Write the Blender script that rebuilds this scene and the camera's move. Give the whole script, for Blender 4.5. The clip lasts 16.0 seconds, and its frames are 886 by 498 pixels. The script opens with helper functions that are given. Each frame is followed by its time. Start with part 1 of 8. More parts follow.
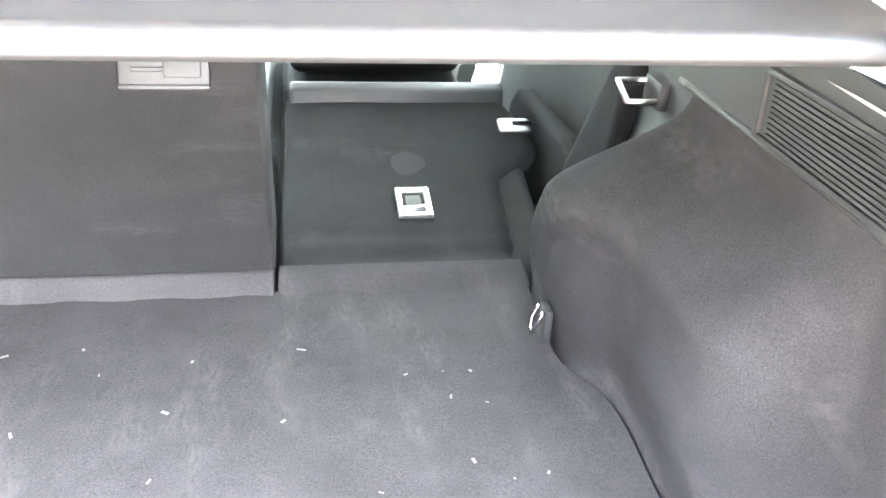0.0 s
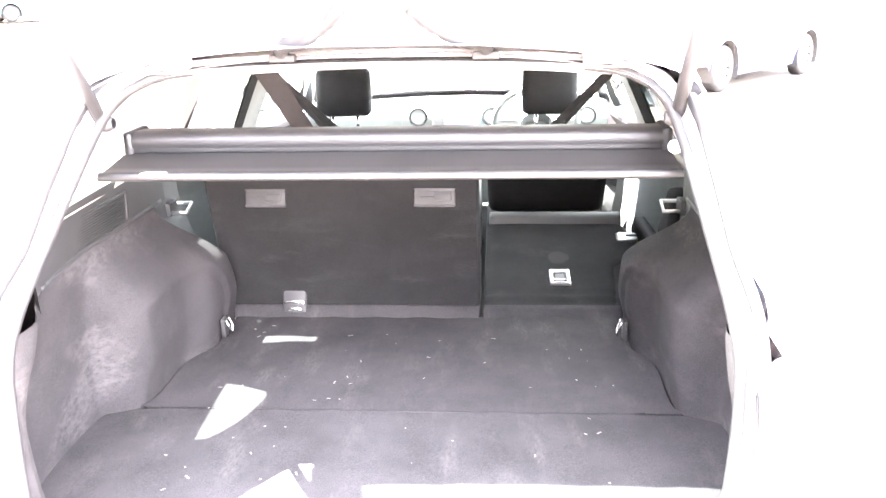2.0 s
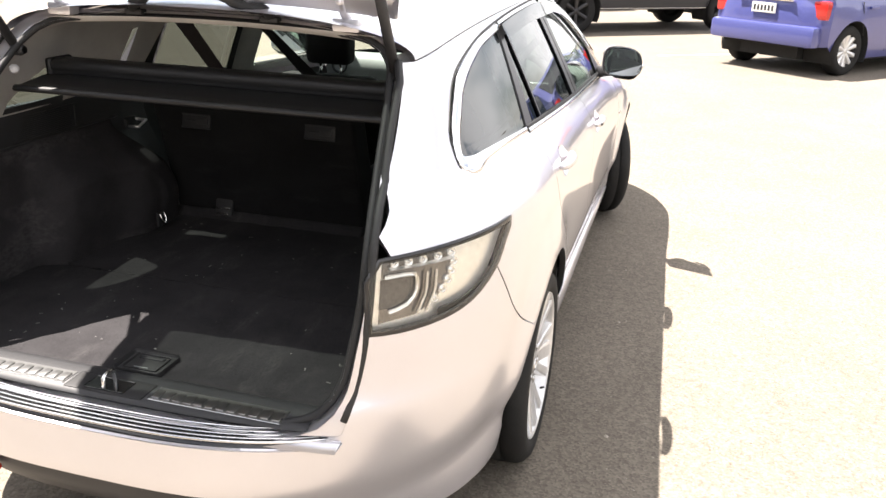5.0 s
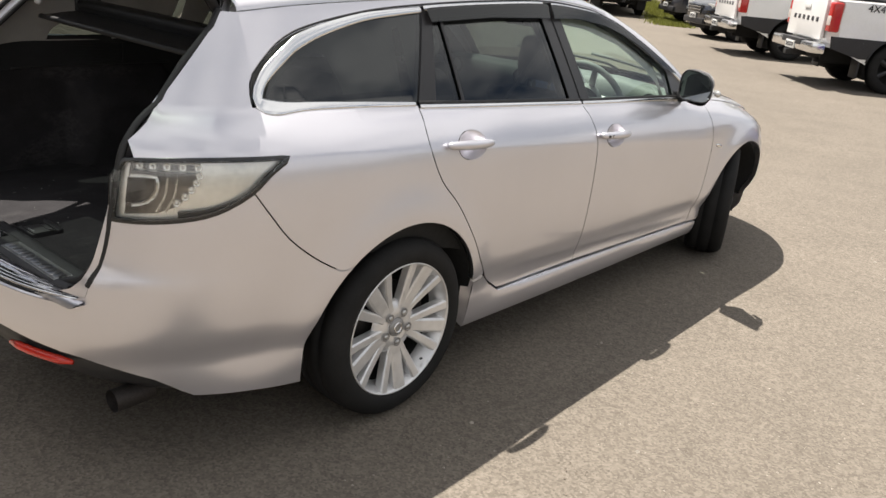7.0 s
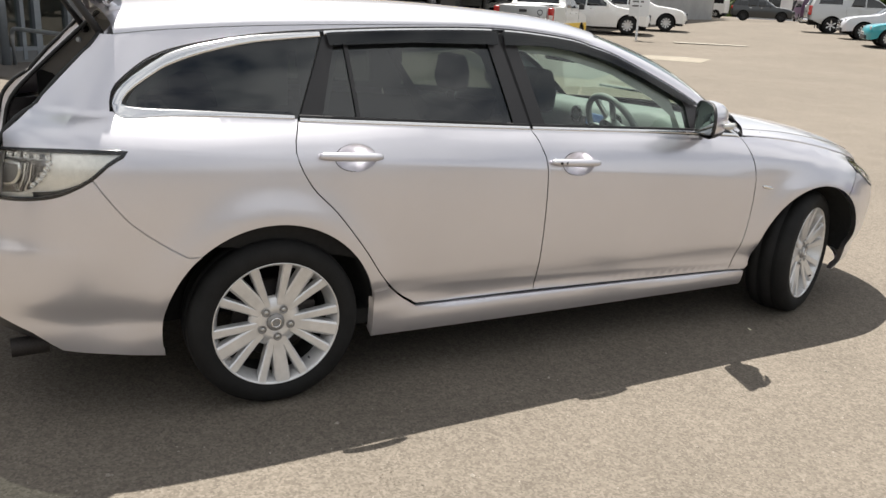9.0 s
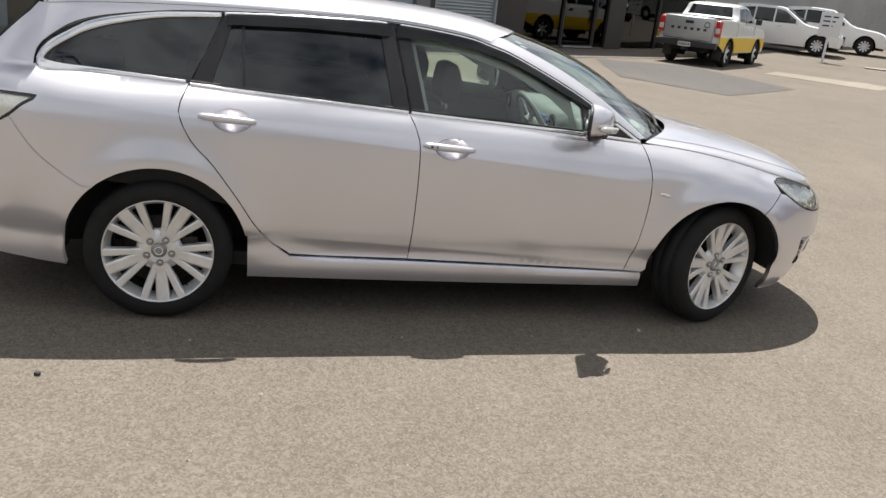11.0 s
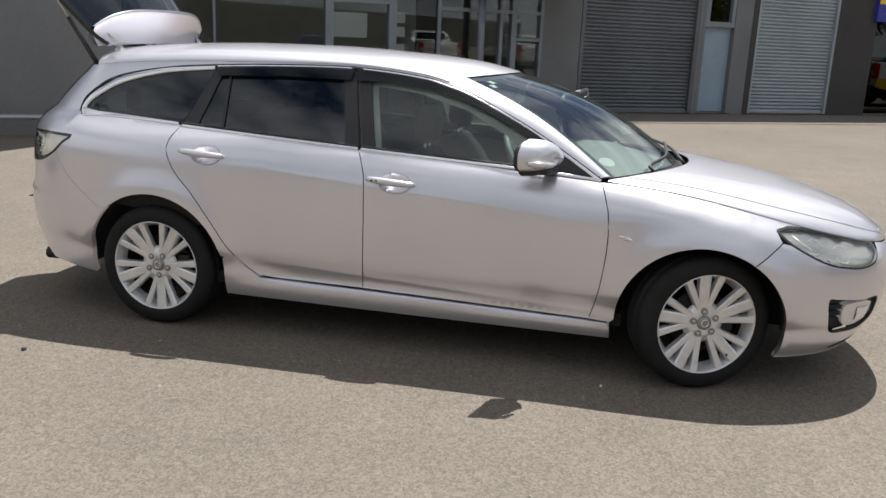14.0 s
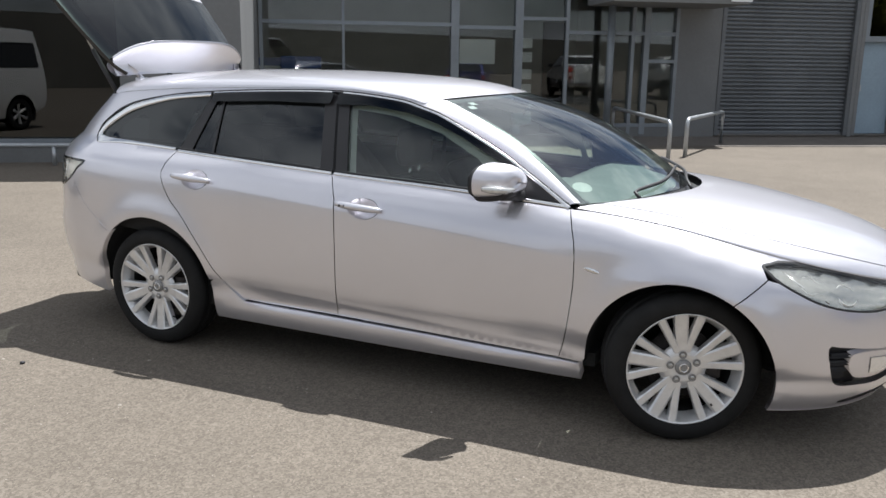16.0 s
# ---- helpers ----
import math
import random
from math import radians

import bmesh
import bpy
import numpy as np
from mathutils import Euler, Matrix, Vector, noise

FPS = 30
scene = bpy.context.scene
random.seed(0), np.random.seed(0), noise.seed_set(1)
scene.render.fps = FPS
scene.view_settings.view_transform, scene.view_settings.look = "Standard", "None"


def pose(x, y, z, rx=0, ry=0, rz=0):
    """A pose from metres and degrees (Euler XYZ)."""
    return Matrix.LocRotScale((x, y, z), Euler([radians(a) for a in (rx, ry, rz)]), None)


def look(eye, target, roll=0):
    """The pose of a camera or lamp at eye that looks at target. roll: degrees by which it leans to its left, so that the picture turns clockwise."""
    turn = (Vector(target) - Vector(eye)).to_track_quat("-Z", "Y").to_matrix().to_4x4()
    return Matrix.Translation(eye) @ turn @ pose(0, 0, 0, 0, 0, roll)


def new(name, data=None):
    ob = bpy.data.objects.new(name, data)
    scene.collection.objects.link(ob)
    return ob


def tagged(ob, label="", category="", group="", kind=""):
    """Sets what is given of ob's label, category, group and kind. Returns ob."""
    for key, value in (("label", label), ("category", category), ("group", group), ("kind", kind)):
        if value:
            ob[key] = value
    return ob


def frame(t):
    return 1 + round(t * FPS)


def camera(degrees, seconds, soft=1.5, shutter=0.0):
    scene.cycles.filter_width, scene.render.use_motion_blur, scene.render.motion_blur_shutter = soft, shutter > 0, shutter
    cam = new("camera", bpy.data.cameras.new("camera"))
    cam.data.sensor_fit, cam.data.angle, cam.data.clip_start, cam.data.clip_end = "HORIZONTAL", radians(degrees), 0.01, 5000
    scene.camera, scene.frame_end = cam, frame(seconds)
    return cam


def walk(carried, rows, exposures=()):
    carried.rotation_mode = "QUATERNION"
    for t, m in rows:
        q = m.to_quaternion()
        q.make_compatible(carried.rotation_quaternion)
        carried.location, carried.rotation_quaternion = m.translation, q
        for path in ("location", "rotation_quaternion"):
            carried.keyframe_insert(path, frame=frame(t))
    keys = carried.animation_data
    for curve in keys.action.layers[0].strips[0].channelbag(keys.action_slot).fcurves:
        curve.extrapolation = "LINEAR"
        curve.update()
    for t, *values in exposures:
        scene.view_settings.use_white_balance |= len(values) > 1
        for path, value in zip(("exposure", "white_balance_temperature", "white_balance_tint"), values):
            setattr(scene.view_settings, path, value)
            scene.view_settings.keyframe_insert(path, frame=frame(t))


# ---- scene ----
cam = camera(56.2, 16.0)
PATH = [
    (0, (0.22, -0.876, 1.262), (0.525, 0.855, 0.306), 3.3),
    (0.5, (0.226, -1.125, 1.336), (0.524, 0.594, 0.36), 4.7),
    (0.6, (0.272, -1.191, 1.345), (0.485, 0.545, 0.373), 3.1),
    (0.8, (0.350, -1.300, 1.350), (0.391, 0.515, 0.539), 2.0),
    (1, (0.385, -1.355, 1.356), (0.406, 0.517, 0.638), 1.7),
    (1.2, (0.359, -1.419, 1.383), (0.395, 0.472, 0.737), 0.6),
    (1.5, (0.321, -1.565, 1.405), (0.308, 0.369, 0.875), -0.2),
    (2, (0.219, -1.987, 1.499), (0.078, -0.089, 0.886), -1.3),
    (2.5, (0.179, -2.147, 1.542), (0.16, -0.276, 0.834), 2.5),
    (3, (0.151, -2.19, 1.568), (0.169, -0.329, 0.835), 4.6),
    (3.5, (0.262, -2.252, 1.575), (0.281, -0.413, 0.788), 4.1),
    (3.7, (0.352, -2.336, 1.589), (0.353, -0.487, 0.828), 3.5),
    (5.8, (1.741, -2.286, 1.538), (0.929, -0.573, 0.901), -0.0),
    (6, (1.872, -2.234, 1.509), (1.026, -0.525, 0.906), -0.3),
    (6.5, (2.18, -2.06, 1.527), (1.295, -0.405, 0.835), 5.0),
    (7, (2.528, -1.864, 1.507), (1.335, -0.407, 0.831), 5.5),
    (7.5, (2.786, -1.613, 1.498), (1.372, -0.341, 0.879), 3.2),
    (8, (3.007, -1.308, 1.506), (1.478, -0.192, 0.861), 5.8),
    (8.5, (3.335, -1.07, 1.494), (1.688, -0.096, 0.913), 5.0),
    (9, (3.582, -0.748, 1.463), (1.88, 0.127, 0.883), 2.7),
    (9.5, (3.723, -0.42, 1.542), (1.982, 0.314, 0.887), 5.5),
    (10, (3.977, -0.145, 1.532), (2.19, 0.51, 0.918), 5.1),
    (10.2, (4.087, -0.035, 1.541), (2.285, 0.582, 0.931), 6.0),
    (12.3, (4.644, 1.199, 1.551), (2.722, 1.258, 1.0), 2.4),
    (12.5, (4.632, 1.393, 1.522), (2.705, 1.351, 0.986), 2.6),
    (13, (4.593, 1.723, 1.517), (2.669, 1.555, 0.999), 2.2),
    (13.5, (4.635, 2.069, 1.515), (2.723, 1.775, 1.009), 2.9),
    (14, (4.542, 2.329, 1.506), (2.649, 1.908, 1.014), 2.4),
    (14.5, (4.336, 2.548, 1.506), (2.474, 2.001, 1.023), 2.9),
    (15, (4.241, 2.707, 1.505), (2.402, 2.074, 1.039), 2.7),
    (15.5, (4.19, 2.954, 1.512), (2.379, 2.237, 1.056), 3.1),
    (16, (4.082, 3.132, 1.499), (2.306, 2.327, 1.057), 0.8),
]
walk(cam, [(t, look(eye, target, roll)) for t, eye, target, roll in PATH],
     exposures=[(0.0, 7.55, 6200, 11), (0.6, 7.8, 6350, 12), (1.0, 7.5, 6450, 16), (1.5, 7.0, 6450, 20), (2.0, 6.8, 6400, 22), (2.5, 6.2, 6450, 22), (3.0, 5.65, 6500, 20), (3.7, 4.7, 6600, 17),
                (5.6, 0.86, 6700, 12), (6.5, 0.60, 6650, 11), (7.5, 0.48, 6600, 11), (9.0, 0.48, 6520, 10), (12.5, 0.1, 6300, 11), (14.0, 0.13, 6230, 11), (16.0, 0.24, 6030, 10)])
from mathutils import geometry

# ---- world and sun ----
SUN_DIR = Vector((-0.45, 0.06, 1.0)).normalized()
world = bpy.data.worlds.new("sky")
scene.world = world
world.use_nodes = True
wn = world.node_tree
sky = wn.nodes.new("ShaderNodeTexSky")
sky.sky_type = "NISHITA"
sky.sun_disc = False
sky.sun_elevation = math.asin(SUN_DIR.z)
sky.sun_rotation = math.atan2(SUN_DIR.x, SUN_DIR.y)
sky.air_density, sky.dust_density, sky.ozone_density = 1.0, 0.7, 1.0
# broken white cloud over the blue, as the glass of the car mirrors it
wgeo = wn.nodes.new("ShaderNodeTexCoord")
wmap = wn.nodes.new("ShaderNodeMapping")
wmap.inputs["Scale"].default_value = (1.6, 1.6, 3.2)
wnoise = wn.nodes.new("ShaderNodeTexNoise")
wnoise.inputs["Scale"].default_value, wnoise.inputs["Detail"].default_value, wnoise.inputs["Roughness"].default_value = 1.7, 9, 0.58
wramp = wn.nodes.new("ShaderNodeMapRange")
wramp.inputs["From Min"].default_value, wramp.inputs["From Max"].default_value = 0.37, 0.55
wmix = wn.nodes.new("ShaderNodeMix")
wmix.data_type = "RGBA"
wmix.inputs["B"].default_value = (14.5, 14.6, 14.7, 1)
wn.links.new(wgeo.outputs["Generated"], wmap.inputs["Vector"])
wn.links.new(wmap.outputs["Vector"], wnoise.inputs["Vector"])
# the cloud lies thicker on the side away from the sun
waxis, wbank = wn.nodes.new("ShaderNodeSeparateXYZ"), wn.nodes.new("ShaderNodeMath")
wbank.operation = "MULTIPLY_ADD"
wbank.inputs[1].default_value = 0.03
wn.links.new(wgeo.outputs["Generated"], waxis.inputs[0])
wn.links.new(waxis.outputs["X"], wbank.inputs[0])
wn.links.new(wnoise.outputs["Fac"], wbank.inputs[2])
wn.links.new(wbank.outputs[0], wramp.inputs["Value"])
wn.links.new(wramp.outputs["Result"], wmix.inputs["Factor"])
wn.links.new(sky.outputs["Color"], wmix.inputs["A"])
wn.links.new(wmix.outputs["Result"], wn.nodes["Background"].inputs["Color"])
wn.nodes["Background"].inputs["Strength"].default_value = 0.050
sun = new("sun", bpy.data.lights.new("sun", "SUN"))
sun.data.energy, sun.data.angle, sun.data.color = 6.8, radians(0.53), (1.0, 0.955, 0.89)
sun.matrix_world = Matrix.Translation((0, 0, 30)) @ SUN_DIR.to_track_quat("Z", "Y").to_matrix().to_4x4()


# ---- materials ----
def material(name, color, rough=0.6, metal=0.0, grain=None, amount=0.12, blotch=None, blotch_amount=0.15, bump=0.0,
             coat=0.0, spec=0.5, stretch=(1, 1, 1), emit=None):
    """Principled surface with variation at a fine scale (grain) and a coarse one (blotch), both per metre."""
    m = bpy.data.materials.new(name)
    m.use_nodes = True
    n, l = m.node_tree.nodes, m.node_tree.links
    b = n["Principled BSDF"]
    b.inputs["Base Color"].default_value = (*color, 1)
    b.inputs["Roughness"].default_value, b.inputs["Metallic"].default_value = rough, metal
    b.inputs["Coat Weight"].default_value, b.inputs["Coat Roughness"].default_value = coat, 0.03
    b.inputs["Specular IOR Level"].default_value = spec
    if emit:
        b.inputs["Emission Color"].default_value, b.inputs["Emission Strength"].default_value = (*color, 1), emit
    if not (grain or blotch):
        return m
    pos = n.new("ShaderNodeTexCoord")
    mp = n.new("ShaderNodeMapping")
    mp.inputs["Scale"].default_value = stretch
    l.new(pos.outputs["Object"], mp.inputs["Vector"])
    value = None
    for scale, amt in ((grain, amount), (blotch, blotch_amount)):
        if not scale:
            continue
        t = n.new("ShaderNodeTexNoise")
        t.inputs["Scale"].default_value, t.inputs["Detail"].default_value, t.inputs["Roughness"].default_value = scale, 5, 0.6
        l.new(mp.outputs["Vector"], t.inputs["Vector"])
        r = n.new("ShaderNodeMapRange")
        r.inputs["From Min"].default_value, r.inputs["From Max"].default_value = 0.28, 0.72
        r.inputs["To Min"].default_value, r.inputs["To Max"].default_value = 1 - amt, 1 + amt
        l.new(t.outputs["Fac"], r.inputs["Value"])
        if value is None:
            value = r.outputs["Result"]
            if bump:
                bp = n.new("ShaderNodeBump")
                bp.inputs["Strength"].default_value, bp.inputs["Distance"].default_value = bump, 0.25 / scale
                l.new(t.outputs["Fac"], bp.inputs["Height"])
                l.new(bp.outputs["Normal"], b.inputs["Normal"])
        else:
            mu = n.new("ShaderNodeMath")
            mu.operation = "MULTIPLY"
            l.new(value, mu.inputs[0])
            l.new(r.outputs["Result"], mu.inputs[1])
            value = mu.outputs[0]
    hs = n.new("ShaderNodeHueSaturation")
    hs.inputs["Color"].default_value = (*color, 1)
    l.new(value, hs.inputs["Value"])
    l.new(hs.outputs["Color"], b.inputs["Base Color"])
    return m


def glass(name, tint, rough=0.0, gloss=(0.93, 0.95, 0.96), f0=0.05):
    """A thin pane: tinted see-through with a gloss over it that grows towards grazing angles, alike from both sides."""
    m = bpy.data.materials.new(name)
    m.use_nodes = True
    n, l = m.node_tree.nodes, m.node_tree.links
    n.remove(n["Principled BSDF"])
    tr, gl, mx, lw = (n.new("ShaderNode" + k) for k in ("BsdfTransparent", "BsdfGlossy", "MixShader", "LayerWeight"))
    tr.inputs["Color"].default_value, gl.inputs["Color"].default_value = (*tint, 1), (*gloss, 1)
    gl.inputs["Roughness"].default_value, lw.inputs["Blend"].default_value = rough, 0.5
    pw, mr = n.new("ShaderNodeMath"), n.new("ShaderNodeMapRange")
    pw.operation = "POWER"
    pw.inputs[1].default_value = 5.0
    mr.inputs["To Min"].default_value, mr.inputs["To Max"].default_value = f0, 1.0
    l.new(lw.outputs["Facing"], pw.inputs[0])
    l.new(pw.outputs[0], mr.inputs["Value"])
    l.new(mr.outputs["Result"], mx.inputs[0])
    l.new(tr.outputs[0], mx.inputs[1])
    l.new(gl.outputs[0], mx.inputs[2])
    l.new(mx.outputs[0], n["Material Output"].inputs["Surface"])
    return m


def car_paint(name, color, soft, share):
    """Metallic paint under clear coat: flakes that mirror softly, mixed with a share of flakes that lie at all angles."""
    m = material(name, color, 0.29, 1.0, grain=900, amount=0.05, blotch=2.2, blotch_amount=0.03, coat=0.9)
    n, l = m.node_tree.nodes, m.node_tree.links
    a = n["Principled BSDF"]
    b = n.new("ShaderNodeBsdfPrincipled")
    l.new(a.inputs["Base Color"].links[0].from_socket, b.inputs["Base Color"])
    b.inputs["Metallic"].default_value, b.inputs["Roughness"].default_value = 0.5, soft
    b.inputs["Coat Weight"].default_value, b.inputs["Coat Roughness"].default_value = 0.9, 0.03
    mx = n.new("ShaderNodeMixShader")
    mx.inputs[0].default_value = share
    l.new(a.outputs[0], mx.inputs[1])
    l.new(b.outputs[0], mx.inputs[2])
    l.new(mx.outputs[0], n["Material Output"].inputs["Surface"])
    return m


PAINT = car_paint("silver_paint", (0.70, 0.69, 0.73), 0.56, 0.38)
BLACK_GLOSS = material("gloss_black_trim", (0.012, 0.012, 0.013), 0.18, grain=300, amount=0.2, coat=0.3)
BLACK_TRIM = material("black_plastic", (0.022, 0.022, 0.024), 0.55, grain=600, amount=0.25, blotch=6, bump=0.15)
SATIN_BLACK = material("satin_black_film", (0.020, 0.019, 0.020), 0.33, grain=400, amount=0.15, blotch=3)
RUBBER = material("tyre_rubber", (0.013, 0.013, 0.013), 0.75, spec=0.25, grain=260, amount=0.25, blotch=9, blotch_amount=0.3, bump=0.25)
SEAL = material("rubber_seal", (0.014, 0.014, 0.015), 0.6, grain=200, amount=0.2)
CHROME = material("bright_trim", (0.80, 0.80, 0.80), 0.16, 1.0, grain=500, amount=0.05)
ALLOY = material("alloy_silver", (0.70, 0.70, 0.70), 0.30, 0.55, grain=700, amount=0.06, blotch=14, blotch_amount=0.12)
ALLOY_DARK = material("alloy_cap_and_nut_shade", (0.30, 0.295, 0.29), 0.5, 0.5, grain=120, amount=0.2, blotch=12, blotch_amount=0.25)
STEEL = material("brushed_steel", (0.55, 0.55, 0.55), 0.32, 1.0, grain=300, amount=0.1, stretch=(1, 12, 1))
DISC_IRON = material("brake_iron", (0.035, 0.03, 0.028), 0.6, 0.4, grain=150, amount=0.3)
UNDER = material("underbody_black", (0.012, 0.012, 0.012), 0.9, grain=40, amount=0.3)
TINT = glass("privacy_glass", (0.115, 0.135, 0.125), f0=0.075)
CLEAR = glass("green_tint_glass", (0.78, 0.88, 0.82), f0=0.07)
WSCREEN = glass("windscreen_glass", (0.76, 0.87, 0.81), f0=0.25)
VISOR = glass("smoked_visor", (0.055, 0.052, 0.052), 0.05)
LENS = glass("clear_lens", (0.93, 0.93, 0.90))
LENS_SMOKE = glass("smoked_lens", (0.42, 0.38, 0.35))
REFLECTOR = material("lamp_reflector", (0.90, 0.89, 0.88), 0.30, 0.75, grain=60, amount=0.1)
REFLECTOR_GREY = material("lamp_silver", (0.82, 0.82, 0.82), 0.2, 0.7, grain=60, amount=0.1)
RED = material("red_reflector", (0.55, 0.025, 0.012), 0.2, coat=0.6, grain=300, amount=0.2)


def felt(name, color, scuff, share=0.5, stretch=(1, 1, 1), grain=420):
    """Needle felt: fine fibres, cloudy wear, and brushed pale scuffs where the nap has been rubbed."""
    m = material(name, color, 0.95, grain=grain, amount=0.42, blotch=7, blotch_amount=0.22, bump=0.5, spec=0.12)
    n, l = m.node_tree.nodes, m.node_tree.links
    b = n["Principled BSDF"]
    src = b.inputs["Base Color"].links[0].from_socket
    pos = n.new("ShaderNodeTexCoord")
    mp = n.new("ShaderNodeMapping")
    mp.inputs["Scale"].default_value = stretch
    l.new(pos.outputs["Object"], mp.inputs["Vector"])
    cloud, hair = n.new("ShaderNodeTexNoise"), n.new("ShaderNodeTexNoise")
    for t, sc, det in ((cloud, 4.2, 2), (hair, 55, 4)):
        t.inputs["Scale"].default_value, t.inputs["Detail"].default_value, t.inputs["Roughness"].default_value = sc, det, 0.65
        l.new(mp.outputs["Vector"], t.inputs["Vector"])
    r0, r1, mu, mx = n.new("ShaderNodeMapRange"), n.new("ShaderNodeMapRange"), n.new("ShaderNodeMath"), n.new("ShaderNodeMix")
    r0.inputs["From Min"].default_value, r0.inputs["From Max"].default_value = 0.56 - 0.1 * share, 0.70 - 0.1 * share
    r1.inputs["From Min"].default_value, r1.inputs["From Max"].default_value = 0.36, 0.66
    mu.operation, mx.data_type = "MULTIPLY", "RGBA"
    l.new(cloud.outputs["Fac"], r0.inputs["Value"])
    l.new(hair.outputs["Fac"], r1.inputs["Value"])
    l.new(r0.outputs["Result"], mu.inputs[0])
    l.new(r1.outputs["Result"], mu.inputs[1])
    l.new(mu.outputs[0], mx.inputs["Factor"])
    l.new(src, mx.inputs["A"])
    mx.inputs["B"].default_value = (*scuff, 1)
    l.new(mx.outputs["Result"], b.inputs["Base Color"])
    return m


CARPET = felt("boot_carpet", (0.030, 0.0285, 0.030), (0.050, 0.048, 0.048), 0.2, (3.0, 1.0, 1.0))
SIDE_FELT = felt("boot_side_felt", (0.028, 0.0265, 0.028), (0.055, 0.052, 0.053), 0.5, (1.0, 0.8, 1.6), 500)
SEAT_FELT = felt("seat_back_felt", (0.0135, 0.0133, 0.0136), (0.023, 0.0225, 0.023), 0.0, (1.0, 1.0, 4.0), 460)
CLOTH = material("dark_seat_cloth", (0.018, 0.0175, 0.018), 0.9, grain=700, amount=0.4, blotch=12, blotch_amount=0.2, bump=0.4, spec=0.2)
TRIM_GREY = material("grey_plastic_trim", (0.020, 0.0197, 0.0205), 0.6, grain=900, amount=0.2, blotch=8, bump=0.2)
COVER = material("cargo_cover_vinyl", (0.009, 0.0088, 0.0093), 0.5, grain=800, amount=0.15, blotch=5, bump=0.2)
LINER = material("pale_headliner", (0.50, 0.48, 0.46), 0.95, grain=600, amount=0.1, blotch=6)
DOOR_TRIM = material("charcoal_door_trim", (0.045, 0.047, 0.046), 0.65, grain=500, amount=0.2, blotch=8, bump=0.2)
DASH = material("dark_dashboard", (0.20, 0.21, 0.205), 0.6, grain=500, amount=0.2, blotch=8, bump=0.2)
BELT = material("seat_belt_web", (0.045, 0.04, 0.04), 0.8, grain=500, amount=0.2)
SCREEN_BLUE = material("lcd_blue", (0.10, 0.16, 0.30), 0.2, grain=20, amount=0.15, emit=0.35)
SCREEN_RED = material("display_red", (0.25, 0.03, 0.03), 0.3, grain=40, amount=0.2)
MIRROR = material("mirror_glass", (0.32, 0.35, 0.35), 0.02, 1.0)
WHITE_P = material("white_body_paint", (0.80, 0.80, 0.79), 0.3, grain=40, amount=0.03, blotch=1.5, blotch_amount=0.05, coat=0.8)
BLACK_P = material("black_body_paint", (0.012, 0.012, 0.014), 0.25, grain=40, amount=0.1, coat=0.9)
BLUE_P = material("blue_body_paint", (0.075, 0.085, 0.26), 0.32, 0.3, grain=60, amount=0.08, coat=0.8)
TEAL_P = material("teal_body_paint", (0.02, 0.30, 0.36), 0.32, 0.2, grain=60, amount=0.08, coat=0.8)
SILVER_P = material("silver_grey_paint", (0.42, 0.43, 0.43), 0.35, 0.5, grain=60, amount=0.06, coat=0.8)
YELLOW_P = material("yellow_wrap", (0.75, 0.50, 0.03), 0.4, grain=60, amount=0.06)
FAR_GLASS = material("dark_car_glass", (0.014, 0.016, 0.017), 0.06, grain=6, amount=0.3, spec=0.7)
LAMP_RED = material("tail_lamp_red", (0.45, 0.02, 0.015), 0.2, grain=50, amount=0.2, coat=0.5)
LAMP_CLEAR = material("head_lamp_clear", (0.62, 0.62, 0.60), 0.12, 0.5, grain=50, amount=0.2)
PLATE = material("plate_white", (0.65, 0.65, 0.63), 0.5, grain=60, amount=0.06)
INK = material("dark_bars", (0.03, 0.03, 0.035), 0.6, grain=80, amount=0.2)


SIGN_GREY = material("pale_grey_rubber", (0.42, 0.42, 0.43), 0.6, grain=200, amount=0.1)


# ---- builders ----
def hermite(xs, ys):
    """A smooth curve through (xs, ys), flat past its ends' slopes; takes numbers or arrays."""
    xs, ys = np.array(xs, float), np.array(ys, float)
    h, d = np.diff(xs), np.diff(ys) / np.diff(xs)
    m = np.empty(len(xs))
    m[0], m[-1] = d[0], d[-1]
    for i in range(1, len(xs) - 1):
        m[i] = 0 if d[i - 1] * d[i] <= 0 else (h[i - 1] + h[i]) / (h[i] / d[i - 1] + h[i - 1] / d[i])

    def f(v):
        v = np.asarray(v, float)
        w = np.clip(v, xs[0], xs[-1])
        i = np.clip(np.searchsorted(xs, w) - 1, 0, len(h) - 1)
        t = (w - xs[i]) / h[i]
        r = ((1 + 2 * t) * (1 - t) ** 2 * ys[i] + t * (1 - t) ** 2 * h[i] * m[i] + t * t * (3 - 2 * t) * ys[i + 1] + t * t * (t - 1) * h[i] * m[i + 1])
        return r + (v - w) * np.where(v < xs[0], m[0], m[-1])
    return f


def polyline(points, step=0.03, closed=False):
    """A smooth (Catmull-Rom) line through points of any dimension, sampled about every step."""
    p = [np.array(q, float) for q in points]
    n, out = len(p), []
    for i in range(n if closed else n - 1):
        a, b, c, d = (p[(i + k) % n] if closed else p[min(max(i + k, 0), n - 1)] for k in (-1, 0, 1, 2))
        cuts = max(1, int(round(np.linalg.norm(c - b) / step)))
        for k in range(cuts):
            t = k / cuts
            out.append(0.5 * (2 * b + (c - a) * t + (2 * a - 5 * b + 4 * c - d) * t * t + (3 * b - a - 3 * c + d) * t**3))
    if not closed:
        out.append(p[-1])
    return out


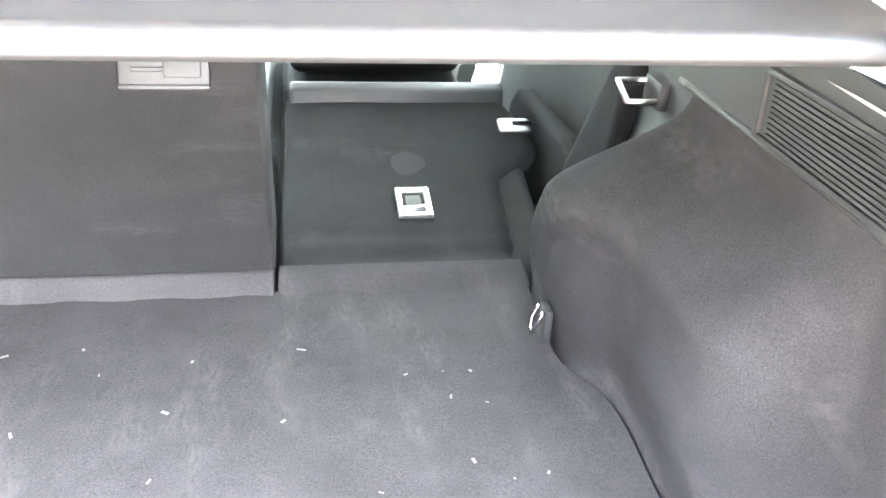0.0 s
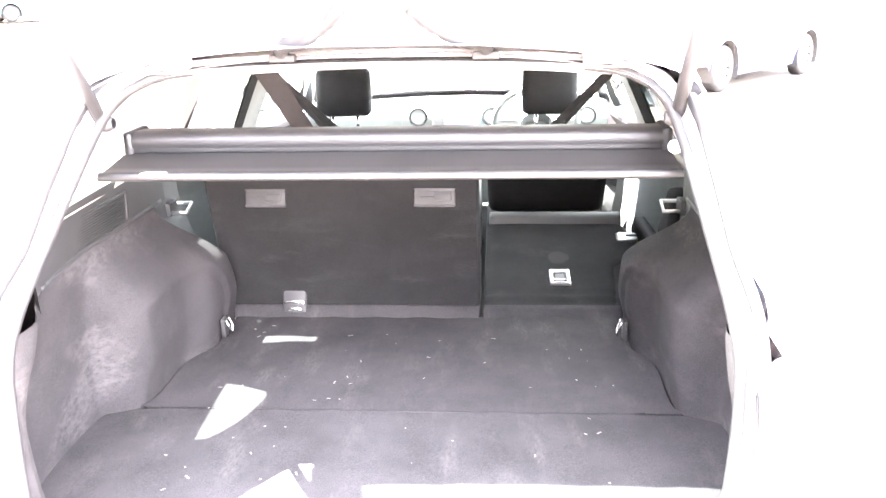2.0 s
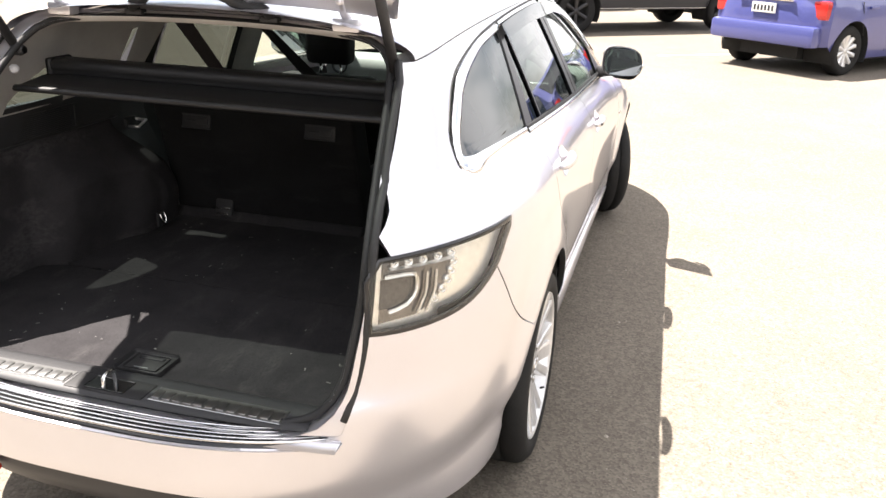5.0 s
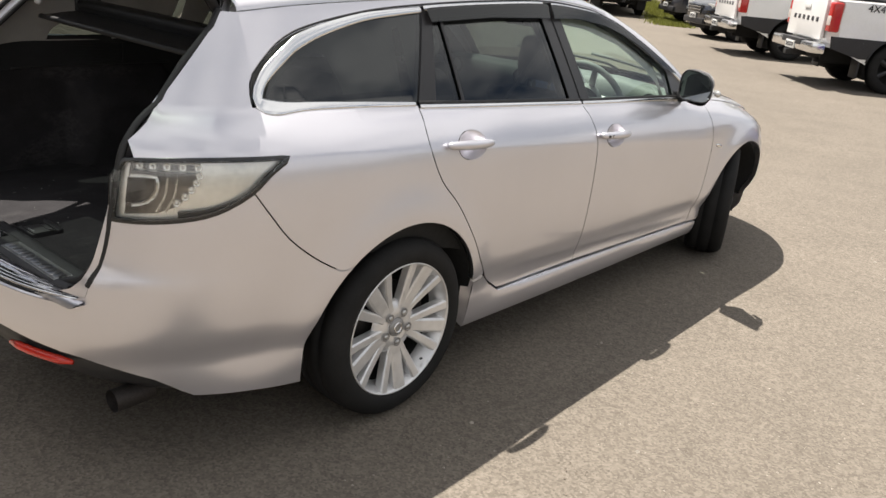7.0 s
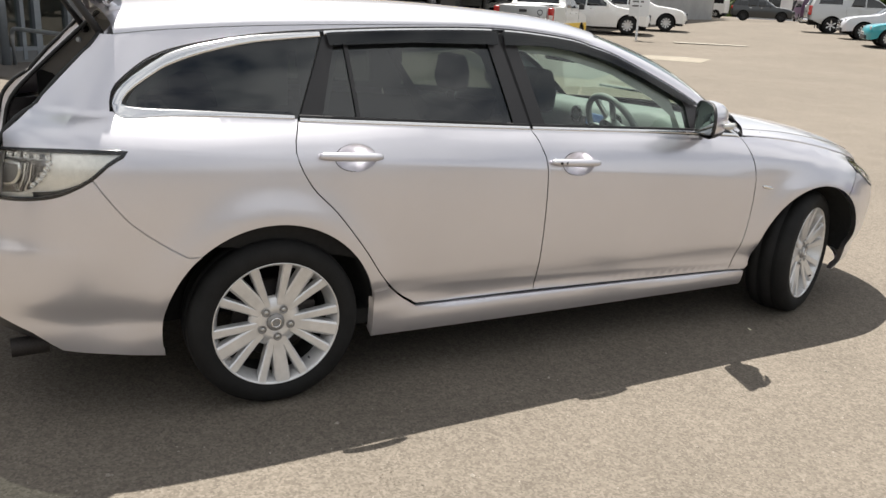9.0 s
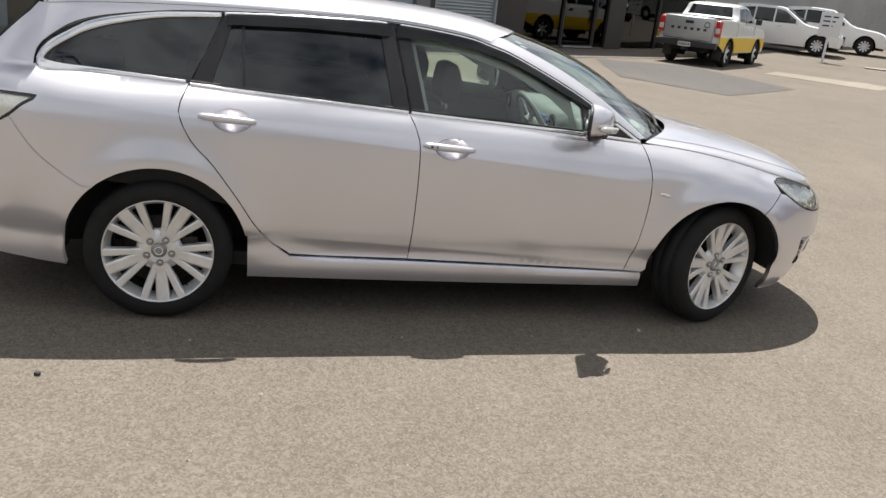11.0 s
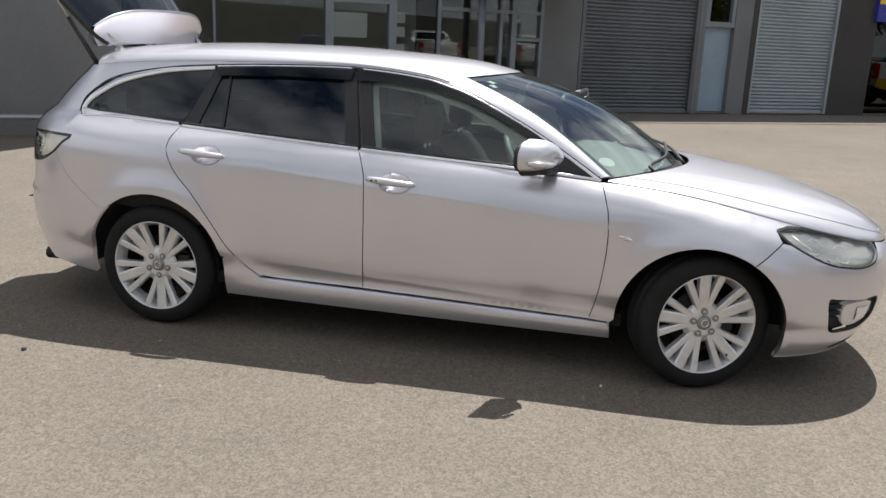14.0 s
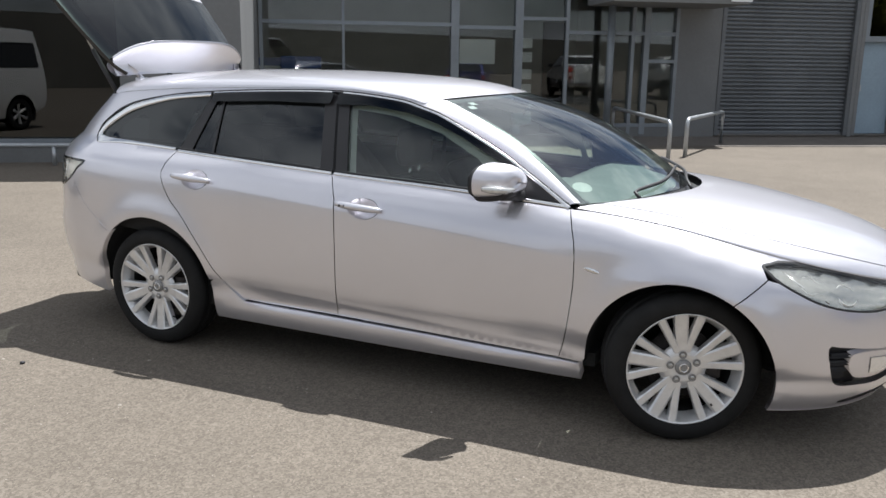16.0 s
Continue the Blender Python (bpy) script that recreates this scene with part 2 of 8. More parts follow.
def mesh_of(verts, faces, smooth=True, normals=None):
    me = bpy.data.meshes.new("mesh")
    me.from_pydata([tuple(map(float, v)) for v in verts], [], [tuple(map(int, q)) for q in faces])
    me.polygons.foreach_set("use_smooth", [smooth] * len(me.polygons))
    if normals is not None:
        me.normals_split_custom_set_from_vertices([tuple(map(float, n)) for n in normals])
    return me


def place(name, me, mat, parent=None, label="", matrix=None):
    ob = new(name, me)
    if mat and not len(me.materials):
        me.materials.append(mat)
    if matrix is not None:
        ob.matrix_basis = matrix
    if parent:
        ob.parent = parent
    if label:
        tagged(ob, label)
    return ob


def bm_mesh(bm, smooth=False, angle=None):
    """A bmesh as mesh data; smooth with sharp edges past the angle."""
    bm.normal_update()
    me = bpy.data.meshes.new("mesh")
    if angle is not None:
        for e in bm.edges:
            if len(e.link_faces) == 2 and e.calc_face_angle(0) > radians(angle):
                e.smooth = False
        smooth = True
    for q in bm.faces:
        q.smooth = smooth
    bm.to_mesh(me)
    bm.free()
    return me


def part(name, bm, mat, parent=None, label="", smooth=False, angle=None, matrix=None):
    return place(name, bm_mesh(bm, smooth, angle), mat, parent, label, matrix)


def box(bm, lo, hi, bevel=0.0, segments=2, matrix=None):
    r = bmesh.ops.create_cube(bm, size=1.0)["verts"]
    for v in r:
        v.co = Vector(((lo[i] + hi[i]) / 2 + v.co[i] * (hi[i] - lo[i]) for i in range(3)))
    if matrix is not None:
        bmesh.ops.transform(bm, matrix=matrix, verts=r)
    if bevel:
        edges = {e for v in r for e in v.link_edges}
        bmesh.ops.bevel(bm, geom=list(edges), offset=bevel, segments=segments, affect="EDGES", profile=0.6)
    return bm


def boxed(lo, hi, bevel=0.0, segments=2, matrix=None):
    return box(bmesh.new(), lo, hi, bevel, segments, matrix)


def lathe(profile, steps=48, axis="x"):
    """Profile rows (along the axis, radius) turned round the axis."""
    verts, faces, n = [], [], len(profile)
    for k in range(steps):
        a = 2 * math.pi * k / steps
        for u, r in profile:
            p = (u, r * math.cos(a), r * math.sin(a))
            verts.append(p if axis == "x" else (p[1], p[2], p[0]))
    for k in range(steps):
        for i in range(n - 1):
            a, b = k * n + i, (k + 1) % steps * n + i
            faces.append((a, a + 1, b + 1, b))
    return mesh_of(verts, faces)


def tube(points, radius, sides=8, closed=False, cap=True, flat=1.0, up=(0, 0, 1)):
    """A round (or flattened) bar along points."""
    pts = [Vector(p) for p in points]
    n, verts, faces = len(pts), [], []
    for i, p in enumerate(pts):
        a, b = (pts[(i - 1) % n], pts[(i + 1) % n]) if closed else (pts[max(i - 1, 0)], pts[min(i + 1, n - 1)])
        t = (b - a).normalized()
        side = t.cross(Vector(up))
        side = side.normalized() if side.length > 1e-4 else t.orthogonal().normalized()
        over = side.cross(t)
        r = radius[i] if isinstance(radius, (list, tuple)) else radius
        for k in range(sides):
            w = 2 * math.pi * k / sides
            verts.append(p + side * math.cos(w) * r + over * math.sin(w) * r * flat)
    for i in range(n if closed else n - 1):
        for k in range(sides):
            a, b = i * sides, (i + 1) % n * sides
            faces.append((a + k, a + (k + 1) % sides, b + (k + 1) % sides, b + k))
    if cap and not closed:
        faces += [tuple(range(sides))[::-1], tuple(range((n - 1) * sides, n * sides))]
    return mesh_of(verts, faces)


def loft(rows, smooth=True, closed=False):
    """Quads between rows of equally many points."""
    m = len(rows[0])
    verts = [p for r in rows for p in r]
    faces = []
    for i in range(len(rows) - 1):
        for k in range(m if closed else m - 1):
            faces.append((i * m + k, i * m + (k + 1) % m, (i + 1) * m + (k + 1) % m, (i + 1) * m + k))
    return mesh_of(verts, faces, smooth)


def inside(poly, pts):
    """Which pts (n, 2) lie in the polygon."""
    poly, pts = np.asarray(poly), np.asarray(pts)
    hit = np.zeros(len(pts), bool)
    a, b = poly, np.roll(poly, -1, 0)
    for (x0, y0), (x1, y1) in zip(a, b):
        cross = (y0 > pts[:, 1]) != (y1 > pts[:, 1])
        if abs(y1 - y0) > 1e-12:
            hit ^= cross & (pts[:, 0] < (x1 - x0) * (pts[:, 1] - y0) / (y1 - y0) + x0)
    return hit


def resample(poly, step):
    out = []
    p = [np.array(q, float) for q in poly]
    for a, b in zip(p, p[1:] + p[:1]):
        k = max(1, int(np.ceil(np.linalg.norm(b - a) / step)))
        out += [a + (b - a) * i / k for i in range(k)]
    return np.array(out)


def fill(outer, holes=(), step=0.04, lines=()):
    """Triangles over a flat polygon with holes: points, triangles and the border loops (by index)."""
    loops = [resample(q, step) for q in (outer, *holes)]
    lo, hi = loops[0].min(0), loops[0].max(0)
    gx, gy = np.meshgrid(np.arange(lo[0] + step / 2, hi[0], step), np.arange(lo[1] + step / 2, hi[1], step))
    grid = np.stack([gx.ravel(), gy.ravel()], 1)
    keep = inside(loops[0], grid)
    for q in loops[1:]:
        keep &= ~inside(q, grid)
    border = np.concatenate(loops)
    grid = grid[keep]
    for q in lines:
        q = np.asarray(q, float)
        ok = inside(loops[0], q)
        for r in loops[1:]:
            ok &= ~inside(r, q)
        q = q[ok]
        if len(q):
            q = q[np.sqrt(((q[:, None] - border[None]) ** 2).sum(-1)).min(1) > 0.006]
        if len(q):
            if len(grid):
                grid = grid[np.sqrt(((grid[:, None] - q[None]) ** 2).sum(-1)).min(1) > 0.0075]
            grid = np.concatenate([grid, q])
    if len(grid):
        far = np.sqrt(((grid[:, None] - border[None]) ** 2).sum(-1)).min(1) > (step * 0.45 if not len(lines) else 0.006)
        grid = grid[far]
    pts = np.concatenate([border, grid]) if len(grid) else border
    edges, rings, at = [], [], 0
    for q in loops:
        ring = list(range(at, at + len(q)))
        rings.append(ring)
        edges += list(zip(ring, ring[1:] + ring[:1]))
        at += len(q)
    co, _, tris, src, _, _ = geometry.delaunay_2d_cdt([Vector(p) for p in pts], edges, [], 0, 1e-7)
    co = np.array([tuple(c) for c in co])
    back = {}
    for i, some in enumerate(src):
        for k in some:
            back[k] = i
    cent = np.array([co[list(t)].mean(0) for t in tris])
    good = inside(loops[0], cent)
    for q in loops[1:]:
        good &= ~inside(q, cent)
    tris = [t for t, g in zip(tris, good) if g]
    return co, tris, [[back.get(i, i) for i in ring] for ring in rings]


# ---- the station wagon: body surface ----
# Rear axle at y = 0, front axle at y = 2.725, nose towards +y, right-hand side towards +x.
Z0 = 0.18
belt_z = hermite([-1.0, -0.48, 0.11, 1.06, 2.225, 2.5, 2.8, 3.0, 3.2, 3.4, 3.6, 3.75], [1.086, 1.062, 1.029, 0.978, 0.912, 0.884, 0.832, 0.782, 0.728, 0.68, 0.655, 0.65])
belt_x = hermite([-1.0, -0.7, -0.46, 0.11, 1.06, 2.225, 2.6, 3.0, 3.3, 3.75], [0.66, 0.69, 0.712, 0.752, 0.778, 0.768, 0.758, 0.75, 0.735, 0.72])
wide = hermite([-1.0, -0.7, -0.45, -0.1, 0.6, 1.5, 2.3, 2.75, 3.1, 3.75], [0.80, 0.832, 0.85, 0.866, 0.858, 0.860, 0.868, 0.876, 0.866, 0.85])
bulge = hermite([0, 0.08, 0.15, 0.20, 0.33, 0.5, 0.66, 0.78, 0.87, 0.94, 1.0], [0.40, 0.66, 0.68, 0.64, 0.85, 0.96, 1.0, 0.97, 0.86, 0.55, 0.0])
rear_end = hermite([0.18, 0.3, 0.45, 0.6, 0.66, 0.8, 0.95, 1.06, 1.2, 1.3, 1.42], [-0.93, -0.99, -1.045, -1.04, -1.01, -0.99, -0.965, -0.90, -0.79, -0.69, -0.57])
rear_turn = hermite([0.18, 0.9, 1.06, 1.2, 1.42], [-0.33, -0.33, -0.35, -0.32, -0.24])
front_end = hermite([0.18, 0.35, 0.5, 0.62, 0.72, 0.9], [3.50, 3.60, 3.62, 3.60, 3.54, 3.40])
FRONT_TURN, N_REAR, N_FRONT = 2.75, 2.8, 2.35
ARCH_R, ARCH_F = (-0.008, 0.307, 0.381), (2.692, 0.296, 0.371)
TUMBLE = 0.455


def shoulder(y):
    """Height of the crease below the windows."""
    return 0.918 - 0.086 * y


CREASE = [[(s, 0.918 - 0.086 * s + d) for s in np.arange(-0.6, 2.5, 0.022)] for d in (-0.008, 0.0, 0.008)] + [[(s, 0.415 - 0.045 * s + d) for s in np.arange(0.6, 2.3, 0.022)] for d in (-0.008, 0.0, 0.008)]


def side_x(y, z):
    """Half width of the body at (y, z), without the turn at its ends."""
    zb, xb = belt_z(y), belt_x(y)
    t = (z - Z0) / (zb - Z0)
    x = xb + (wide(y) - xb) * bulge(np.clip(t, 0, 1))
    zs = shoulder(y)
    x = x - 0.13 * np.maximum(z - zs, 0) * np.clip((1 - t) / 0.12, 0, 1) * np.clip((2.45 - y) / 0.35, 0, 1) * np.clip((y + 0.62) / 0.3, 0, 1)
    x = x - 0.25 * np.clip(0.415 - 0.045 * y - z, 0, 0.09) * np.clip((z - 0.300 + 0.0198 * y) / 0.03, 0, 1) * np.clip((y - 0.5) / 0.25, 0, 1) * np.clip((2.3 - y) / 0.1, 0, 1)
    over = np.maximum(z - zb, 0)
    x = np.where(z > zb, xb - TUMBLE * over - 0.12 * over * over, x)
    for cy, cz, r in (ARCH_R, ARCH_F):
        d = np.hypot(y - cy, z - cz)
        x = x + 0.022 * np.exp(-((d - r - 0.008) / 0.085) ** 2) * np.clip((0.95 - t) * 4, 0, 1) * np.clip((z - 0.25) * 6, 0, 1)
    return x


def skin(s, z):
    """The body's right-hand surface. s runs along the side as y, and on round the corners to the car's middle."""
    s, z = np.asarray(s, float), np.asarray(z, float)
    tr, er, ef = rear_turn(z), rear_end(z), front_end(z)
    ar = np.clip(tr - s, 0, 1) ** (N_REAR / 2) * math.pi / 2
    af = np.clip(s - FRONT_TURN, 0, 1) ** (N_FRONT / 2) * math.pi / 2
    y = np.where(s < tr, tr - (tr - er) * np.sin(ar) ** (2 / N_REAR), np.where(s > FRONT_TURN, FRONT_TURN + (ef - FRONT_TURN) * np.sin(af) ** (2 / N_FRONT), s))
    k = np.where(s < tr, np.abs(np.cos(ar)) ** (2 / N_REAR), np.where(s > FRONT_TURN, np.abs(np.cos(af)) ** (2 / N_FRONT), 1.0))
    return np.stack([side_x(np.clip(y, -1.04, 3.7), z) * k, y, z], -1)


def skin_normal(s, z):
    e = 0.004
    n = np.cross(skin(s + e, z) - skin(s - e, z), skin(s, z + e) - skin(s, z - e))
    return n / np.linalg.norm(n, axis=-1, keepdims=True)


def s_at(z, y=None, x=None, front=False):
    """The place along the skin at height z that has the given y or x in a corner."""
    lo, hi = ((FRONT_TURN, FRONT_TURN + 0.999) if front else (float(rear_turn(z)) - 0.999, float(rear_turn(z)) + (0 if x is not None else 0.0)))
    if y is not None and not front and y > float(rear_turn(z)):
        return y
    if y is not None and front and y < FRONT_TURN:
        return y
    for _ in range(50):
        mid = (lo + hi) / 2
        p = skin(mid, z)
        less = (p[1] < y) if y is not None else ((p[0] > x) if front else (p[0] < x))
        lo, hi = (mid, hi) if less else (lo, mid)
    return (lo + hi) / 2


def side_poly(points):
    """(y, z) points of the side, the rear corner's y turned into places along the skin."""
    return [(s_at(z, y=y) if y < 0 else (s_at(z, y=y, front=True) if y > FRONT_TURN else y), z) for y, z in points]


def shell(outer, holes=(), step=0.045, lift=0.0, edge=0.012, gap=0.0022, both=False, flip=False, surf=None, surf_n=None, keep=None):
    """A panel over a polygon of the skin with its edges turned in. flip: the left-hand one; both: the two halves in one mesh."""
    surf, surf_n = surf or skin, surf_n or skin_normal
    co, tris, rings = fill(outer, holes, step, CREASE if surf is skin else ())
    if gap:
        for ring, sign in zip(rings, [1] + [-1] * len(holes)):
            p = co[ring]
            area = 0.5 * np.sum(p[:, 0] * np.roll(p[:, 1], -1) - np.roll(p[:, 0], -1) * p[:, 1])
            t = np.roll(p, -1, 0) - np.roll(p, 1, 0)
            t /= np.linalg.norm(t, axis=1, keepdims=True) + 1e-9
            n = np.stack([-t[:, 1], t[:, 0]], 1) * (1 if area > 0 else -1) * sign
            co[ring] = p + n * gap
            if keep is not None:
                hold = np.abs(p[:, 0] - keep) < 1e-3
                co[np.array(ring)[hold], 0] = keep
    nrm = surf_n(co[:, 0], co[:, 1])
    pos = surf(co[:, 0], co[:, 1]) + nrm * lift
    # triangles face outwards
    ta = np.array([tuple(t) for t in tris])
    fn = np.cross(pos[ta[:, 1]] - pos[ta[:, 0]], pos[ta[:, 2]] - pos[ta[:, 0]])
    if (fn * nrm[ta[:, 0]]).sum() < 0:
        tris = [t[::-1] for t in tris]
    verts, normals, faces = list(pos), list(nrm), [tuple(t) for t in tris]
    if edge:
        for ring in rings:
            base = len(verts)
            for i in ring:
                verts.append(pos[i] - nrm[i] * 0.0005)
                normals.append(nrm[i])
            for i in ring:
                verts.append(pos[i] - nrm[i] * edge)
                normals.append(nrm[i])
            m = len(ring)
            for k in range(m):
                a, b = base + k, base + (k + 1) % m
                faces.append((a, b, b + m, a + m))
    verts, normals = np.array(verts), np.array(normals)
    if flip or both:
        mv, mn = verts * (-1, 1, 1), normals * (-1, 1, 1)
        mf = [f[::-1] for f in faces]
        if both:
            n0 = len(verts)
            verts, normals = np.concatenate([verts, mv]), np.concatenate([normals, mn])
            faces = faces + [tuple(i + n0 for i in f) for f in mf]
        else:
            verts, normals, faces = mv, mn, mf
    return mesh_of(verts, faces, True, normals)


def strip(line, width, lift=0.004, depth=0.006, flip=False, ends=True):
    """A raised trim along an (s, z) line of the skin."""
    p = np.array(line, float)
    t = np.gradient(p, axis=0)
    t /= np.linalg.norm(t, axis=1, keepdims=True) + 1e-9
    n2 = np.stack([-t[:, 1], t[:, 0]], 1)
    w = np.broadcast_to(np.asarray(width, float), (len(p),))[:, None]
    rows = []
    for off, up in ((-0.5, -depth), (-0.5, lift * 0.5), (-0.3, lift), (0.3, lift), (0.5, lift * 0.5), (0.5, -depth)):
        q = p + n2 * w * off
        rows.append(skin(q[:, 0], q[:, 1]) + skin_normal(q[:, 0], q[:, 1]) * up)
    rows = np.array(rows)
    if flip:
        rows = rows[::-1] * (-1, 1, 1)
    return loft([list(r) for r in rows])


def arc(cy, cz, r, a0, a1, n=24):
    return [(cy + r * math.cos(radians(a0 + (a1 - a0) * k / n)), cz + r * math.sin(radians(a0 + (a1 - a0) * k / n))) for k in range(n + 1)]


wagon = new("station_wagon")
tagged(wagon, "silver estate car with tinted windows, open tailgate and alloy wheels", "car")
SIDES = ((False, ""), (True, ""))

# lines of the side, as (y, z)
DLO_TOP = polyline([(-0.498, 1.064), (-0.489, 1.115), (-0.442, 1.167), (-0.312, 1.243), (-0.038, 1.298), (0.25, 1.324), (0.6, 1.341), (0.985, 1.346), (1.308, 1.319), (1.45, 1.286), (1.578, 1.245), (1.849, 1.122), (2.05, 1.008), (2.205, 0.914)], 0.03)
RAIL = polyline([(1.45, 1.305), (1.308, 1.335), (0.985, 1.362), (0.6, 1.358), (0.25, 1.349), (-0.038, 1.337), (-0.312, 1.318), (-0.46, 1.30)], 0.05)
REAR_DOOR_EDGE = polyline([(0.111, 1.026), (0.078, 0.93), (0.13, 0.81), (0.218, 0.715), (0.325, 0.57), (0.40, 0.455), (0.475, 0.37), (0.56, 0.312)], 0.03)
B_LINE = polyline([(1.060, 0.976), (1.106, 0.87), (1.114, 0.70), (1.112, 0.50), (1.106, 0.302)], 0.05)
FRONT_EDGE = polyline([(2.212, 0.908), (2.252, 0.79), (2.262, 0.66), (2.255, 0.54), (2.236, 0.40), (2.205, 0.276)], 0.05)


def edge_s(z, x):
    return s_at(z, x=x)


# opening of the boot: inner rear edge of the right body side, from above
APERTURE = [(1.347, 0.535), (1.30, 0.555), (1.257, 0.571), (1.096, 0.594), (0.989, 0.615), (0.93, 0.618), (0.79, 0.614)]
aperture_sz = [(edge_s(z, x), z) for z, x in APERTURE]
LAMP_TOP = [(-0.468, 0.949), (-0.546, 0.951), (-0.67, 0.952), (-0.763, 0.948)]
LAMP_LOW = [(-0.823, 0.788), (-0.744, 0.797), (-0.668, 0.816), (-0.585, 0.86), (-0.524, 0.912), (-0.48, 0.938)]
lamp_top = side_poly(LAMP_TOP) + [(edge_s(0.942, 0.625), 0.942)]
lamp_low = [(edge_s(0.79, 0.614), 0.789)] + side_poly(LAMP_LOW)
lamp_line = polyline(lamp_top, 0.03)
lamp_under = polyline(lamp_low, 0.03)
SEAM = polyline(side_poly([(-0.573, 0.861), (-0.525, 0.79), (-0.472, 0.722), (-0.39, 0.653), (-0.302, 0.597)]), 0.03)

arch_top_r = arc(*ARCH_R, 5, 130, 30)
top = [tuple(p) for p in DLO_TOP if p[0] < 1.451]
outline = side_poly([tuple(p) for p in RAIL])
outline += aperture_sz[1:-2]
outline += [tuple(p) for p in lamp_line[::-1]][1:]
low = [tuple(p) for p in lamp_under if p[0] > s_at(0.86, y=-0.578)]
outline += low[::-1] + [tuple(p) for p in SEAM]
outline += side_poly(arc(*ARCH_R, 130.4, 14, 30))
outline += [(0.368, 0.396), (0.435, 0.405)]
outline += [tuple(p) for p in REAR_DOOR_EDGE if p[1] > 0.42][::-1]
outline += side_poly([(0.111, 1.034), (-0.15, 1.049), (-0.38, 1.06)])
outline += side_poly(top)


def dedupe(poly, tol=0.004):
    out = []
    for p in poly:
        if not out or math.hypot(p[0] - out[-1][0], p[1] - out[-1][1]) > tol:
            out.append((float(p[0]), float(p[1])))
    return out


outline = dedupe(outline)
for flip, _ in SIDES:
    place("body_side", shell(outline, step=0.035, flip=flip, edge=0.02), PAINT, wagon)

# doors
rear_door_poly = dedupe([tuple(p) for p in REAR_DOOR_EDGE] + [(0.70, 0.305)] + [tuple(p) for p in B_LINE[::-1]] + [(0.6, 1.003)])
front_door_poly = dedupe([tuple(p) for p in B_LINE] + [(1.6, 0.29)] + [tuple(p) for p in FRONT_EDGE[::-1]] + [(1.6, 0.948)])
fender_poly = dedupe([tuple(p) for p in FRONT_EDGE] + [(2.303, 0.272)] + side_poly(arc(*ARCH_F, 181, 57.5, 36)) + [(2.966, 0.711), (2.951, 0.757), (3.0, 0.766), (3.06, float(belt_z(3.06)) - 0.005), (3.06, float(belt_z(3.06))), (2.97, float(belt_z(2.97)))] + [(y, float(belt_z(y))) for y in (2.88, 2.8, 2.7, 2.6, 2.5, 2.4, 2.3)])
sill_poly = dedupe([(0.372, 0.39), (0.44, 0.397), (0.50, 0.345), (0.56, 0.303), (0.70, 0.297), (1.106, 0.293), (1.6, 0.282), (2.2, 0.267), (2.3, 0.265), (2.306, 0.19), (1.4, 0.19), (0.376, 0.195)])
bumper_poly = dedupe([tuple(p) for p in SEAM] + side_poly(arc(*ARCH_R, 130.4, 192, 18)) +
                     side_poly([(-0.55, 0.250), (-0.70, 0.262)]) + [(edge_s(0.32, 0.667), 0.32), (edge_s(0.375, 0.53), 0.375), (edge_s(0.41, 0.30), 0.41), (float(rear_turn(0.415)) - 1.0, 0.415)] +
                     [(float(rear_turn(0.545)) - 1.0, 0.545), (edge_s(0.545, 0.3), 0.545), (edge_s(0.545, 0.50), 0.545), (edge_s(0.575, 0.573), 0.575), (edge_s(0.655, 0.594), 0.655), (edge_s(0.78, 0.612), 0.78)] +
                     [tuple(p) for p in lamp_under if p[0] < s_at(0.86, y=-0.585)])
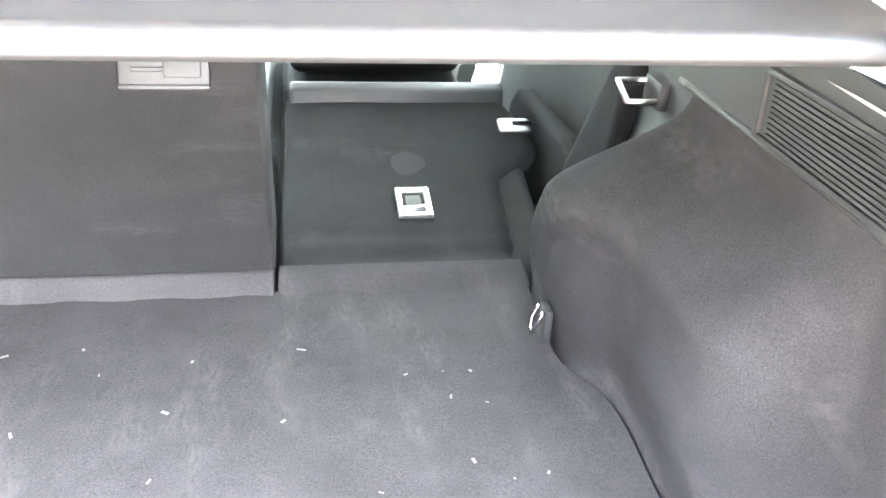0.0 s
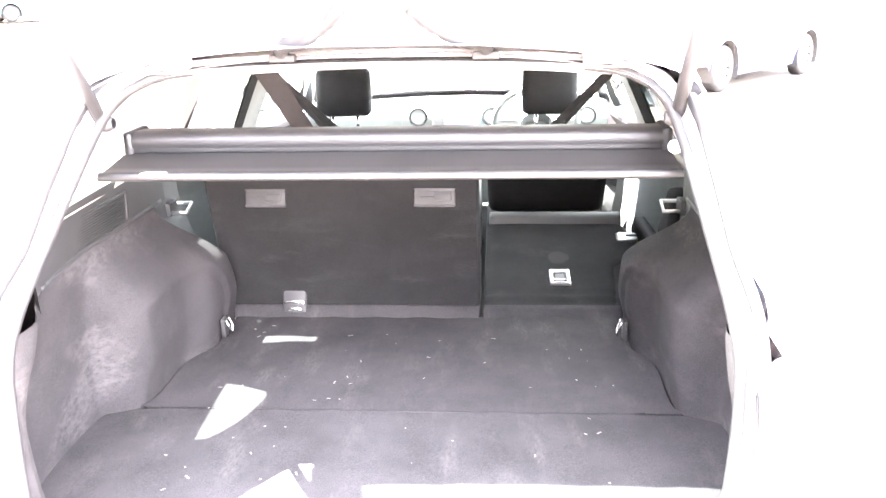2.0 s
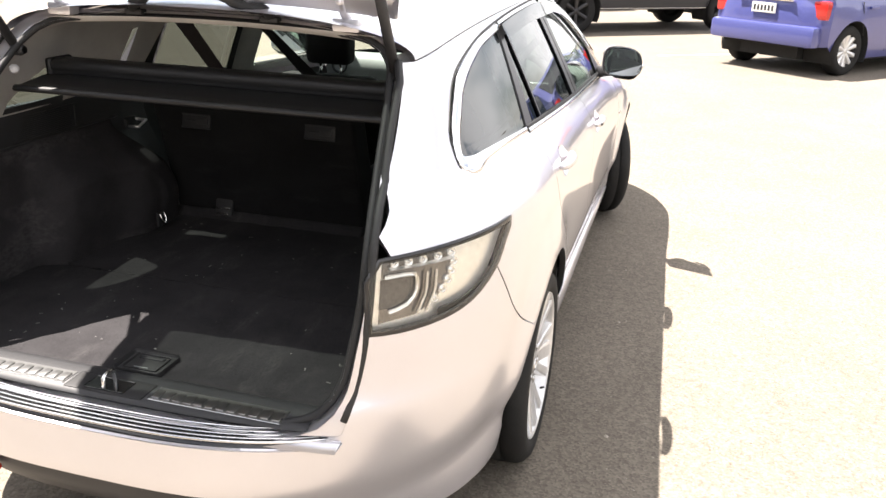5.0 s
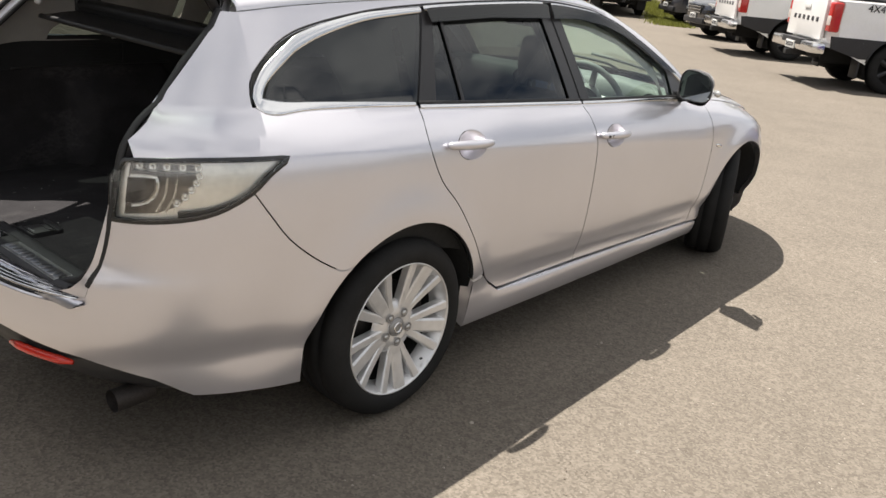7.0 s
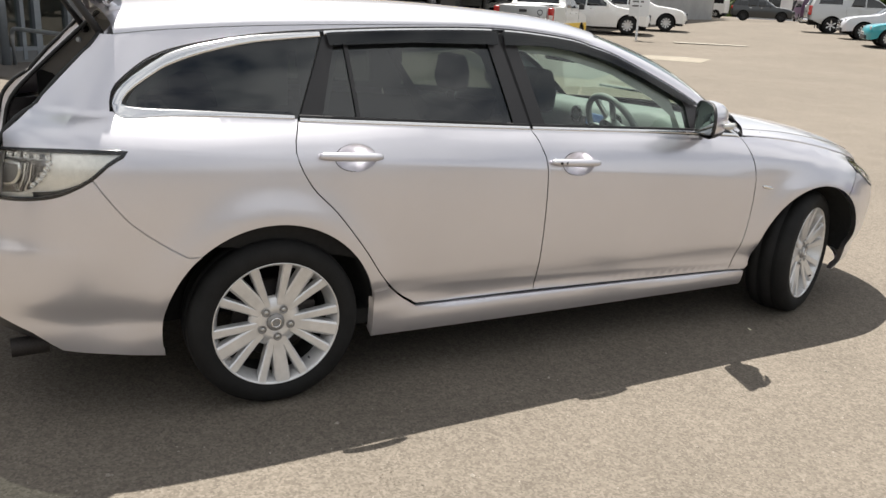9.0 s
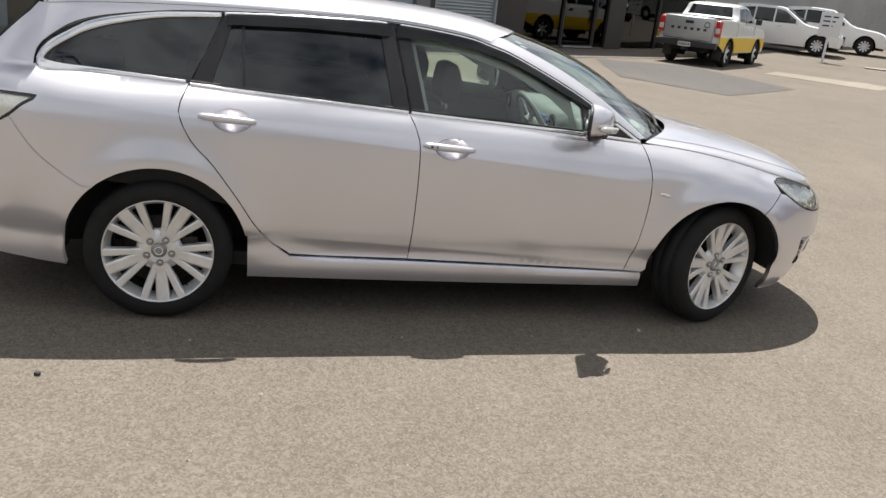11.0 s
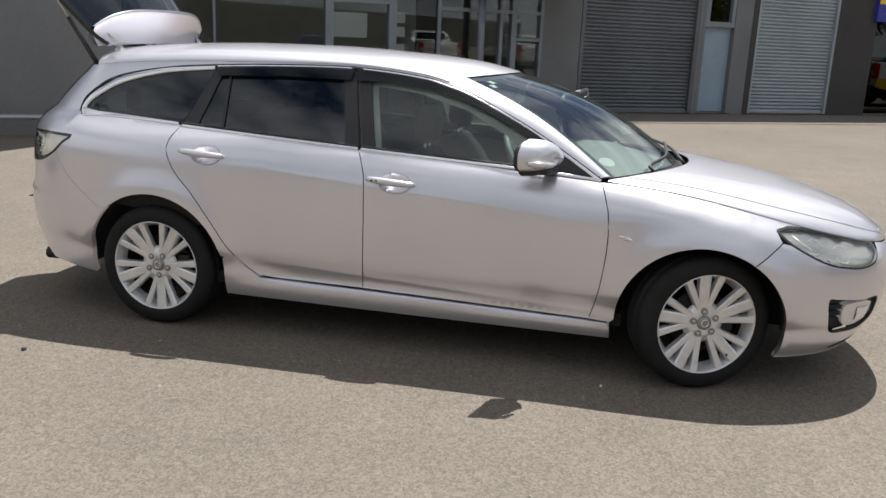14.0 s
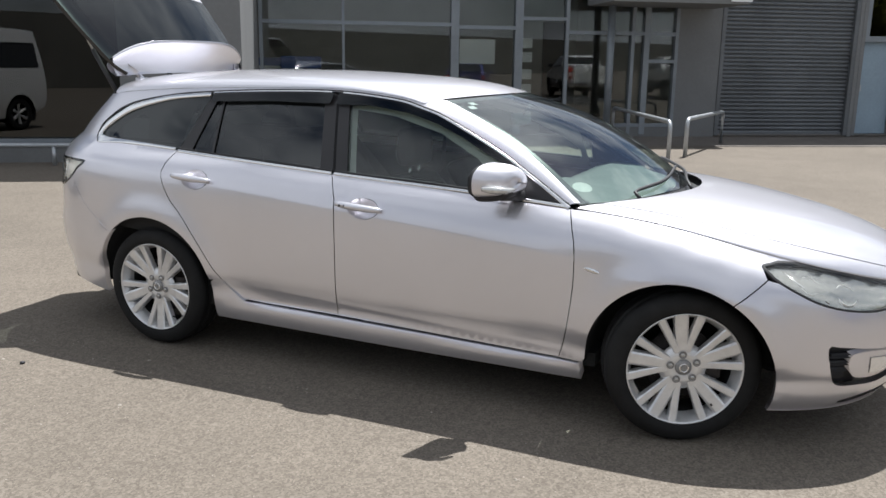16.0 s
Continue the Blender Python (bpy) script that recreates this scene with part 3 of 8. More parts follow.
for flip, _ in SIDES:
    cups = [[(hy + 0.02 + 0.078 * math.cos(a), hz - 0.008 + 0.046 * math.sin(a)) for a in np.linspace(0, 2 * math.pi, 28, endpoint=False)] for hy, hz in ((0.275, 0.911), (1.243, 0.846))]
    rd = place("rear_door", shell(rear_door_poly, (cups[0],), flip=flip), PAINT, wagon)
    fd = place("front_door", shell(front_door_poly, (cups[1],), flip=flip), PAINT, wagon)
    place("front_fender", shell(fender_poly, step=0.035, flip=flip), PAINT, wagon)
    place("side_sill", shell(sill_poly, step=0.03, lift=0.004, edge=0.05, flip=flip), PAINT, wagon)
    # door handles: a scooped cup and a bar over it
    for door, hy, hz, drop in ((rd, 0.275, 0.911, -0.055), (fd, 1.243, 0.846, -0.055)):
        sgn = -1 if flip else 1
        cup = [(hy + 0.02 + 0.078 * math.cos(a) * 1.0, hz - 0.008 + 0.046 * math.sin(a)) for a in np.linspace(0, 2 * math.pi, 28, endpoint=False)]
        co, tris, rings = fill(cup, (), 0.012)
        d = np.hypot((co[:, 0] - hy - 0.02) / 0.078, (co[:, 1] - hz + 0.008) / 0.046)
        pos = skin(co[:, 0], co[:, 1]) + skin_normal(co[:, 0], co[:, 1]) * (0.0005 - 0.024 * np.clip(1 - d ** 2, 0, 1))[:, None]
        pos[:, 0] *= sgn
        place("handle_cup", mesh_of(pos, tris if not flip else [t[::-1] for t in tris]), PAINT, door, "shallow cup behind the handle")
        bar, rad = [], []
        for k in range(15):
            u = k / 14
            y = hy - 0.118 + 0.236 * u
            z = hz + drop * (u - 0.5) * 0.25
            base = skin(y, z)
            bow = 0.006 + 0.018 * math.sin(math.pi * min(max(u, 0.03), 0.97)) ** 0.5
            bar.append((sgn * (base[0] + bow), y, z))
            rad.append(0.008 + 0.0085 * math.sin(math.pi * min(max(u, 0.0), 1.0)) ** 0.35 if 0 < k < 14 else 0.009)
        place("handle", tube(bar, rad, 12, flat=1.0, up=(1, 0, 0)), PAINT, door, "body-coloured pull handle")
        if door is fd:
            for yy in (-0.085, -0.06):
                c = skin(hy + yy, hz + 0.004)
                place("lock_button", tube([(sgn * (c[0] + 0.024), hy + yy, hz + 0.004), (sgn * (c[0] + 0.0365), hy + yy, hz + 0.004)], 0.0055, 10, up=(0, 1, 0)), BLACK_TRIM, door, "small dark lock button")
# bright ledge along the sill under the doors
for sg in (1, -1):
    rows = []
    for y in np.linspace(0.56, 2.29, 40):
        z = 0.315 - 0.0198 * y - 0.002
        x = float(side_x(y, z - 0.004)) + 0.004
        rows.append([(sg * x, y, z - 0.004), (sg * (x - 0.004), y, z), (sg * (x - 0.05), y, z + 0.002)])
    place("sill_ledge", loft(rows if sg > 0 else [r[::-1] for r in rows]), PAINT, wagon)
place("rear_bumper", shell(bumper_poly, step=0.035, both=True, edge=0.03, keep=float(rear_turn(0.5)) - 1.0), PAINT, wagon)

# window band: black frames, panes, bright trims, smoked visors
frame_r = dedupe([(0.118, 1.036)] + [(0.245, 1.314)] + [tuple(p) for p in DLO_TOP if 0.26 < p[0] < 0.975] + [(0.985, 1.334), (1.062, 0.986), (0.6, 1.011)])
glass_rq = [(0.205, 1.038), (0.285, 1.285), (0.318, 1.288), (0.330, 1.034)]
glass_r = [(0.348, 1.032), (0.336, 1.290), (0.65, 1.306), (0.925, 1.310), (0.985, 1.000), (0.66, 1.018)]
front_top = [tuple(p) for p in DLO_TOP if 1.0 < p[0] < 2.19]
frame_f = dedupe([(1.072, 0.984), (0.996, 1.336)] + front_top + [(2.19, 0.922), (1.6, 0.955)])
glass_f = dedupe([(1.138, 0.987), (1.066, 1.300)] + [(p[0] - 0.012, p[1] - 0.028) for p in DLO_TOP if 1.12 < p[0] < 1.93] + [(1.905, 1.052), (1.915, 0.942), (1.5, 0.965)])
glass_q = dedupe([tuple(p) for p in polyline(side_poly([(-0.440, 1.067), (-0.438, 1.09), (-0.40, 1.137), (-0.32, 1.193), (-0.212, 1.238), (-0.04, 1.275), (0.10, 1.291), (0.222, 1.303)]), 0.03)] + [(0.104, 1.042), (-0.12, 1.054)] + side_poly([(-0.3, 1.062)]))
for flip, _ in SIDES:
    door_r = [o for o in wagon.children if o.name.startswith("rear_door")][1 if flip else 0]
    door_f = [o for o in wagon.children if o.name.startswith("front_door")][1 if flip else 0]
    place("window_frame", shell(frame_r, (glass_rq, glass_r), step=0.05, lift=-0.003, flip=flip, edge=0.03), SATIN_BLACK, door_r, "satin black pillar film and frame")
    place("window_frame", shell(frame_f, (glass_f,), step=0.05, lift=-0.003, flip=flip, edge=0.03), SATIN_BLACK, door_f, "satin black pillar film and frame")
    place("window", shell(glass_rq, step=0.06, lift=-0.010, edge=0, gap=-0.003, flip=flip), TINT, door_r, "dark privacy glass")
    place("window", shell(glass_r, step=0.06, lift=-0.010, edge=0, gap=-0.003, flip=flip), TINT, door_r, "dark privacy glass")
    place("window", shell(glass_f, step=0.06, lift=-0.010, edge=0, gap=-0.003, flip=flip), CLEAR, door_f, "lightly green-tinted glass")
    place("quarter_window", shell(glass_q, step=0.05, lift=-0.007, edge=0, gap=-0.012, flip=flip), TINT, wagon, "dark privacy glass")
    ring = polyline(side_poly([(0.10, 1.037), (-0.12, 1.049), (-0.3, 1.057), (-0.43, 1.060), (-0.474, 1.072), (-0.468, 1.105), (-0.425, 1.150), (-0.33, 1.210), (-0.215, 1.253), (-0.04, 1.290), (0.10, 1.305), (0.235, 1.315)]), 0.02)
    wd = hermite([0, 0.3, 0.45, 0.6, 0.8, 1.0], [0.014, 0.022, 0.040, 0.036, 0.024, 0.017])(np.linspace(0, 1, len(ring)))
    place("window_trim", strip(ring, wd, flip=flip), CHROME, wagon, "bright surround of the rear side window")
    topline = [p for p in DLO_TOP if 0.245 <= p[0] <= 0.983]
    place("window_trim", strip([(p[0], p[1] - 0.004) for p in topline], 0.015, flip=flip), CHROME, door_r, "bright roof-line trim")
    place("window_trim", strip([(p[0], p[1] - 0.004) for p in DLO_TOP if p[0] >= 0.993], 0.015, flip=flip), CHROME, door_f, "bright roof-line trim")
    place("gutter_seal", strip([(p[0], p[1] + 0.0065) for p in side_poly([tuple(q) for q in DLO_TOP])], 0.006, lift=0.002, flip=flip), SEAL, wagon)
    for door, a, b in ((door_r, 0.118, 1.056), (door_f, 1.07, 2.2)):
        yy = np.linspace(a, b, 24)
        place("belt_trim", strip(list(zip(yy, belt_z(yy) + 0.001)), 0.013, flip=flip), CHROME, door, "bright waist-line strip")
        place("belt_seal", strip(list(zip(yy, belt_z(yy) + 0.012)), 0.010, lift=0.002, flip=flip), SEAL, door)
    vis_r = dedupe([(0.262, 1.272), (0.253, 1.315)] + [(p[0], p[1] - 0.006) for p in DLO_TOP if 0.27 < p[0] < 0.97] + [(0.978, 1.336), (0.968, 1.285), (0.6, 1.287)])
    vis_f = dedupe([(1.0, 1.336)] + [(p[0], p[1] - 0.006) for p in DLO_TOP if 1.01 < p[0] < 2.0] + [(1.93, 1.045), (1.80, 1.100), (1.676, 1.163), (1.54, 1.215), (1.39, 1.256), (1.2, 1.281), (1.0, 1.284)])
    place("wind_deflector", shell(vis_r, step=0.05, lift=0.014, edge=0.003, flip=flip), VISOR, door_r, "smoked plastic wind deflector")
    place("wind_deflector", shell(vis_f, step=0.05, lift=0.014, edge=0.003, flip=flip), VISOR, door_f, "smoked plastic wind deflector")
    # side badge on the fender: a small chrome bar
    b = skin(2.338, 0.682)
    place("fender_badge", strip([(2.305 + 0.011 * k, 0.687 - 0.0022 * k) for k in range(7)], [0.004, 0.014, 0.017, 0.016, 0.017, 0.014, 0.004], lift=0.005, flip=flip), CHROME, wagon, "small bright side badge")

# roof
roof_c = hermite([-0.6, -0.4, -0.05, 0.3, 0.6, 1.14, 1.5, 1.7], [1.385, 1.404, 1.430, 1.441, 1.442, 1.423, 1.390, 1.347])
rail_y = np.array([p[0] for p in RAIL][::-1])
rail_zf = hermite(rail_y, [p[1] for p in RAIL][::-1])
rows = []
for k in range(33):
    u = k / 32
    yr = -0.46 + (1.45 + 0.46) * u
    yc = -0.50 + (1.70 + 0.50) * u
    s = s_at(float(rail_zf(yr)), y=yr) if yr < 0 else yr
    a = skin(s, float(rail_zf(yr)))
    row = []
    for q in range(41):
        c = math.cos(math.pi * q / 40)
        x = a[0] * (abs(c) ** 0.8) * (1 if c >= 0 else -1)
        f = abs(x / a[0])
        y = yc - (yc - a[1]) * f ** 2.05
        row.append((x, y, a[2] + (float(roof_c(yc)) - a[2]) * max(0, 1 - f ** 2.3) ** 0.5))
    rows.append(row)
place("roof", loft(rows), PAINT, wagon)

# windscreen, cowl, bonnet
def ws(u, v):
    """u from -1 to 1 across, v from 0 at the roof to 1 at the cowl."""
    t, b = np.array([0.535 * u, 1.70 - 0.19 * u * u, 1.345 - 0.021 * u * u]), np.array([0.750 * u, 2.56 - 0.325 * u * u, 0.935 - 0.010 * u * u])
    p = t + (b - t) * v
    return p + np.array([0, 0.03, 0.055]) * math.sin(math.pi * v) * (1 - 0.4 * u * u)


place("windscreen", loft([[ws(u, v) for u in np.linspace(-0.985, 0.985, 25)] for v in np.linspace(0.01, 1, 17)]), WSCREEN, wagon, "clear windscreen with a faint green tint")
place("screen_band", loft([[ws(u, v) + np.array([0, -0.002, -0.004]) for u in np.linspace(-0.985, 0.985, 25)] for v in (0.0, 0.045)]), SATIN_BLACK, wagon, "black edge of the windscreen")
for sg in (1, -1):
    place("screen_band", loft([[ws(sg * u, v) + np.array([0, -0.002, -0.004]) for u in (0.945, 0.99)] for v in np.linspace(0, 1, 15)]), SATIN_BLACK, wagon, "black edge of the windscreen")
    rows = []
    edge_pts = [p for p in DLO_TOP if p[0] >= 1.449]
    # the pillar grows out of the roof's front edge
    fr = skin(1.45, float(rail_zf(1.45)))
    row = []
    for q in range(7):
        x = fr[0] + (0.53 - fr[0]) * q / 6
        g = abs(x / fr[0])
        row.append((sg * x, 1.70 - (1.70 - fr[1]) * g ** 2.05 - 0.004, fr[2] + (float(roof_c(1.70)) - fr[2]) * max(0, 1 - g ** 2.3) ** 0.5 - 0.001))
    rows.append(row if sg > 0 else row[::-1])
    for k, p in enumerate(edge_pts):
        v = k / (len(edge_pts) - 1)
        o, i = skin(p[0], p[1] + 0.010), ws(0.985, 0.02 + 0.98 * v) + np.array([0, 0, 0.003])
        row = []
        for q in range(7):
            f = q / 6
            m = o + (i - o) * f + np.array([0.5, 0.5, 0.7]) * 0.007 * math.sin(math.pi * f) ** 0.8
            row.append(m * (sg, 1, 1))
        rows.append(row if sg > 0 else row[::-1])
    place("a_pillar", loft(rows), PAINT, wagon)
hood_c = hermite([2.36, 2.6, 2.9, 3.15, 3.35, 3.48, 3.56], [0.952, 0.94, 0.902, 0.858, 0.805, 0.752, 0.70])
# plan edge of the bonnet: the waist line carried forward
ES = np.linspace(2.24, 3.74, 60)
EDGE = np.array([skin(s, float(belt_z(min(s, 3.75)))) for s in ES])
edge_x = hermite(EDGE[:, 1] + np.arange(60) * 1e-6, EDGE[:, 0])
edge_z = hermite(EDGE[:, 1] + np.arange(60) * 1e-6, EDGE[:, 2])
def bonnet_point(k, u, lift=0.0015, out=0.0035):
    """k from 0 at the cowl to 40 at the nose, u from -1 to 1 across the wings' crests."""
    yc = 2.36 + (3.548 - 2.36) * (k / 40)
    back = max(0, 1 - k / 14) ** 1.5
    y = yc + (0.265 - 0.39 * u * u) * back
    ze = float(edge_z(y))
    return ((float(edge_x(y)) + out) * u, y, ze + lift + (max(float(hood_c(y)), ze + 0.002) - ze) * max(0.0, 1 - abs(u) ** 2.4) ** 0.62)


SPLIT = 0.885
place("bonnet", loft([[bonnet_point(k, SPLIT * math.cos(math.pi * q / 36)) for q in range(37)] for k in range(41)]), PAINT, wagon)
for sg in (1, -1):
    rows = []
    for k in range(41):
        row = [bonnet_point(k, sg * (SPLIT + (1 - SPLIT) * math.sin(math.pi / 2 * q / 9)), 0.0008 * min(1, q), 0.0012 * min(1, q)) for q in range(10)]
        last = bonnet_point(k, sg, 0.0, 0.0006)
        row.append((last[0], last[1], last[2] - 0.0012))
        rows.append(row if sg < 0 else row[::-1])
    place("wing_crest", loft(rows), PAINT, wagon)
cowl = []
for v, dz in ((1.0, -0.004), (1.05, -0.03), (1.16, -0.035), (1.22, -0.012)):
    cowl.append([ws(u, 1.0) + np.array([0.0, (v - 1.0) * 0.62, dz]) for u in np.linspace(-0.97, 0.97, 25)])
place("cowl_panel", loft(cowl), BLACK_TRIM, wagon, "black plastic cowl below the windscreen")
for x0, x1 in ((0.50, -0.05), (0.08, -0.45)):
    pts = [ws(x0 / 0.735, 1.02) + np.array([0, 0.03, 0.0])] + [ws((x0 + (x1 - x0) * f) / 0.66, 1.0 - 0.10 * f) + np.array([0, 0.012, 0.022]) for f in (0.1, 0.5, 1.0)]
    place("wiper", tube(polyline(pts, 0.05), 0.008, 6), BLACK_TRIM, wagon, "black wiper arm resting on the glass")
pts = [tuple(ws(0.89 - 0.05 * math.cos(a), 0.885 + 0.035 * math.sin(a)) + np.array([0, -0.001, -0.004])) for a in np.linspace(0, 2 * math.pi, 20, endpoint=False)]
place("windscreen_sticker", mesh_of(pts, [tuple(range(20))]), PLATE, wagon, "round pale licence sticker inside the glass")
for u, v in ((0.86, 0.10), (0.80, 0.055)):
    pts = [tuple(ws(u + du, v + dv) + np.array([0, -0.001, -0.004])) for du, dv in ((0, 0), (0.05, 0), (0.05, 0.035), (0, 0.035))]
    place("windscreen_sticker", mesh_of(pts, [(0, 1, 2, 3)]), PLATE, wagon, "small pale sticker at the screen's corner")

# front bumper and lamps
head = [tuple(p) for p in polyline([(2.951, 0.757), (2.985, 0.718), (3.03, 0.682), (3.11, 0.631), (3.198, 0.603), (3.30, 0.592), (3.38, 0.605), (3.415, 0.64)], 0.03)]
head_top = [(s, float(belt_z(s)) - 0.006) for s in np.linspace(3.41, 3.06, 10)] + [(3.0, 0.766)]
fb = dedupe([(2.966, 0.711)] + side_poly(arc(*ARCH_F, 57.5, -18, 20)) + [(3.02, 0.166), (3.3, 0.168), (3.5, 0.172), (3.75, 0.175), (3.75, 0.64)] +
            [(s, float(belt_z(s)) - 0.003) for s in np.linspace(3.7, 3.44, 8)] + [p for p in head[::-1] if p[1] < 0.715][1:])
fog = [tuple(p) for p in polyline([(3.150, 0.456), (3.18, 0.457), (3.32, 0.440), (3.43, 0.43), (3.44, 0.33), (3.40, 0.285), (3.30, 0.282), (3.205, 0.295), (3.165, 0.38)], 0.02, closed=True)]
slot = [tuple(p) for p in polyline([(3.27, 0.205), (3.36, 0.222), (3.52, 0.236), (3.53, 0.222), (3.40, 0.205), (3.30, 0.194)], 0.02, closed=True)]
place("front_bumper", shell(fb, (fog, slot), step=0.035, both=True, edge=0.025, keep=3.75), PAINT, wagon)
for flip, _ in SIDES:
    sg = -1 if flip else 1
    lamp_poly = dedupe(head + head_top)
    hl = place("headlight", shell(lamp_poly, step=0.025, lift=-0.016, edge=0, flip=flip), material("lamp_housing", (0.60, 0.60, 0.58), 0.22, 0.85, grain=60, amount=0.15), wagon, "clear headlight with chrome reflectors")
    place("bezel", strip([(p[0], p[1]) for p in lamp_poly] + [lamp_poly[0]], 0.009, lift=0.001, depth=0.012, flip=flip), BLACK_TRIM, hl)
    for cs, cz, r in ((3.10, 0.70, 0.036), (3.215, 0.662, 0.042)):
        c, n = skin(cs, cz), skin_normal(cs, cz)
        me = lathe([(-0.004, 0.0), (0.010, r * 0.22), (0.006, r * 0.34), (-0.012, r * 0.42), (-0.004, r * 0.75), (0.010, r * 1.05), (0.004, r * 1.15), (-0.02, r * 1.2)], 24)
        mat = Matrix.Translation(Vector(c * (sg, 1, 1)) - Vector(n * (sg, 1, 1)) * 0.028) @ Vector(n * (sg, 1, 1)).to_track_quat("X", "Z").to_matrix().to_4x4()
        place("reflector_bowl", me, REFLECTOR, hl, matrix=mat)
    place("divider", tube([Vector((skin(s, z) - skin_normal(s, z) * 0.02) * (sg, 1, 1)) for s, z in ((3.02, 0.745), (3.07, 0.70), (3.15, 0.63))], 0.006, 8), REFLECTOR_GREY, hl)
    place("lens", shell(lamp_poly, step=0.03, lift=0.002, edge=0, flip=flip), LENS, hl, "clear polycarbonate lens")
    place("fog_recess", shell(fog, step=0.04, lift=-0.045, edge=0, gap=-0.01, flip=flip), BLACK_TRIM, wagon, "black grained recess beside the fog lamp")
    place("fog_recess", shell(slot, step=0.04, lift=-0.03, edge=0, gap=-0.01, flip=flip), BLACK_TRIM, wagon, "black slot low in the bumper")
    for k in range(4):
        z = 0.315 + 0.032 * k
        place("recess_rib", strip([(3.172 + 0.016 * q, z) for q in range(5)], 0.012, lift=-0.028, depth=0.05, flip=flip), BLACK_TRIM, wagon)
    lampf = [tuple(p) for p in polyline([(3.240, 0.420), (3.41, 0.41), (3.41, 0.31), (3.27, 0.31)], 0.02, closed=True)]
    fl = place("fog_lamp", shell(lampf, step=0.03, lift=-0.012, edge=0.04, flip=flip), PAINT, wagon, "fog lamp in a silver surround")
    inner = [(3.31, 0.400), (3.395, 0.395), (3.395, 0.325), (3.325, 0.325)]
    place("lens", shell(inner, step=0.02, lift=-0.008, edge=0.003, flip=flip), REFLECTOR_GREY, fl, "clear fog lamp glass")

# tail lights
for flip, _ in SIDES:
    sg = -1 if flip else 1
    lp = dedupe([tuple(p) for p in lamp_under] + [tuple(p) for p in lamp_line] + [(edge_s(0.90, 0.605), 0.90)])
    tl = place("tail_light", shell(lp, step=0.03, lift=-0.020, edge=0, flip=flip), REFLECTOR, wagon, "clear-lens tail light with round LEDs")
    place("bezel", strip(lp + [lp[0]], 0.013, lift=0.0015, depth=0.008, flip=flip), BLACK_GLOSS, tl)
    rim_in = polyline([(s_at(z, y=y), z) for y, z in ((-0.485, 0.935), (-0.535, 0.895), (-0.60, 0.845), (-0.68, 0.812), (-0.75, 0.80))], 0.02)
    place("smoked_edge", strip(rim_in, np.linspace(0.012, 0.035, len(rim_in)), lift=-0.010, depth=0.01, flip=flip), BLACK_TRIM, tl)
    inner = polyline([(edge_s(0.905, 0.64), 0.905), (edge_s(0.907, 0.67), 0.907), (edge_s(0.905, 0.692), 0.905), (edge_s(0.87, 0.697), 0.87), (edge_s(0.84, 0.682), 0.84), (edge_s(0.828, 0.65), 0.828)], 0.02)
    back = [(edge_s(0.945, 0.632), 0.945), (edge_s(0.945, 0.752), 0.945), (edge_s(0.89, 0.758), 0.89), (edge_s(0.83, 0.735), 0.83), (edge_s(0.808, 0.70), 0.808), (edge_s(0.800, 0.632), 0.800)]
    place("lamp_chamber", shell(back, step=0.03, lift=-0.0188, edge=0.001, flip=flip), material("dark_chrome", (0.22, 0.21, 0.21), 0.22, 0.9, grain=60, amount=0.3), tl, "dark chromed lamp chamber")
    for off in (0.712, 0.727):
        place("chrome_rib", strip([(edge_s(z, off - 0.3 * max(0, 0.86 - z)), z) for z in np.linspace(0.815, 0.905, 8)], 0.006, lift=-0.013, depth=0.006, flip=flip), CHROME, tl)
    place("light_guide", strip(inner, 0.008, lift=-0.014, depth=0.012, flip=flip), CHROME, tl, "bright U-shaped frame of the brake light")
    patch = [(edge_s(0.900, 0.632), 0.900), (edge_s(0.900, 0.688), 0.900), (edge_s(0.87, 0.691), 0.87), (edge_s(0.845, 0.68), 0.845), (edge_s(0.834, 0.66), 0.834), (edge_s(0.832, 0.632), 0.832)]
    place("brake_lens", shell(patch, step=0.03, lift=-0.0175, edge=0.002, flip=flip), material("smoke_red_lens", (0.075, 0.068, 0.066), 0.25, grain=90, amount=0.3, coat=0.5), tl, "dim smoked brake lens")
    bar_z = 0.932
    leds = [(edge_s(bar_z, x), bar_z) for x in (0.655, 0.68, 0.705, 0.73, 0.752)] + [(edge_s(z, x), z) for x, z in ((0.757, 0.912), (0.755, 0.893), (0.750, 0.874), (0.742, 0.856), (0.730, 0.839))]
    for s, z in leds:
        c, n = skin(s, z), skin_normal(s, z)
        me = lathe([(0.003, 0.0), (0.002, 0.004), (-0.002, 0.005), (0.003, 0.0075), (0.003, 0.009), (-0.008, 0.0095)], 14)
        mat = Matrix.Translation(Vector((c - n * 0.014) * (sg, 1, 1))) @ Vector(n * (sg, 1, 1)).to_track_quat("X", "Z").to_matrix().to_4x4()
        place("led", me, CHROME, tl, matrix=mat)
    bar = [(edge_s(bar_z, x), bar_z) for x in np.linspace(0.645, 0.755, 8)]
    place("led_bar", strip(bar, 0.026, lift=-0.020, depth=0.008, flip=flip), REFLECTOR_GREY, tl)
    place("lens", shell(lp, step=0.03, lift=0.003, edge=0, flip=flip), LENS, tl, "clear lens")

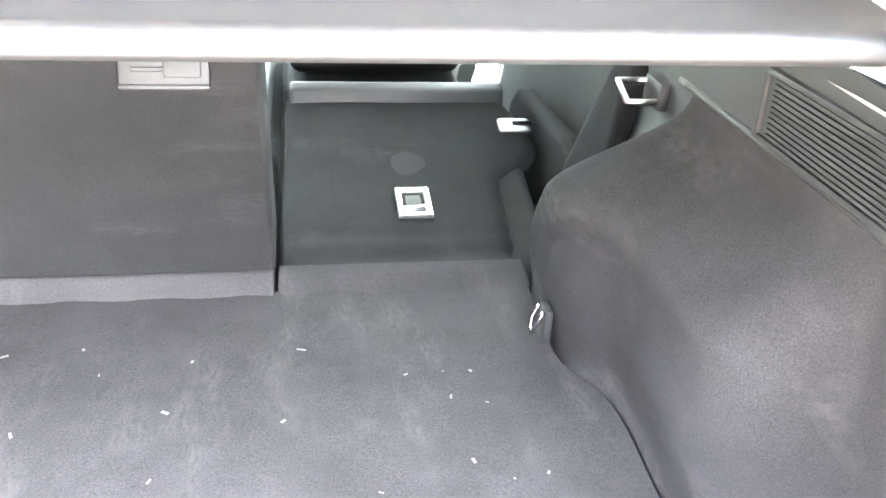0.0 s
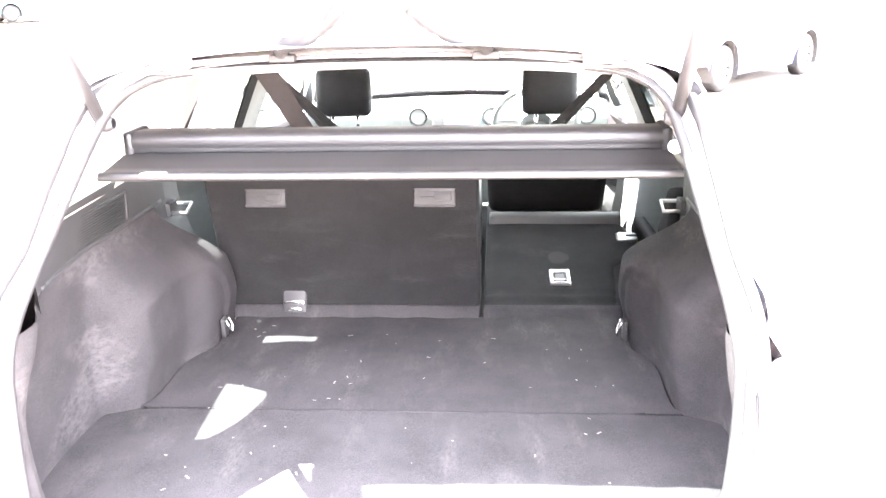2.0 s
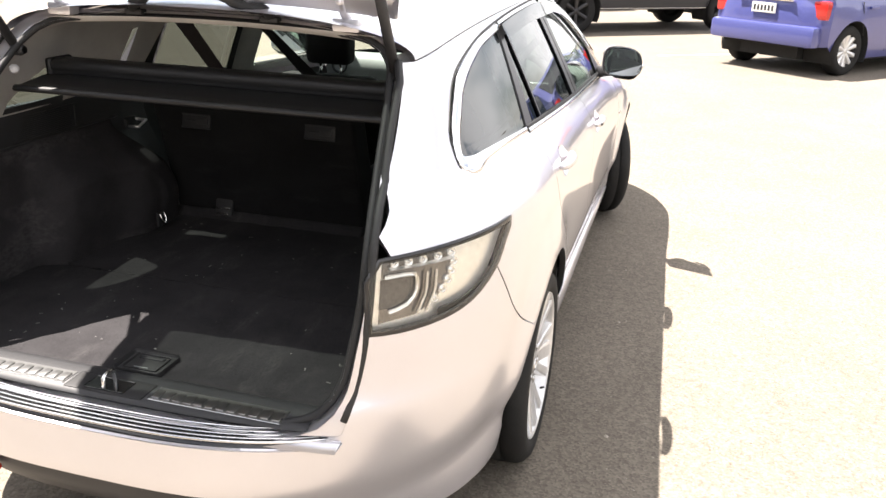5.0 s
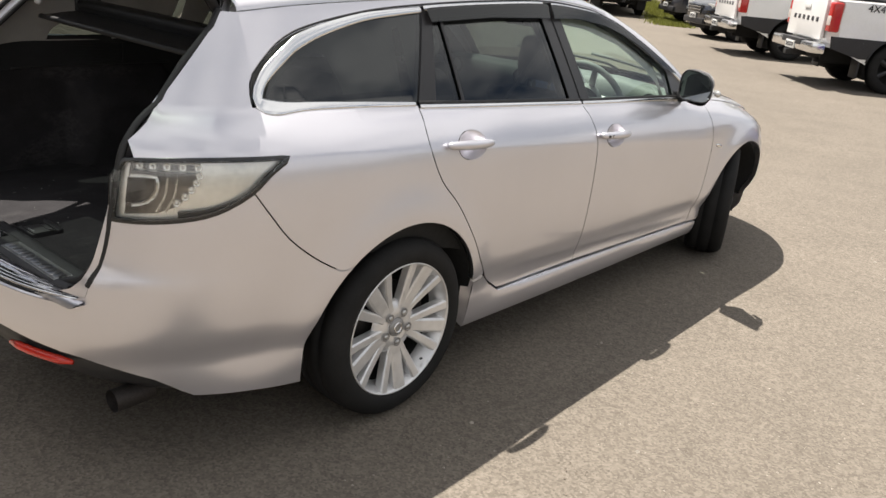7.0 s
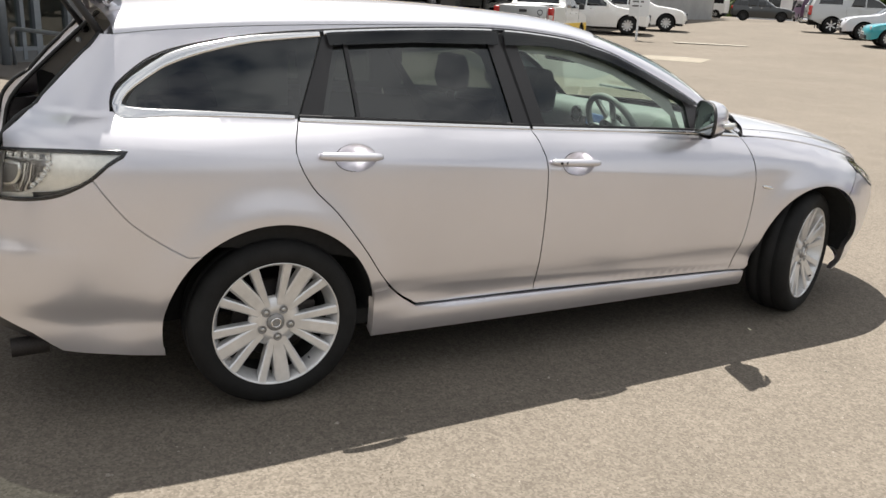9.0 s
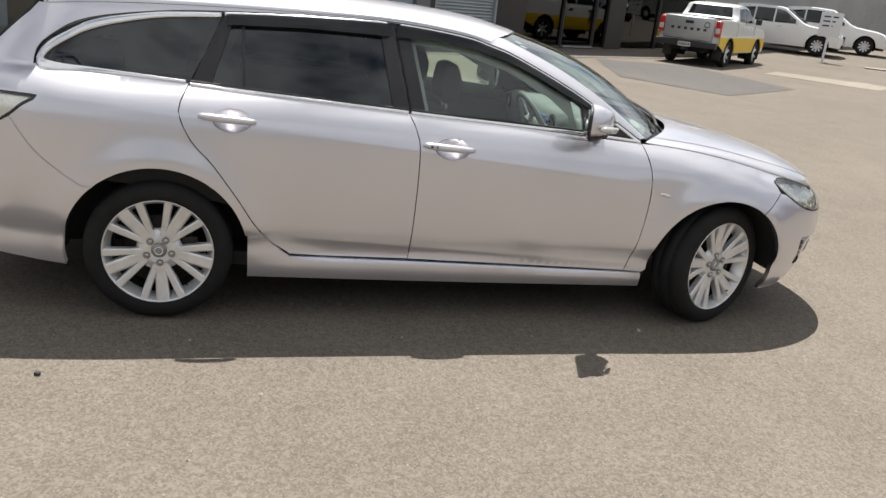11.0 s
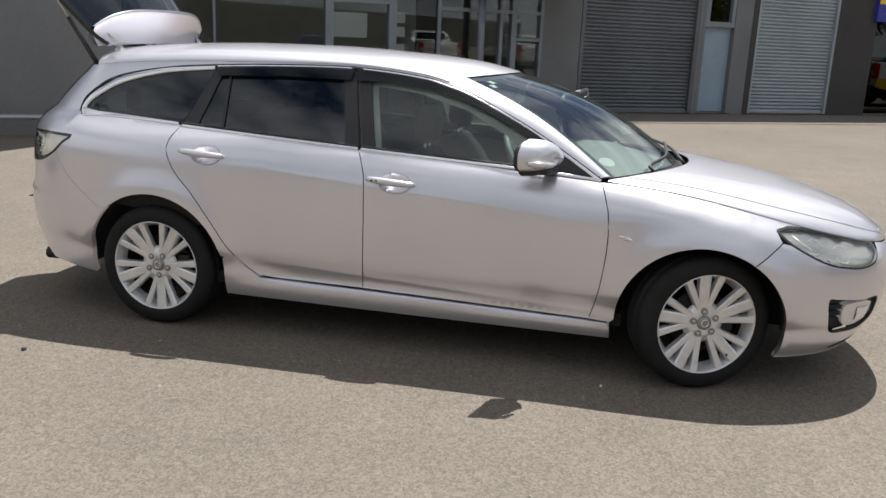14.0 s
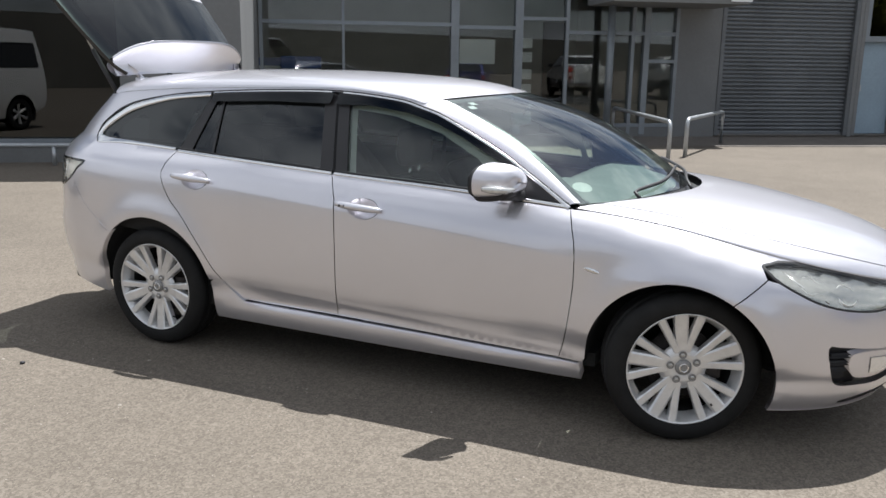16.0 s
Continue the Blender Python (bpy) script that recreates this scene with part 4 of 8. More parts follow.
# door mirrors
for sg in (1, -1):
    rows = []
    for f, r in ((0.025, 1.0), (0.065, 0.97), (0.10, 0.88), (0.13, 0.72), (0.15, 0.50), (0.16, 0.25), (0.163, 0.02)):
        ring = []
        for q in range(28):
            w = 2 * math.pi * q / 28
            cx, cz = math.cos(w), math.sin(w)
            px = 0.098 * r * (abs(cx) ** (0.72 if cz > 0 else 0.55)) * (1 if cx >= 0 else -1)
            pz = 0.078 * r * (abs(cz) ** (0.75 if cz > 0 else 0.55)) * (1 if cz >= 0 else -0.88) * (1 - 0.10 * cx)
            ring.append((sg * (0.892 + px - 0.25 * f), 1.858 + f - 0.035 * cx * (1 - 3 * f), 1.012 + pz))
        rows.append(ring if sg > 0 else ring[::-1])
    bez = []
    for f, r in ((0.018, 0.90), (0.010, 0.93), (0.013, 0.985), (0.020, 0.997), (0.026, 0.999)):
        ring = []
        for q in range(28):
            w = 2 * math.pi * q / 28
            cx, cz = math.cos(w), math.sin(w)
            px = 0.098 * r * (abs(cx) ** (0.72 if cz > 0 else 0.55)) * (1 if cx >= 0 else -1)
            pz = 0.078 * r * (abs(cz) ** (0.75 if cz > 0 else 0.55)) * (1 if cz >= 0 else -0.88) * (1 - 0.10 * cx)
            ring.append((sg * (0.892 + px - 0.25 * f), 1.858 + f - 0.035 * cx * (1 - 3 * f), 1.012 + pz))
        bez.append(ring if sg > 0 else ring[::-1])
    m = place("door_mirror", loft(rows, closed=True), PAINT, wagon, "silver door mirror with clear side repeater")
    place("mirror_bezel", loft(bez, closed=True), BLACK_TRIM, m, "black rim round the glass")
    place("mirror_glass", mesh_of([(sg * (0.892 + 0.091 * math.copysign(abs(math.cos(w)) ** (0.72 if math.sin(w) > 0 else 0.55), math.cos(w))), 1.867 - 0.034 * math.cos(w), 1.012 + (0.072 if math.sin(w) > 0 else 0.063) * math.copysign(abs(math.sin(w)) ** (0.75 if math.sin(w) > 0 else 0.55), math.sin(w)) * (1 - 0.10 * math.cos(w))) for w in np.linspace(0, 2 * math.pi, 24, endpoint=False)], [tuple(range(24)) if sg < 0 else tuple(range(24))[::-1]], False), MIRROR, m, "mirror glass")
    place("mirror_base", tube([(sg * 0.765, 1.985, 0.945), (sg * 0.84, 1.965, 0.955), (sg * 0.90, 1.945, 0.965)], [0.03, 0.024, 0.028], 10), BLACK_TRIM, m, "black mirror foot")
    low = []
    for f, r in ((0.024, 1.0), (0.065, 0.97), (0.10, 0.88), (0.13, 0.72), (0.15, 0.50)):
        ring = []
        for w in np.linspace(math.radians(212), math.radians(328), 15):
            cx, cz = math.cos(w), math.sin(w)
            px = 0.0925 * r * (abs(cx) ** 0.75) * (1 if cx >= 0 else -1)
            pz = -0.0775 * r * (abs(cz) ** 0.8) * (1 + 0.14 * cx)
            ring.append((sg * (0.892 + px - 0.25 * f), 1.858 + f - 0.035 * cx * (1 - 3 * f), 1.012 + pz - 0.003))
        low.append(ring if sg > 0 else ring[::-1])
    place("lower_cap", loft(low), BLACK_TRIM, m, "black lower cap")
    place("side_repeater", tube([(sg * 0.915, 2.010, 0.990), (sg * 0.957, 1.978, 0.990), (sg * 0.978, 1.93, 0.992), (sg * 0.983, 1.895, 0.994)], [0.007, 0.013, 0.014, 0.008], 8, flat=1.1), LAMP_CLEAR, m, "clear side repeater")

# wheel wells, underbody, diffuser
for sg in (1, -1):
    for cy, cz, r in (ARCH_R, ARCH_F):
        rows = []
        for x in (0.845, 0.78, 0.635 if cy < 1 else 0.56):
            row = []
            for a in np.linspace(-3, 183, 34):
                y, z = cy + (r + 0.006) * math.cos(radians(a)), cz + (r + 0.006) * math.sin(radians(a))
                s = s_at(z, y=y) if y < 0 else (s_at(z, y=y, front=True) if y > FRONT_TURN else y)
                row.append((sg * min(x, float(skin(s, z)[0]) - 0.012), y, z))
            rows.append(row)
        rows.append([(sg * (0.63 if cy < 1 else 0.555), cy + 0.02 * math.cos(radians(a)), cz + 0.02 * math.sin(radians(a))) for a in np.linspace(-3, 183, 34)])
        place("wheel_liner", loft(rows if sg > 0 else rows[::-1]), UNDER, wagon)
ub = boxed((-0.76, 0.42, 0.17), (0.76, 2.26, 0.24), 0.02)
box(ub, (-0.55, -0.80, 0.26), (0.55, 3.1, 0.32), 0.02)
box(ub, (-0.45, 3.0, 0.22), (0.45, 3.35, 0.30), 0.02)
part("underbody", ub, UNDER, wagon)
dif = []
for z, inset in ((0.40, 0.03), (0.36, 0.012), (0.30, 0.015), (0.22, 0.06)):
    dif.append([tuple(skin(s, z) * (sg, 1, 1) - skin_normal(s, z) * (sg, 1, 1) * inset) for sg, ss in ((1, np.linspace(s_at(z, y=-0.52), float(rear_turn(z)) - 0.999, 16)), (-1, np.linspace(float(rear_turn(z)) - 0.985, s_at(z, y=-0.52), 16))) for s in ss])
place("rear_diffuser", loft(dif[::-1]), BLACK_TRIM, wagon, "black lower rear apron")
for sg in (1, -1):
    rf = [skin(edge_s(0.355, x), 0.355) * (sg, 1, 1) + np.array([0, -0.004, 0]) for x in np.linspace(0.28, 0.50, 7)]
    place("rear_reflector", tube(rf, [0.008] + [0.0135] * 5 + [0.006], 8, flat=1.0), RED, wagon, "red rear reflector strip")
    place("exhaust_tip", tube([(sg * 0.56, -0.74, 0.235), (sg * 0.56, -0.86, 0.232)], 0.034, 18, cap=False), DISC_IRON, wagon, "round exhaust tip")

# wheels
def wheel(parent, x, y, steer, sg, turn=97):
    tyre = lathe([(-0.10, 0.232), (-0.108, 0.262), (-0.105, 0.292), (-0.088, 0.312), (-0.072, 0.3185), (-0.04, 0.3205), (-0.038, 0.314), (-0.030, 0.314), (-0.028, 0.321), (0.0, 0.3215), (0.028, 0.321), (0.030, 0.314), (0.038, 0.314), (0.04, 0.3205), (0.072, 0.3185), (0.088, 0.312), (0.105, 0.292), (0.108, 0.262), (0.100, 0.240), (0.090, 0.232)], 72)
    m = Matrix.Translation((sg * x, y, 0.3125)) @ Matrix.Rotation(radians(steer + (0 if sg > 0 else 180)), 4, "Z") @ Matrix.Scale(0.975, 4)
    w = place("wheel", tyre, RUBBER, parent, "black tyre on a silver five-group alloy rim", m)
    place("rim", lathe([(0.098, 0.239), (0.102, 0.238), (0.102, 0.2345), (0.092, 0.230), (0.070, 0.219), (0.035, 0.208)], 64), ALLOY, w, "polished rim edge and barrel")
    # barrel and brake iron near black, standing in for shade behind the spokes
    place("barrel", lathe([(0.035, 0.208), (-0.04, 0.203), (-0.09, 0.215), (-0.10, 0.236)], 48), UNDER, w, "inner barrel coloured black for the shade behind the spokes")
    place("brake_disc", lathe([(0.012, 0.03), (0.012, 0.148), (-0.012, 0.148), (-0.012, 0.03)], 40), DISC_IRON, w, "worn iron brake disc")
    part("brake_caliper", boxed((-0.045, 0.085, -0.06), (0.04, 0.165, 0.06), 0.015), DISC_IRON, w)
    for k in range(15):
        g, j = divmod(k, 3)
        a = radians(72 * g + (-20.3, 0, 20.3)[j] + turn)
        half0, half1 = ((0.0125, 0.0180), (0.0235, 0.0285), (0.0125, 0.0180))[j]
        a_in = radians(72 * g + (-17, 0, 17)[j] + turn)
        rows = []
        for f in (0.0, 0.3, 0.62, 0.88, 1.0):
            r = 0.050 + (0.2335 - 0.050) * f
            aa = a_in + (a - a_in) * min(1, f * 1.25)
            hw = half0 + (half1 - half0) * f
            depth = 0.072 + 0.026 * f ** 1.5
            c, t = Vector((0, math.cos(aa), math.sin(aa))), Vector((0, -math.sin(aa), math.cos(aa)))
            rows.append([c * r + t * (hw * q) + Vector((xx, 0, 0)) for q, xx in ((-1.12, depth - 0.030), (-1.0, depth - 0.004), (-0.7, depth), (0.7, depth), (1.0, depth - 0.004), (1.12, depth - 0.030))])
        place("spoke", loft([r[::-1] for r in rows], False), ALLOY, w)
    place("hub", lathe([(0.050, 0.100), (0.064, 0.093), (0.071, 0.076), (0.074, 0.064), (0.077, 0.050), (0.070, 0.036), (0.070, 0.0)], 40), ALLOY, w, "wheel hub plate")
    place("centre_cap", lathe([(0.070, 0.034), (0.079, 0.031), (0.0815, 0.020), (0.082, 0.0)], 32), ALLOY_DARK, w, "round centre cap with a plain raised ring")
    place("cap_ring", lathe([(0.081, 0.020), (0.084, 0.019), (0.084, 0.015), (0.081, 0.014)], 28), CHROME, w)
    for g in range(5):
        a = radians(72 * g + turn)
        c = Matrix.Translation((0, 0.056 * math.cos(a), 0.056 * math.sin(a)))
        # flat darker disc round each nut stands in for its shaded pocket
        place("nut_shade_disc", lathe([(0.0785, 0.0165), (0.0795, 0.0150), (0.0785, 0.0135), (0.0785, 0.0)], 18), ALLOY_DARK, w, matrix=c)
        place("lug_nut", lathe([(0.070, 0.0090), (0.0815, 0.0090), (0.083, 0.006), (0.083, 0.0)], 6), STEEL, w, matrix=c)
    place("valve", tube([(0.088, 0.20 * math.cos(-0.9), 0.20 * math.sin(-0.9)), (0.100, 0.188 * math.cos(-0.9), 0.188 * math.sin(-0.9))], 0.004, 8, up=(0, 1, 0)), BLACK_TRIM, w)
    return w


for sg in (1, -1):
    wheel(wagon, 0.762, 0.0, 0, sg, 59)
    wheel(wagon, 0.752, 2.692, 22, sg)


# ---- boot opening and tailgate ----
half = polyline([(0, -0.98, 0.557), (0.28, -0.977, 0.557), (0.44, -0.962, 0.560), (0.53, -0.938, 0.588), (0.576, -0.908, 0.655), (0.592, -0.883, 0.745), (0.602, -0.862, 0.83), (0.606, -0.842, 0.92), (0.600, -0.80, 0.99),
                 (0.582, -0.70, 1.096), (0.556, -0.545, 1.245), (0.535, -0.475, 1.312), (0.48, -0.44, 1.352), (0.36, -0.425, 1.368), (0.18, -0.420, 1.375), (0, -0.419, 1.377)], 0.035)
half_in = polyline([(0, -0.955, 0.570), (0.27, -0.952, 0.570), (0.42, -0.937, 0.574), (0.508, -0.912, 0.600), (0.552, -0.884, 0.665), (0.568, -0.860, 0.75), (0.578, -0.838, 0.83), (0.582, -0.817, 0.92), (0.576, -0.774, 0.99),
                    (0.557, -0.672, 1.096), (0.530, -0.528, 1.235), (0.508, -0.468, 1.292), (0.452, -0.436, 1.330), (0.34, -0.421, 1.346), (0.17, -0.415, 1.353), (0, -0.414, 1.355)], 0.035)


def ring_of(points, n=90):
    """Right half, bottom to top, to a closed loop of even points."""
    p = np.array(points)
    d = np.r_[0, np.cumsum(np.linalg.norm(np.diff(p, axis=0), axis=1))]
    u = np.linspace(0, d[-1], n)
    h = np.stack([np.interp(u, d, p[:, k]) for k in range(3)], 1)
    return np.concatenate([h, (h * (-1, 1, 1))[::-1][1:-1]])


outer, inner = ring_of(half), ring_of(half_in)
mid1 = outer + (inner - outer) * 0.25 + np.array([0, 0.028, 0])
mid2 = outer + (inner - outer) * 0.75 + np.array([0, 0.034, 0])
rows = [outer, outer + (inner - outer) * 0.06 + np.array([0, 0.008, 0]), mid1, mid2, inner]
place("boot_aperture", loft([list(r) for r in rows], closed=True), PAINT, wagon, "painted channel round the boot opening")
seal = outer + (inner - outer) * 0.90 + np.array([0, 0.012, 0])
place("boot_seal", tube([tuple(p) for p in seal], 0.0095, 10, closed=True, up=(0, 1, 0.3)), SEAL, wagon, "black rubber boot seal")
# painted return between the body's rear corner and the opening
xa = hermite([0.545, 0.575, 0.655, 0.78, 0.93, 0.989, 1.096], [0.56, 0.573, 0.594, 0.612, 0.618, 0.615, 0.594])
hz = np.array([p[2] for p in half[8:-6]]) + np.arange(len(half[8:-6])) * 1e-7
for sg in (1, -1):
    rows = []
    for z in np.linspace(0.57, 1.09, 34):
        a = skin(edge_s(z, float(xa(z))), z)
        b = np.array([np.interp(z, hz, [p[k] for p in half[8:-6]]) for k in (0, 1)] + [z])
        rows.append([tuple((a + (b - a) * f) * (sg, 1, 1)) for f in (0.0, 0.5, 1.03)])
    place("opening_return", loft(rows if sg < 0 else [r[::-1] for r in rows]), PAINT, wagon)
# dark rubber edge along the body at the opening
for sg in (1, -1):
    pts = [skin(edge_s(z, float(xa(z))), z) for z in np.linspace(0.60, 1.09, 26)] + [skin(edge_s(z, x), z) for z, x in ((1.17, 0.583), (1.257, 0.571), (1.30, 0.555))]
    place("edge_rubber", tube([tuple((p + np.array([-0.007, 0.004, 0])) * (sg, 1, 1)) for p in pts], 0.010, 8), SEAL, wagon, "black rubber edge of the opening")
# flat of the rear bumper below the opening, with its step strip
rowsb = []
for x in np.linspace(-0.575, 0.575, 41):
    s = edge_s(0.545, max(abs(x), 0.02))
    p = skin(s, 0.545)
    rowsb.append([(x, p[1] + 0.0, 0.545), (x, p[1] + 0.018, 0.552), (x, -1.0 + 0.03 * (abs(x) / 0.575) ** 3, 0.552), (x, -0.97 + 0.04 * (abs(x) / 0.575) ** 4, 0.561)])
place("bumper_top", loft(rowsb), PAINT, wagon)
# black and bright ribbed guard on the bumper
gx = np.linspace(-0.545, 0.545, 31)
def guard_y(x):
    return float(skin(edge_s(0.545, max(abs(x), 0.02)), 0.545)[1]) + 0.012


place("bumper_guard", loft([[(x, guard_y(x) + dy, z) for dy, z in ((-0.006, 0.547), (0.0, 0.5575), (0.068, 0.5585), (0.074, 0.551))] for x in gx]), BLACK_GLOSS, wagon, "black bumper step guard")
for dy, r in ((0.0, 0.004), (0.014, 0.0028), (0.028, 0.0028), (0.042, 0.0028), (0.058, 0.0045)):
    place("guard_rib", tube([(x, guard_y(x) + dy, 0.560) for x in gx], r, 6), CHROME, wagon, "bright rib of the step guard")
# sill plates inside the opening
sillx = ((-0.438, -0.112), (0.112, 0.438))
rows = [[(x, -0.962 + 0.022 * (abs(x) / 0.5) ** 3, 0.573), (x, -0.955 + 0.022 * (abs(x) / 0.5) ** 3, 0.582), (x, -0.862, 0.582), (x, -0.845, 0.578), (x, -0.836, 0.560)] for x in np.linspace(-0.50, 0.50, 25)]
place("boot_sill", loft(rows), BLACK_TRIM, wagon, "black plastic boot sill trim")
for a, b in sillx:
    sp = part("scuff_plate", boxed((a, -0.944, 0.581), (b, -0.890, 0.5835), 0.001, 1), STEEL, wagon, "bright scuff plate with raised pads")
    for k in range(12):
        x = a + 0.014 + (b - a - 0.028) * k / 11
        place("tread_pad", bm_mesh(boxed((x - 0.0095, -0.937, 0.583), (x + 0.0095, -0.904, 0.5868), 0.0025, 2), angle=40), STEEL, sp)
lt = part("latch_tray", boxed((-0.105, -0.954, 0.577), (0.10, -0.884, 0.5845), 0.006, 2), TRIM_GREY, wagon, "grey tray round the tailgate striker", angle=40)
part("latch_pit", boxed((-0.055, -0.946, 0.5835), (0.05, -0.894, 0.5855), 0.003, 1), BLACK_GLOSS, lt)
place("striker", tube(polyline([(-0.004, -0.940, 0.580), (-0.004, -0.936, 0.611), (-0.004, -0.918, 0.615), (-0.004, -0.902, 0.611), (-0.004, -0.898, 0.580)], 0.01), 0.0055, 8, up=(1, 0, 0)), CHROME, lt, "bright striker hoop")

# tailgate, raised
HINGE = np.array([0, -0.455, 1.395])
UP = np.array([0, -0.675, 0.738])
OUT = np.array([0, 0.738, 0.675])


def gate(x, d, lift=0.0):
    """A point of the raised tailgate: x across, d up from the hinge, lift to its outer face (now above)."""
    return HINGE + np.array([x, 0, 0]) + UP * d + OUT * lift


GW = hermite([0, 0.06, 0.2, 0.45, 0.62, 0.8, 0.95], [0.50, 0.55, 0.585, 0.625, 0.64, 0.62, 0.53])
crown = lambda x, d: 0.05 * (1 - (abs(x) / float(GW(d))) ** 2.2)
gate_out, gate_in = [], []
for d in np.linspace(0, 0.95, 21):
    w = float(GW(d))
    gate_out.append([gate(w * u, d, 0.022 + crown(w * u, d)) for u in np.linspace(-1, 1, 25)])
    gate_in.append([gate(w * u, d, 0.0 + 0.6 * crown(w * u, d)) for u in np.linspace(-1, 1, 25)][::-1])
tg = new("tailgate")
tg.parent = wagon
tagged(tg, "raised tailgate with dark rear glass and roof spoiler")
low_out = loft(gate_out[13:])
place("outer_panel", low_out, PAINT, tg)
place("inner_trim", loft(gate_in[13:]), TRIM_GREY, tg, "grey plastic inner lining")
place("top_rail", loft([[tuple(p) for p in r] for r in gate_in[:4]]), PAINT, tg, "painted upper rail of the tailgate")
place("rear_glass", loft(gate_out[2:14]), TINT, tg, "dark heated rear glass")
for sg in (-1, 1):
    rows = []
    for d in np.linspace(0, 0.62, 14):
        w = float(GW(d)) * sg
        rows.append([gate(w, d, 0.022), gate(w, d, 0.0), gate(w * 0.94, d, -0.006), gate(w * 0.85, d, 0.012 + 0.6 * crown(w * 0.85, d)), gate(w * 0.85, d, 0.019 + crown(w * 0.85, d))])
    edge_rows = [r[:2] for r in rows]
    rows = [r[1:] for r in rows]
    place("glass_edge", loft(edge_rows if sg > 0 else [r[::-1] for r in edge_rows]), BLACK_GLOSS, tg, "black edge of the rear glass")
    place("side_rail", loft(rows if sg > 0 else [r[::-1] for r in rows]), PAINT, tg, "painted side rail of the glass frame")
    rows = []
    for d in np.linspace(0.60, 0.95, 9):
        w = float(GW(d)) * sg
        rows.append([gate(w, d, 0.022), gate(w, d, 0.0)])
    place("side_rail", loft(rows if sg > 0 else [r[::-1] for r in rows]), PAINT, tg)
place("side_rail", loft([[gate(0.52 * u, 0.95, 0.022 + crown(0.52 * u, 0.95)) for u in np.linspace(-1, 1, 15)], [gate(0.52 * u, 0.95, 0.6 * crown(0.52 * u, 0.95)) for u in np.linspace(-1, 1, 15)]]), PAINT, tg)
rows = []
for v in np.linspace(0, 1, 12):
    row = []
    for u in np.linspace(-1, 1, 33):
        w = 0.56 - 0.02 * (1 - v)
        topz = 1.425 + (1.598 - 1.425) * (1 - abs(u) ** 5 * 0.50 - 0.10 * u * u)
        botz = 1.392 + 0.016 * (1 - abs(u) ** 2.2)
        z = botz + (topz - botz) * v
        row.append((w * u, -0.425 - 0.055 * abs(u) ** 2 + 0.05 * v * (1 - abs(u) ** 3) - 0.04 * math.sin(math.pi * v) * 0.4, z))
    rows.append(row)
back = [[(x, y - 0.012 - 0.035 * math.sin(math.pi * i / 11), z) for x, y, z in r] for i, r in enumerate(rows)]
place("spoiler", loft([r[::-1] for r in rows] + [q[::-1] for q in back[::-1]]), PAINT, tg, "silver roof spoiler standing up with the open tailgate")
for sg in (-1, 1):
    a, b = Vector((sg * 0.533, -0.470, 1.258)), Vector(gate(sg * 0.545, 0.50, -0.005))
    st = place("gas_strut", tube([a, a + (b - a) * 0.55], 0.0125, 12), BLACK_TRIM, wagon, "black gas strut")
    place("piston_rod", tube([a + (b - a) * 0.5, b], 0.0058, 10), STEEL, st, "bright piston rod")
    place("ball_joint", lathe([(-0.022, 0.010), (-0.01, 0.016), (0.01, 0.016), (0.022, 0.010)], 14), BLACK_TRIM, st, matrix=Matrix.Translation(a))
    hg = part("tailgate_hinge", boxed((sg * 0.40 - 0.035, -0.455, 1.352), (sg * 0.40 + 0.035, -0.415, 1.385), 0.008, 2), PAINT, wagon, "painted hinge at the roof edge", angle=40)
    place("hinge_arm", tube(polyline([(sg * 0.40, -0.43, 1.378), (sg * 0.40, -0.455, 1.395), tuple(gate(sg * 0.40, 0.05, 0.0))], 0.02), 0.012, 8), PAINT, hg)
    bp = polyline([(sg * 0.19, -0.422, 1.372), (sg * 0.185, -0.44, 1.392), (sg * 0.14, -0.47, 1.402), tuple(gate(sg * 0.085, 0.06, -0.004)), tuple(gate(sg * 0.06, 0.085, 0.004))], 0.012)
    place("cable_gaiter", tube(bp, [0.0125 + 0.0022 * (k % 2) for k in range(len(bp))], 10), SEAL, wagon, "ribbed black cable gaiter")
    part("gaiter_plug", boxed((sg * 0.19 - 0.025, -0.436, 1.362), (sg * 0.19 + 0.025, -0.41, 1.376), 0.005, 2), SEAL, wagon)

# ---- boot ----
FLOOR_Z = 0.566
floor_edge = hermite([-0.90, -0.80, -0.70, -0.62, -0.42, -0.345, -0.315, -0.265, -0.05, -0.02, 0.045, 0.07, 0.29], [0.47, 0.60, 0.668, 0.692, 0.702, 0.698, 0.640, 0.609, 0.602, 0.592, 0.560, 0.557, 0.565])
ys = np.r_[np.linspace(-0.838, -0.309, 18), np.linspace(-0.301, 0.26, 24)]
bf = place("boot_floor", loft([[(float(floor_edge(y)) * u, y, FLOOR_Z + 0.0015 * math.sin(31 * u + 9 * y)) for u in np.linspace(-1, 1, 31)] for y in ys[:18]]), CARPET, wagon, "charcoal carpet boot floor, dusty and worn")
place("boot_floor", loft([[(float(floor_edge(y)) * u, y, FLOOR_Z + 0.0015 * math.sin(27 * u + 9 * y)) for u in np.linspace(-1, 1, 31)] for y in ys[18:]]), CARPET, wagon, "charcoal carpet boot floor, dusty and worn")
part("boot_floor_base", boxed((-0.52, -0.84, 0.40), (0.52, 0.24, 0.552)), UNDER, wagon)
place("floor_seam", tube([(-0.61, -0.305, FLOOR_Z - 0.003), (0.61, -0.305, FLOOR_Z - 0.003)], 0.004, 6), SIDE_FELT, wagon)
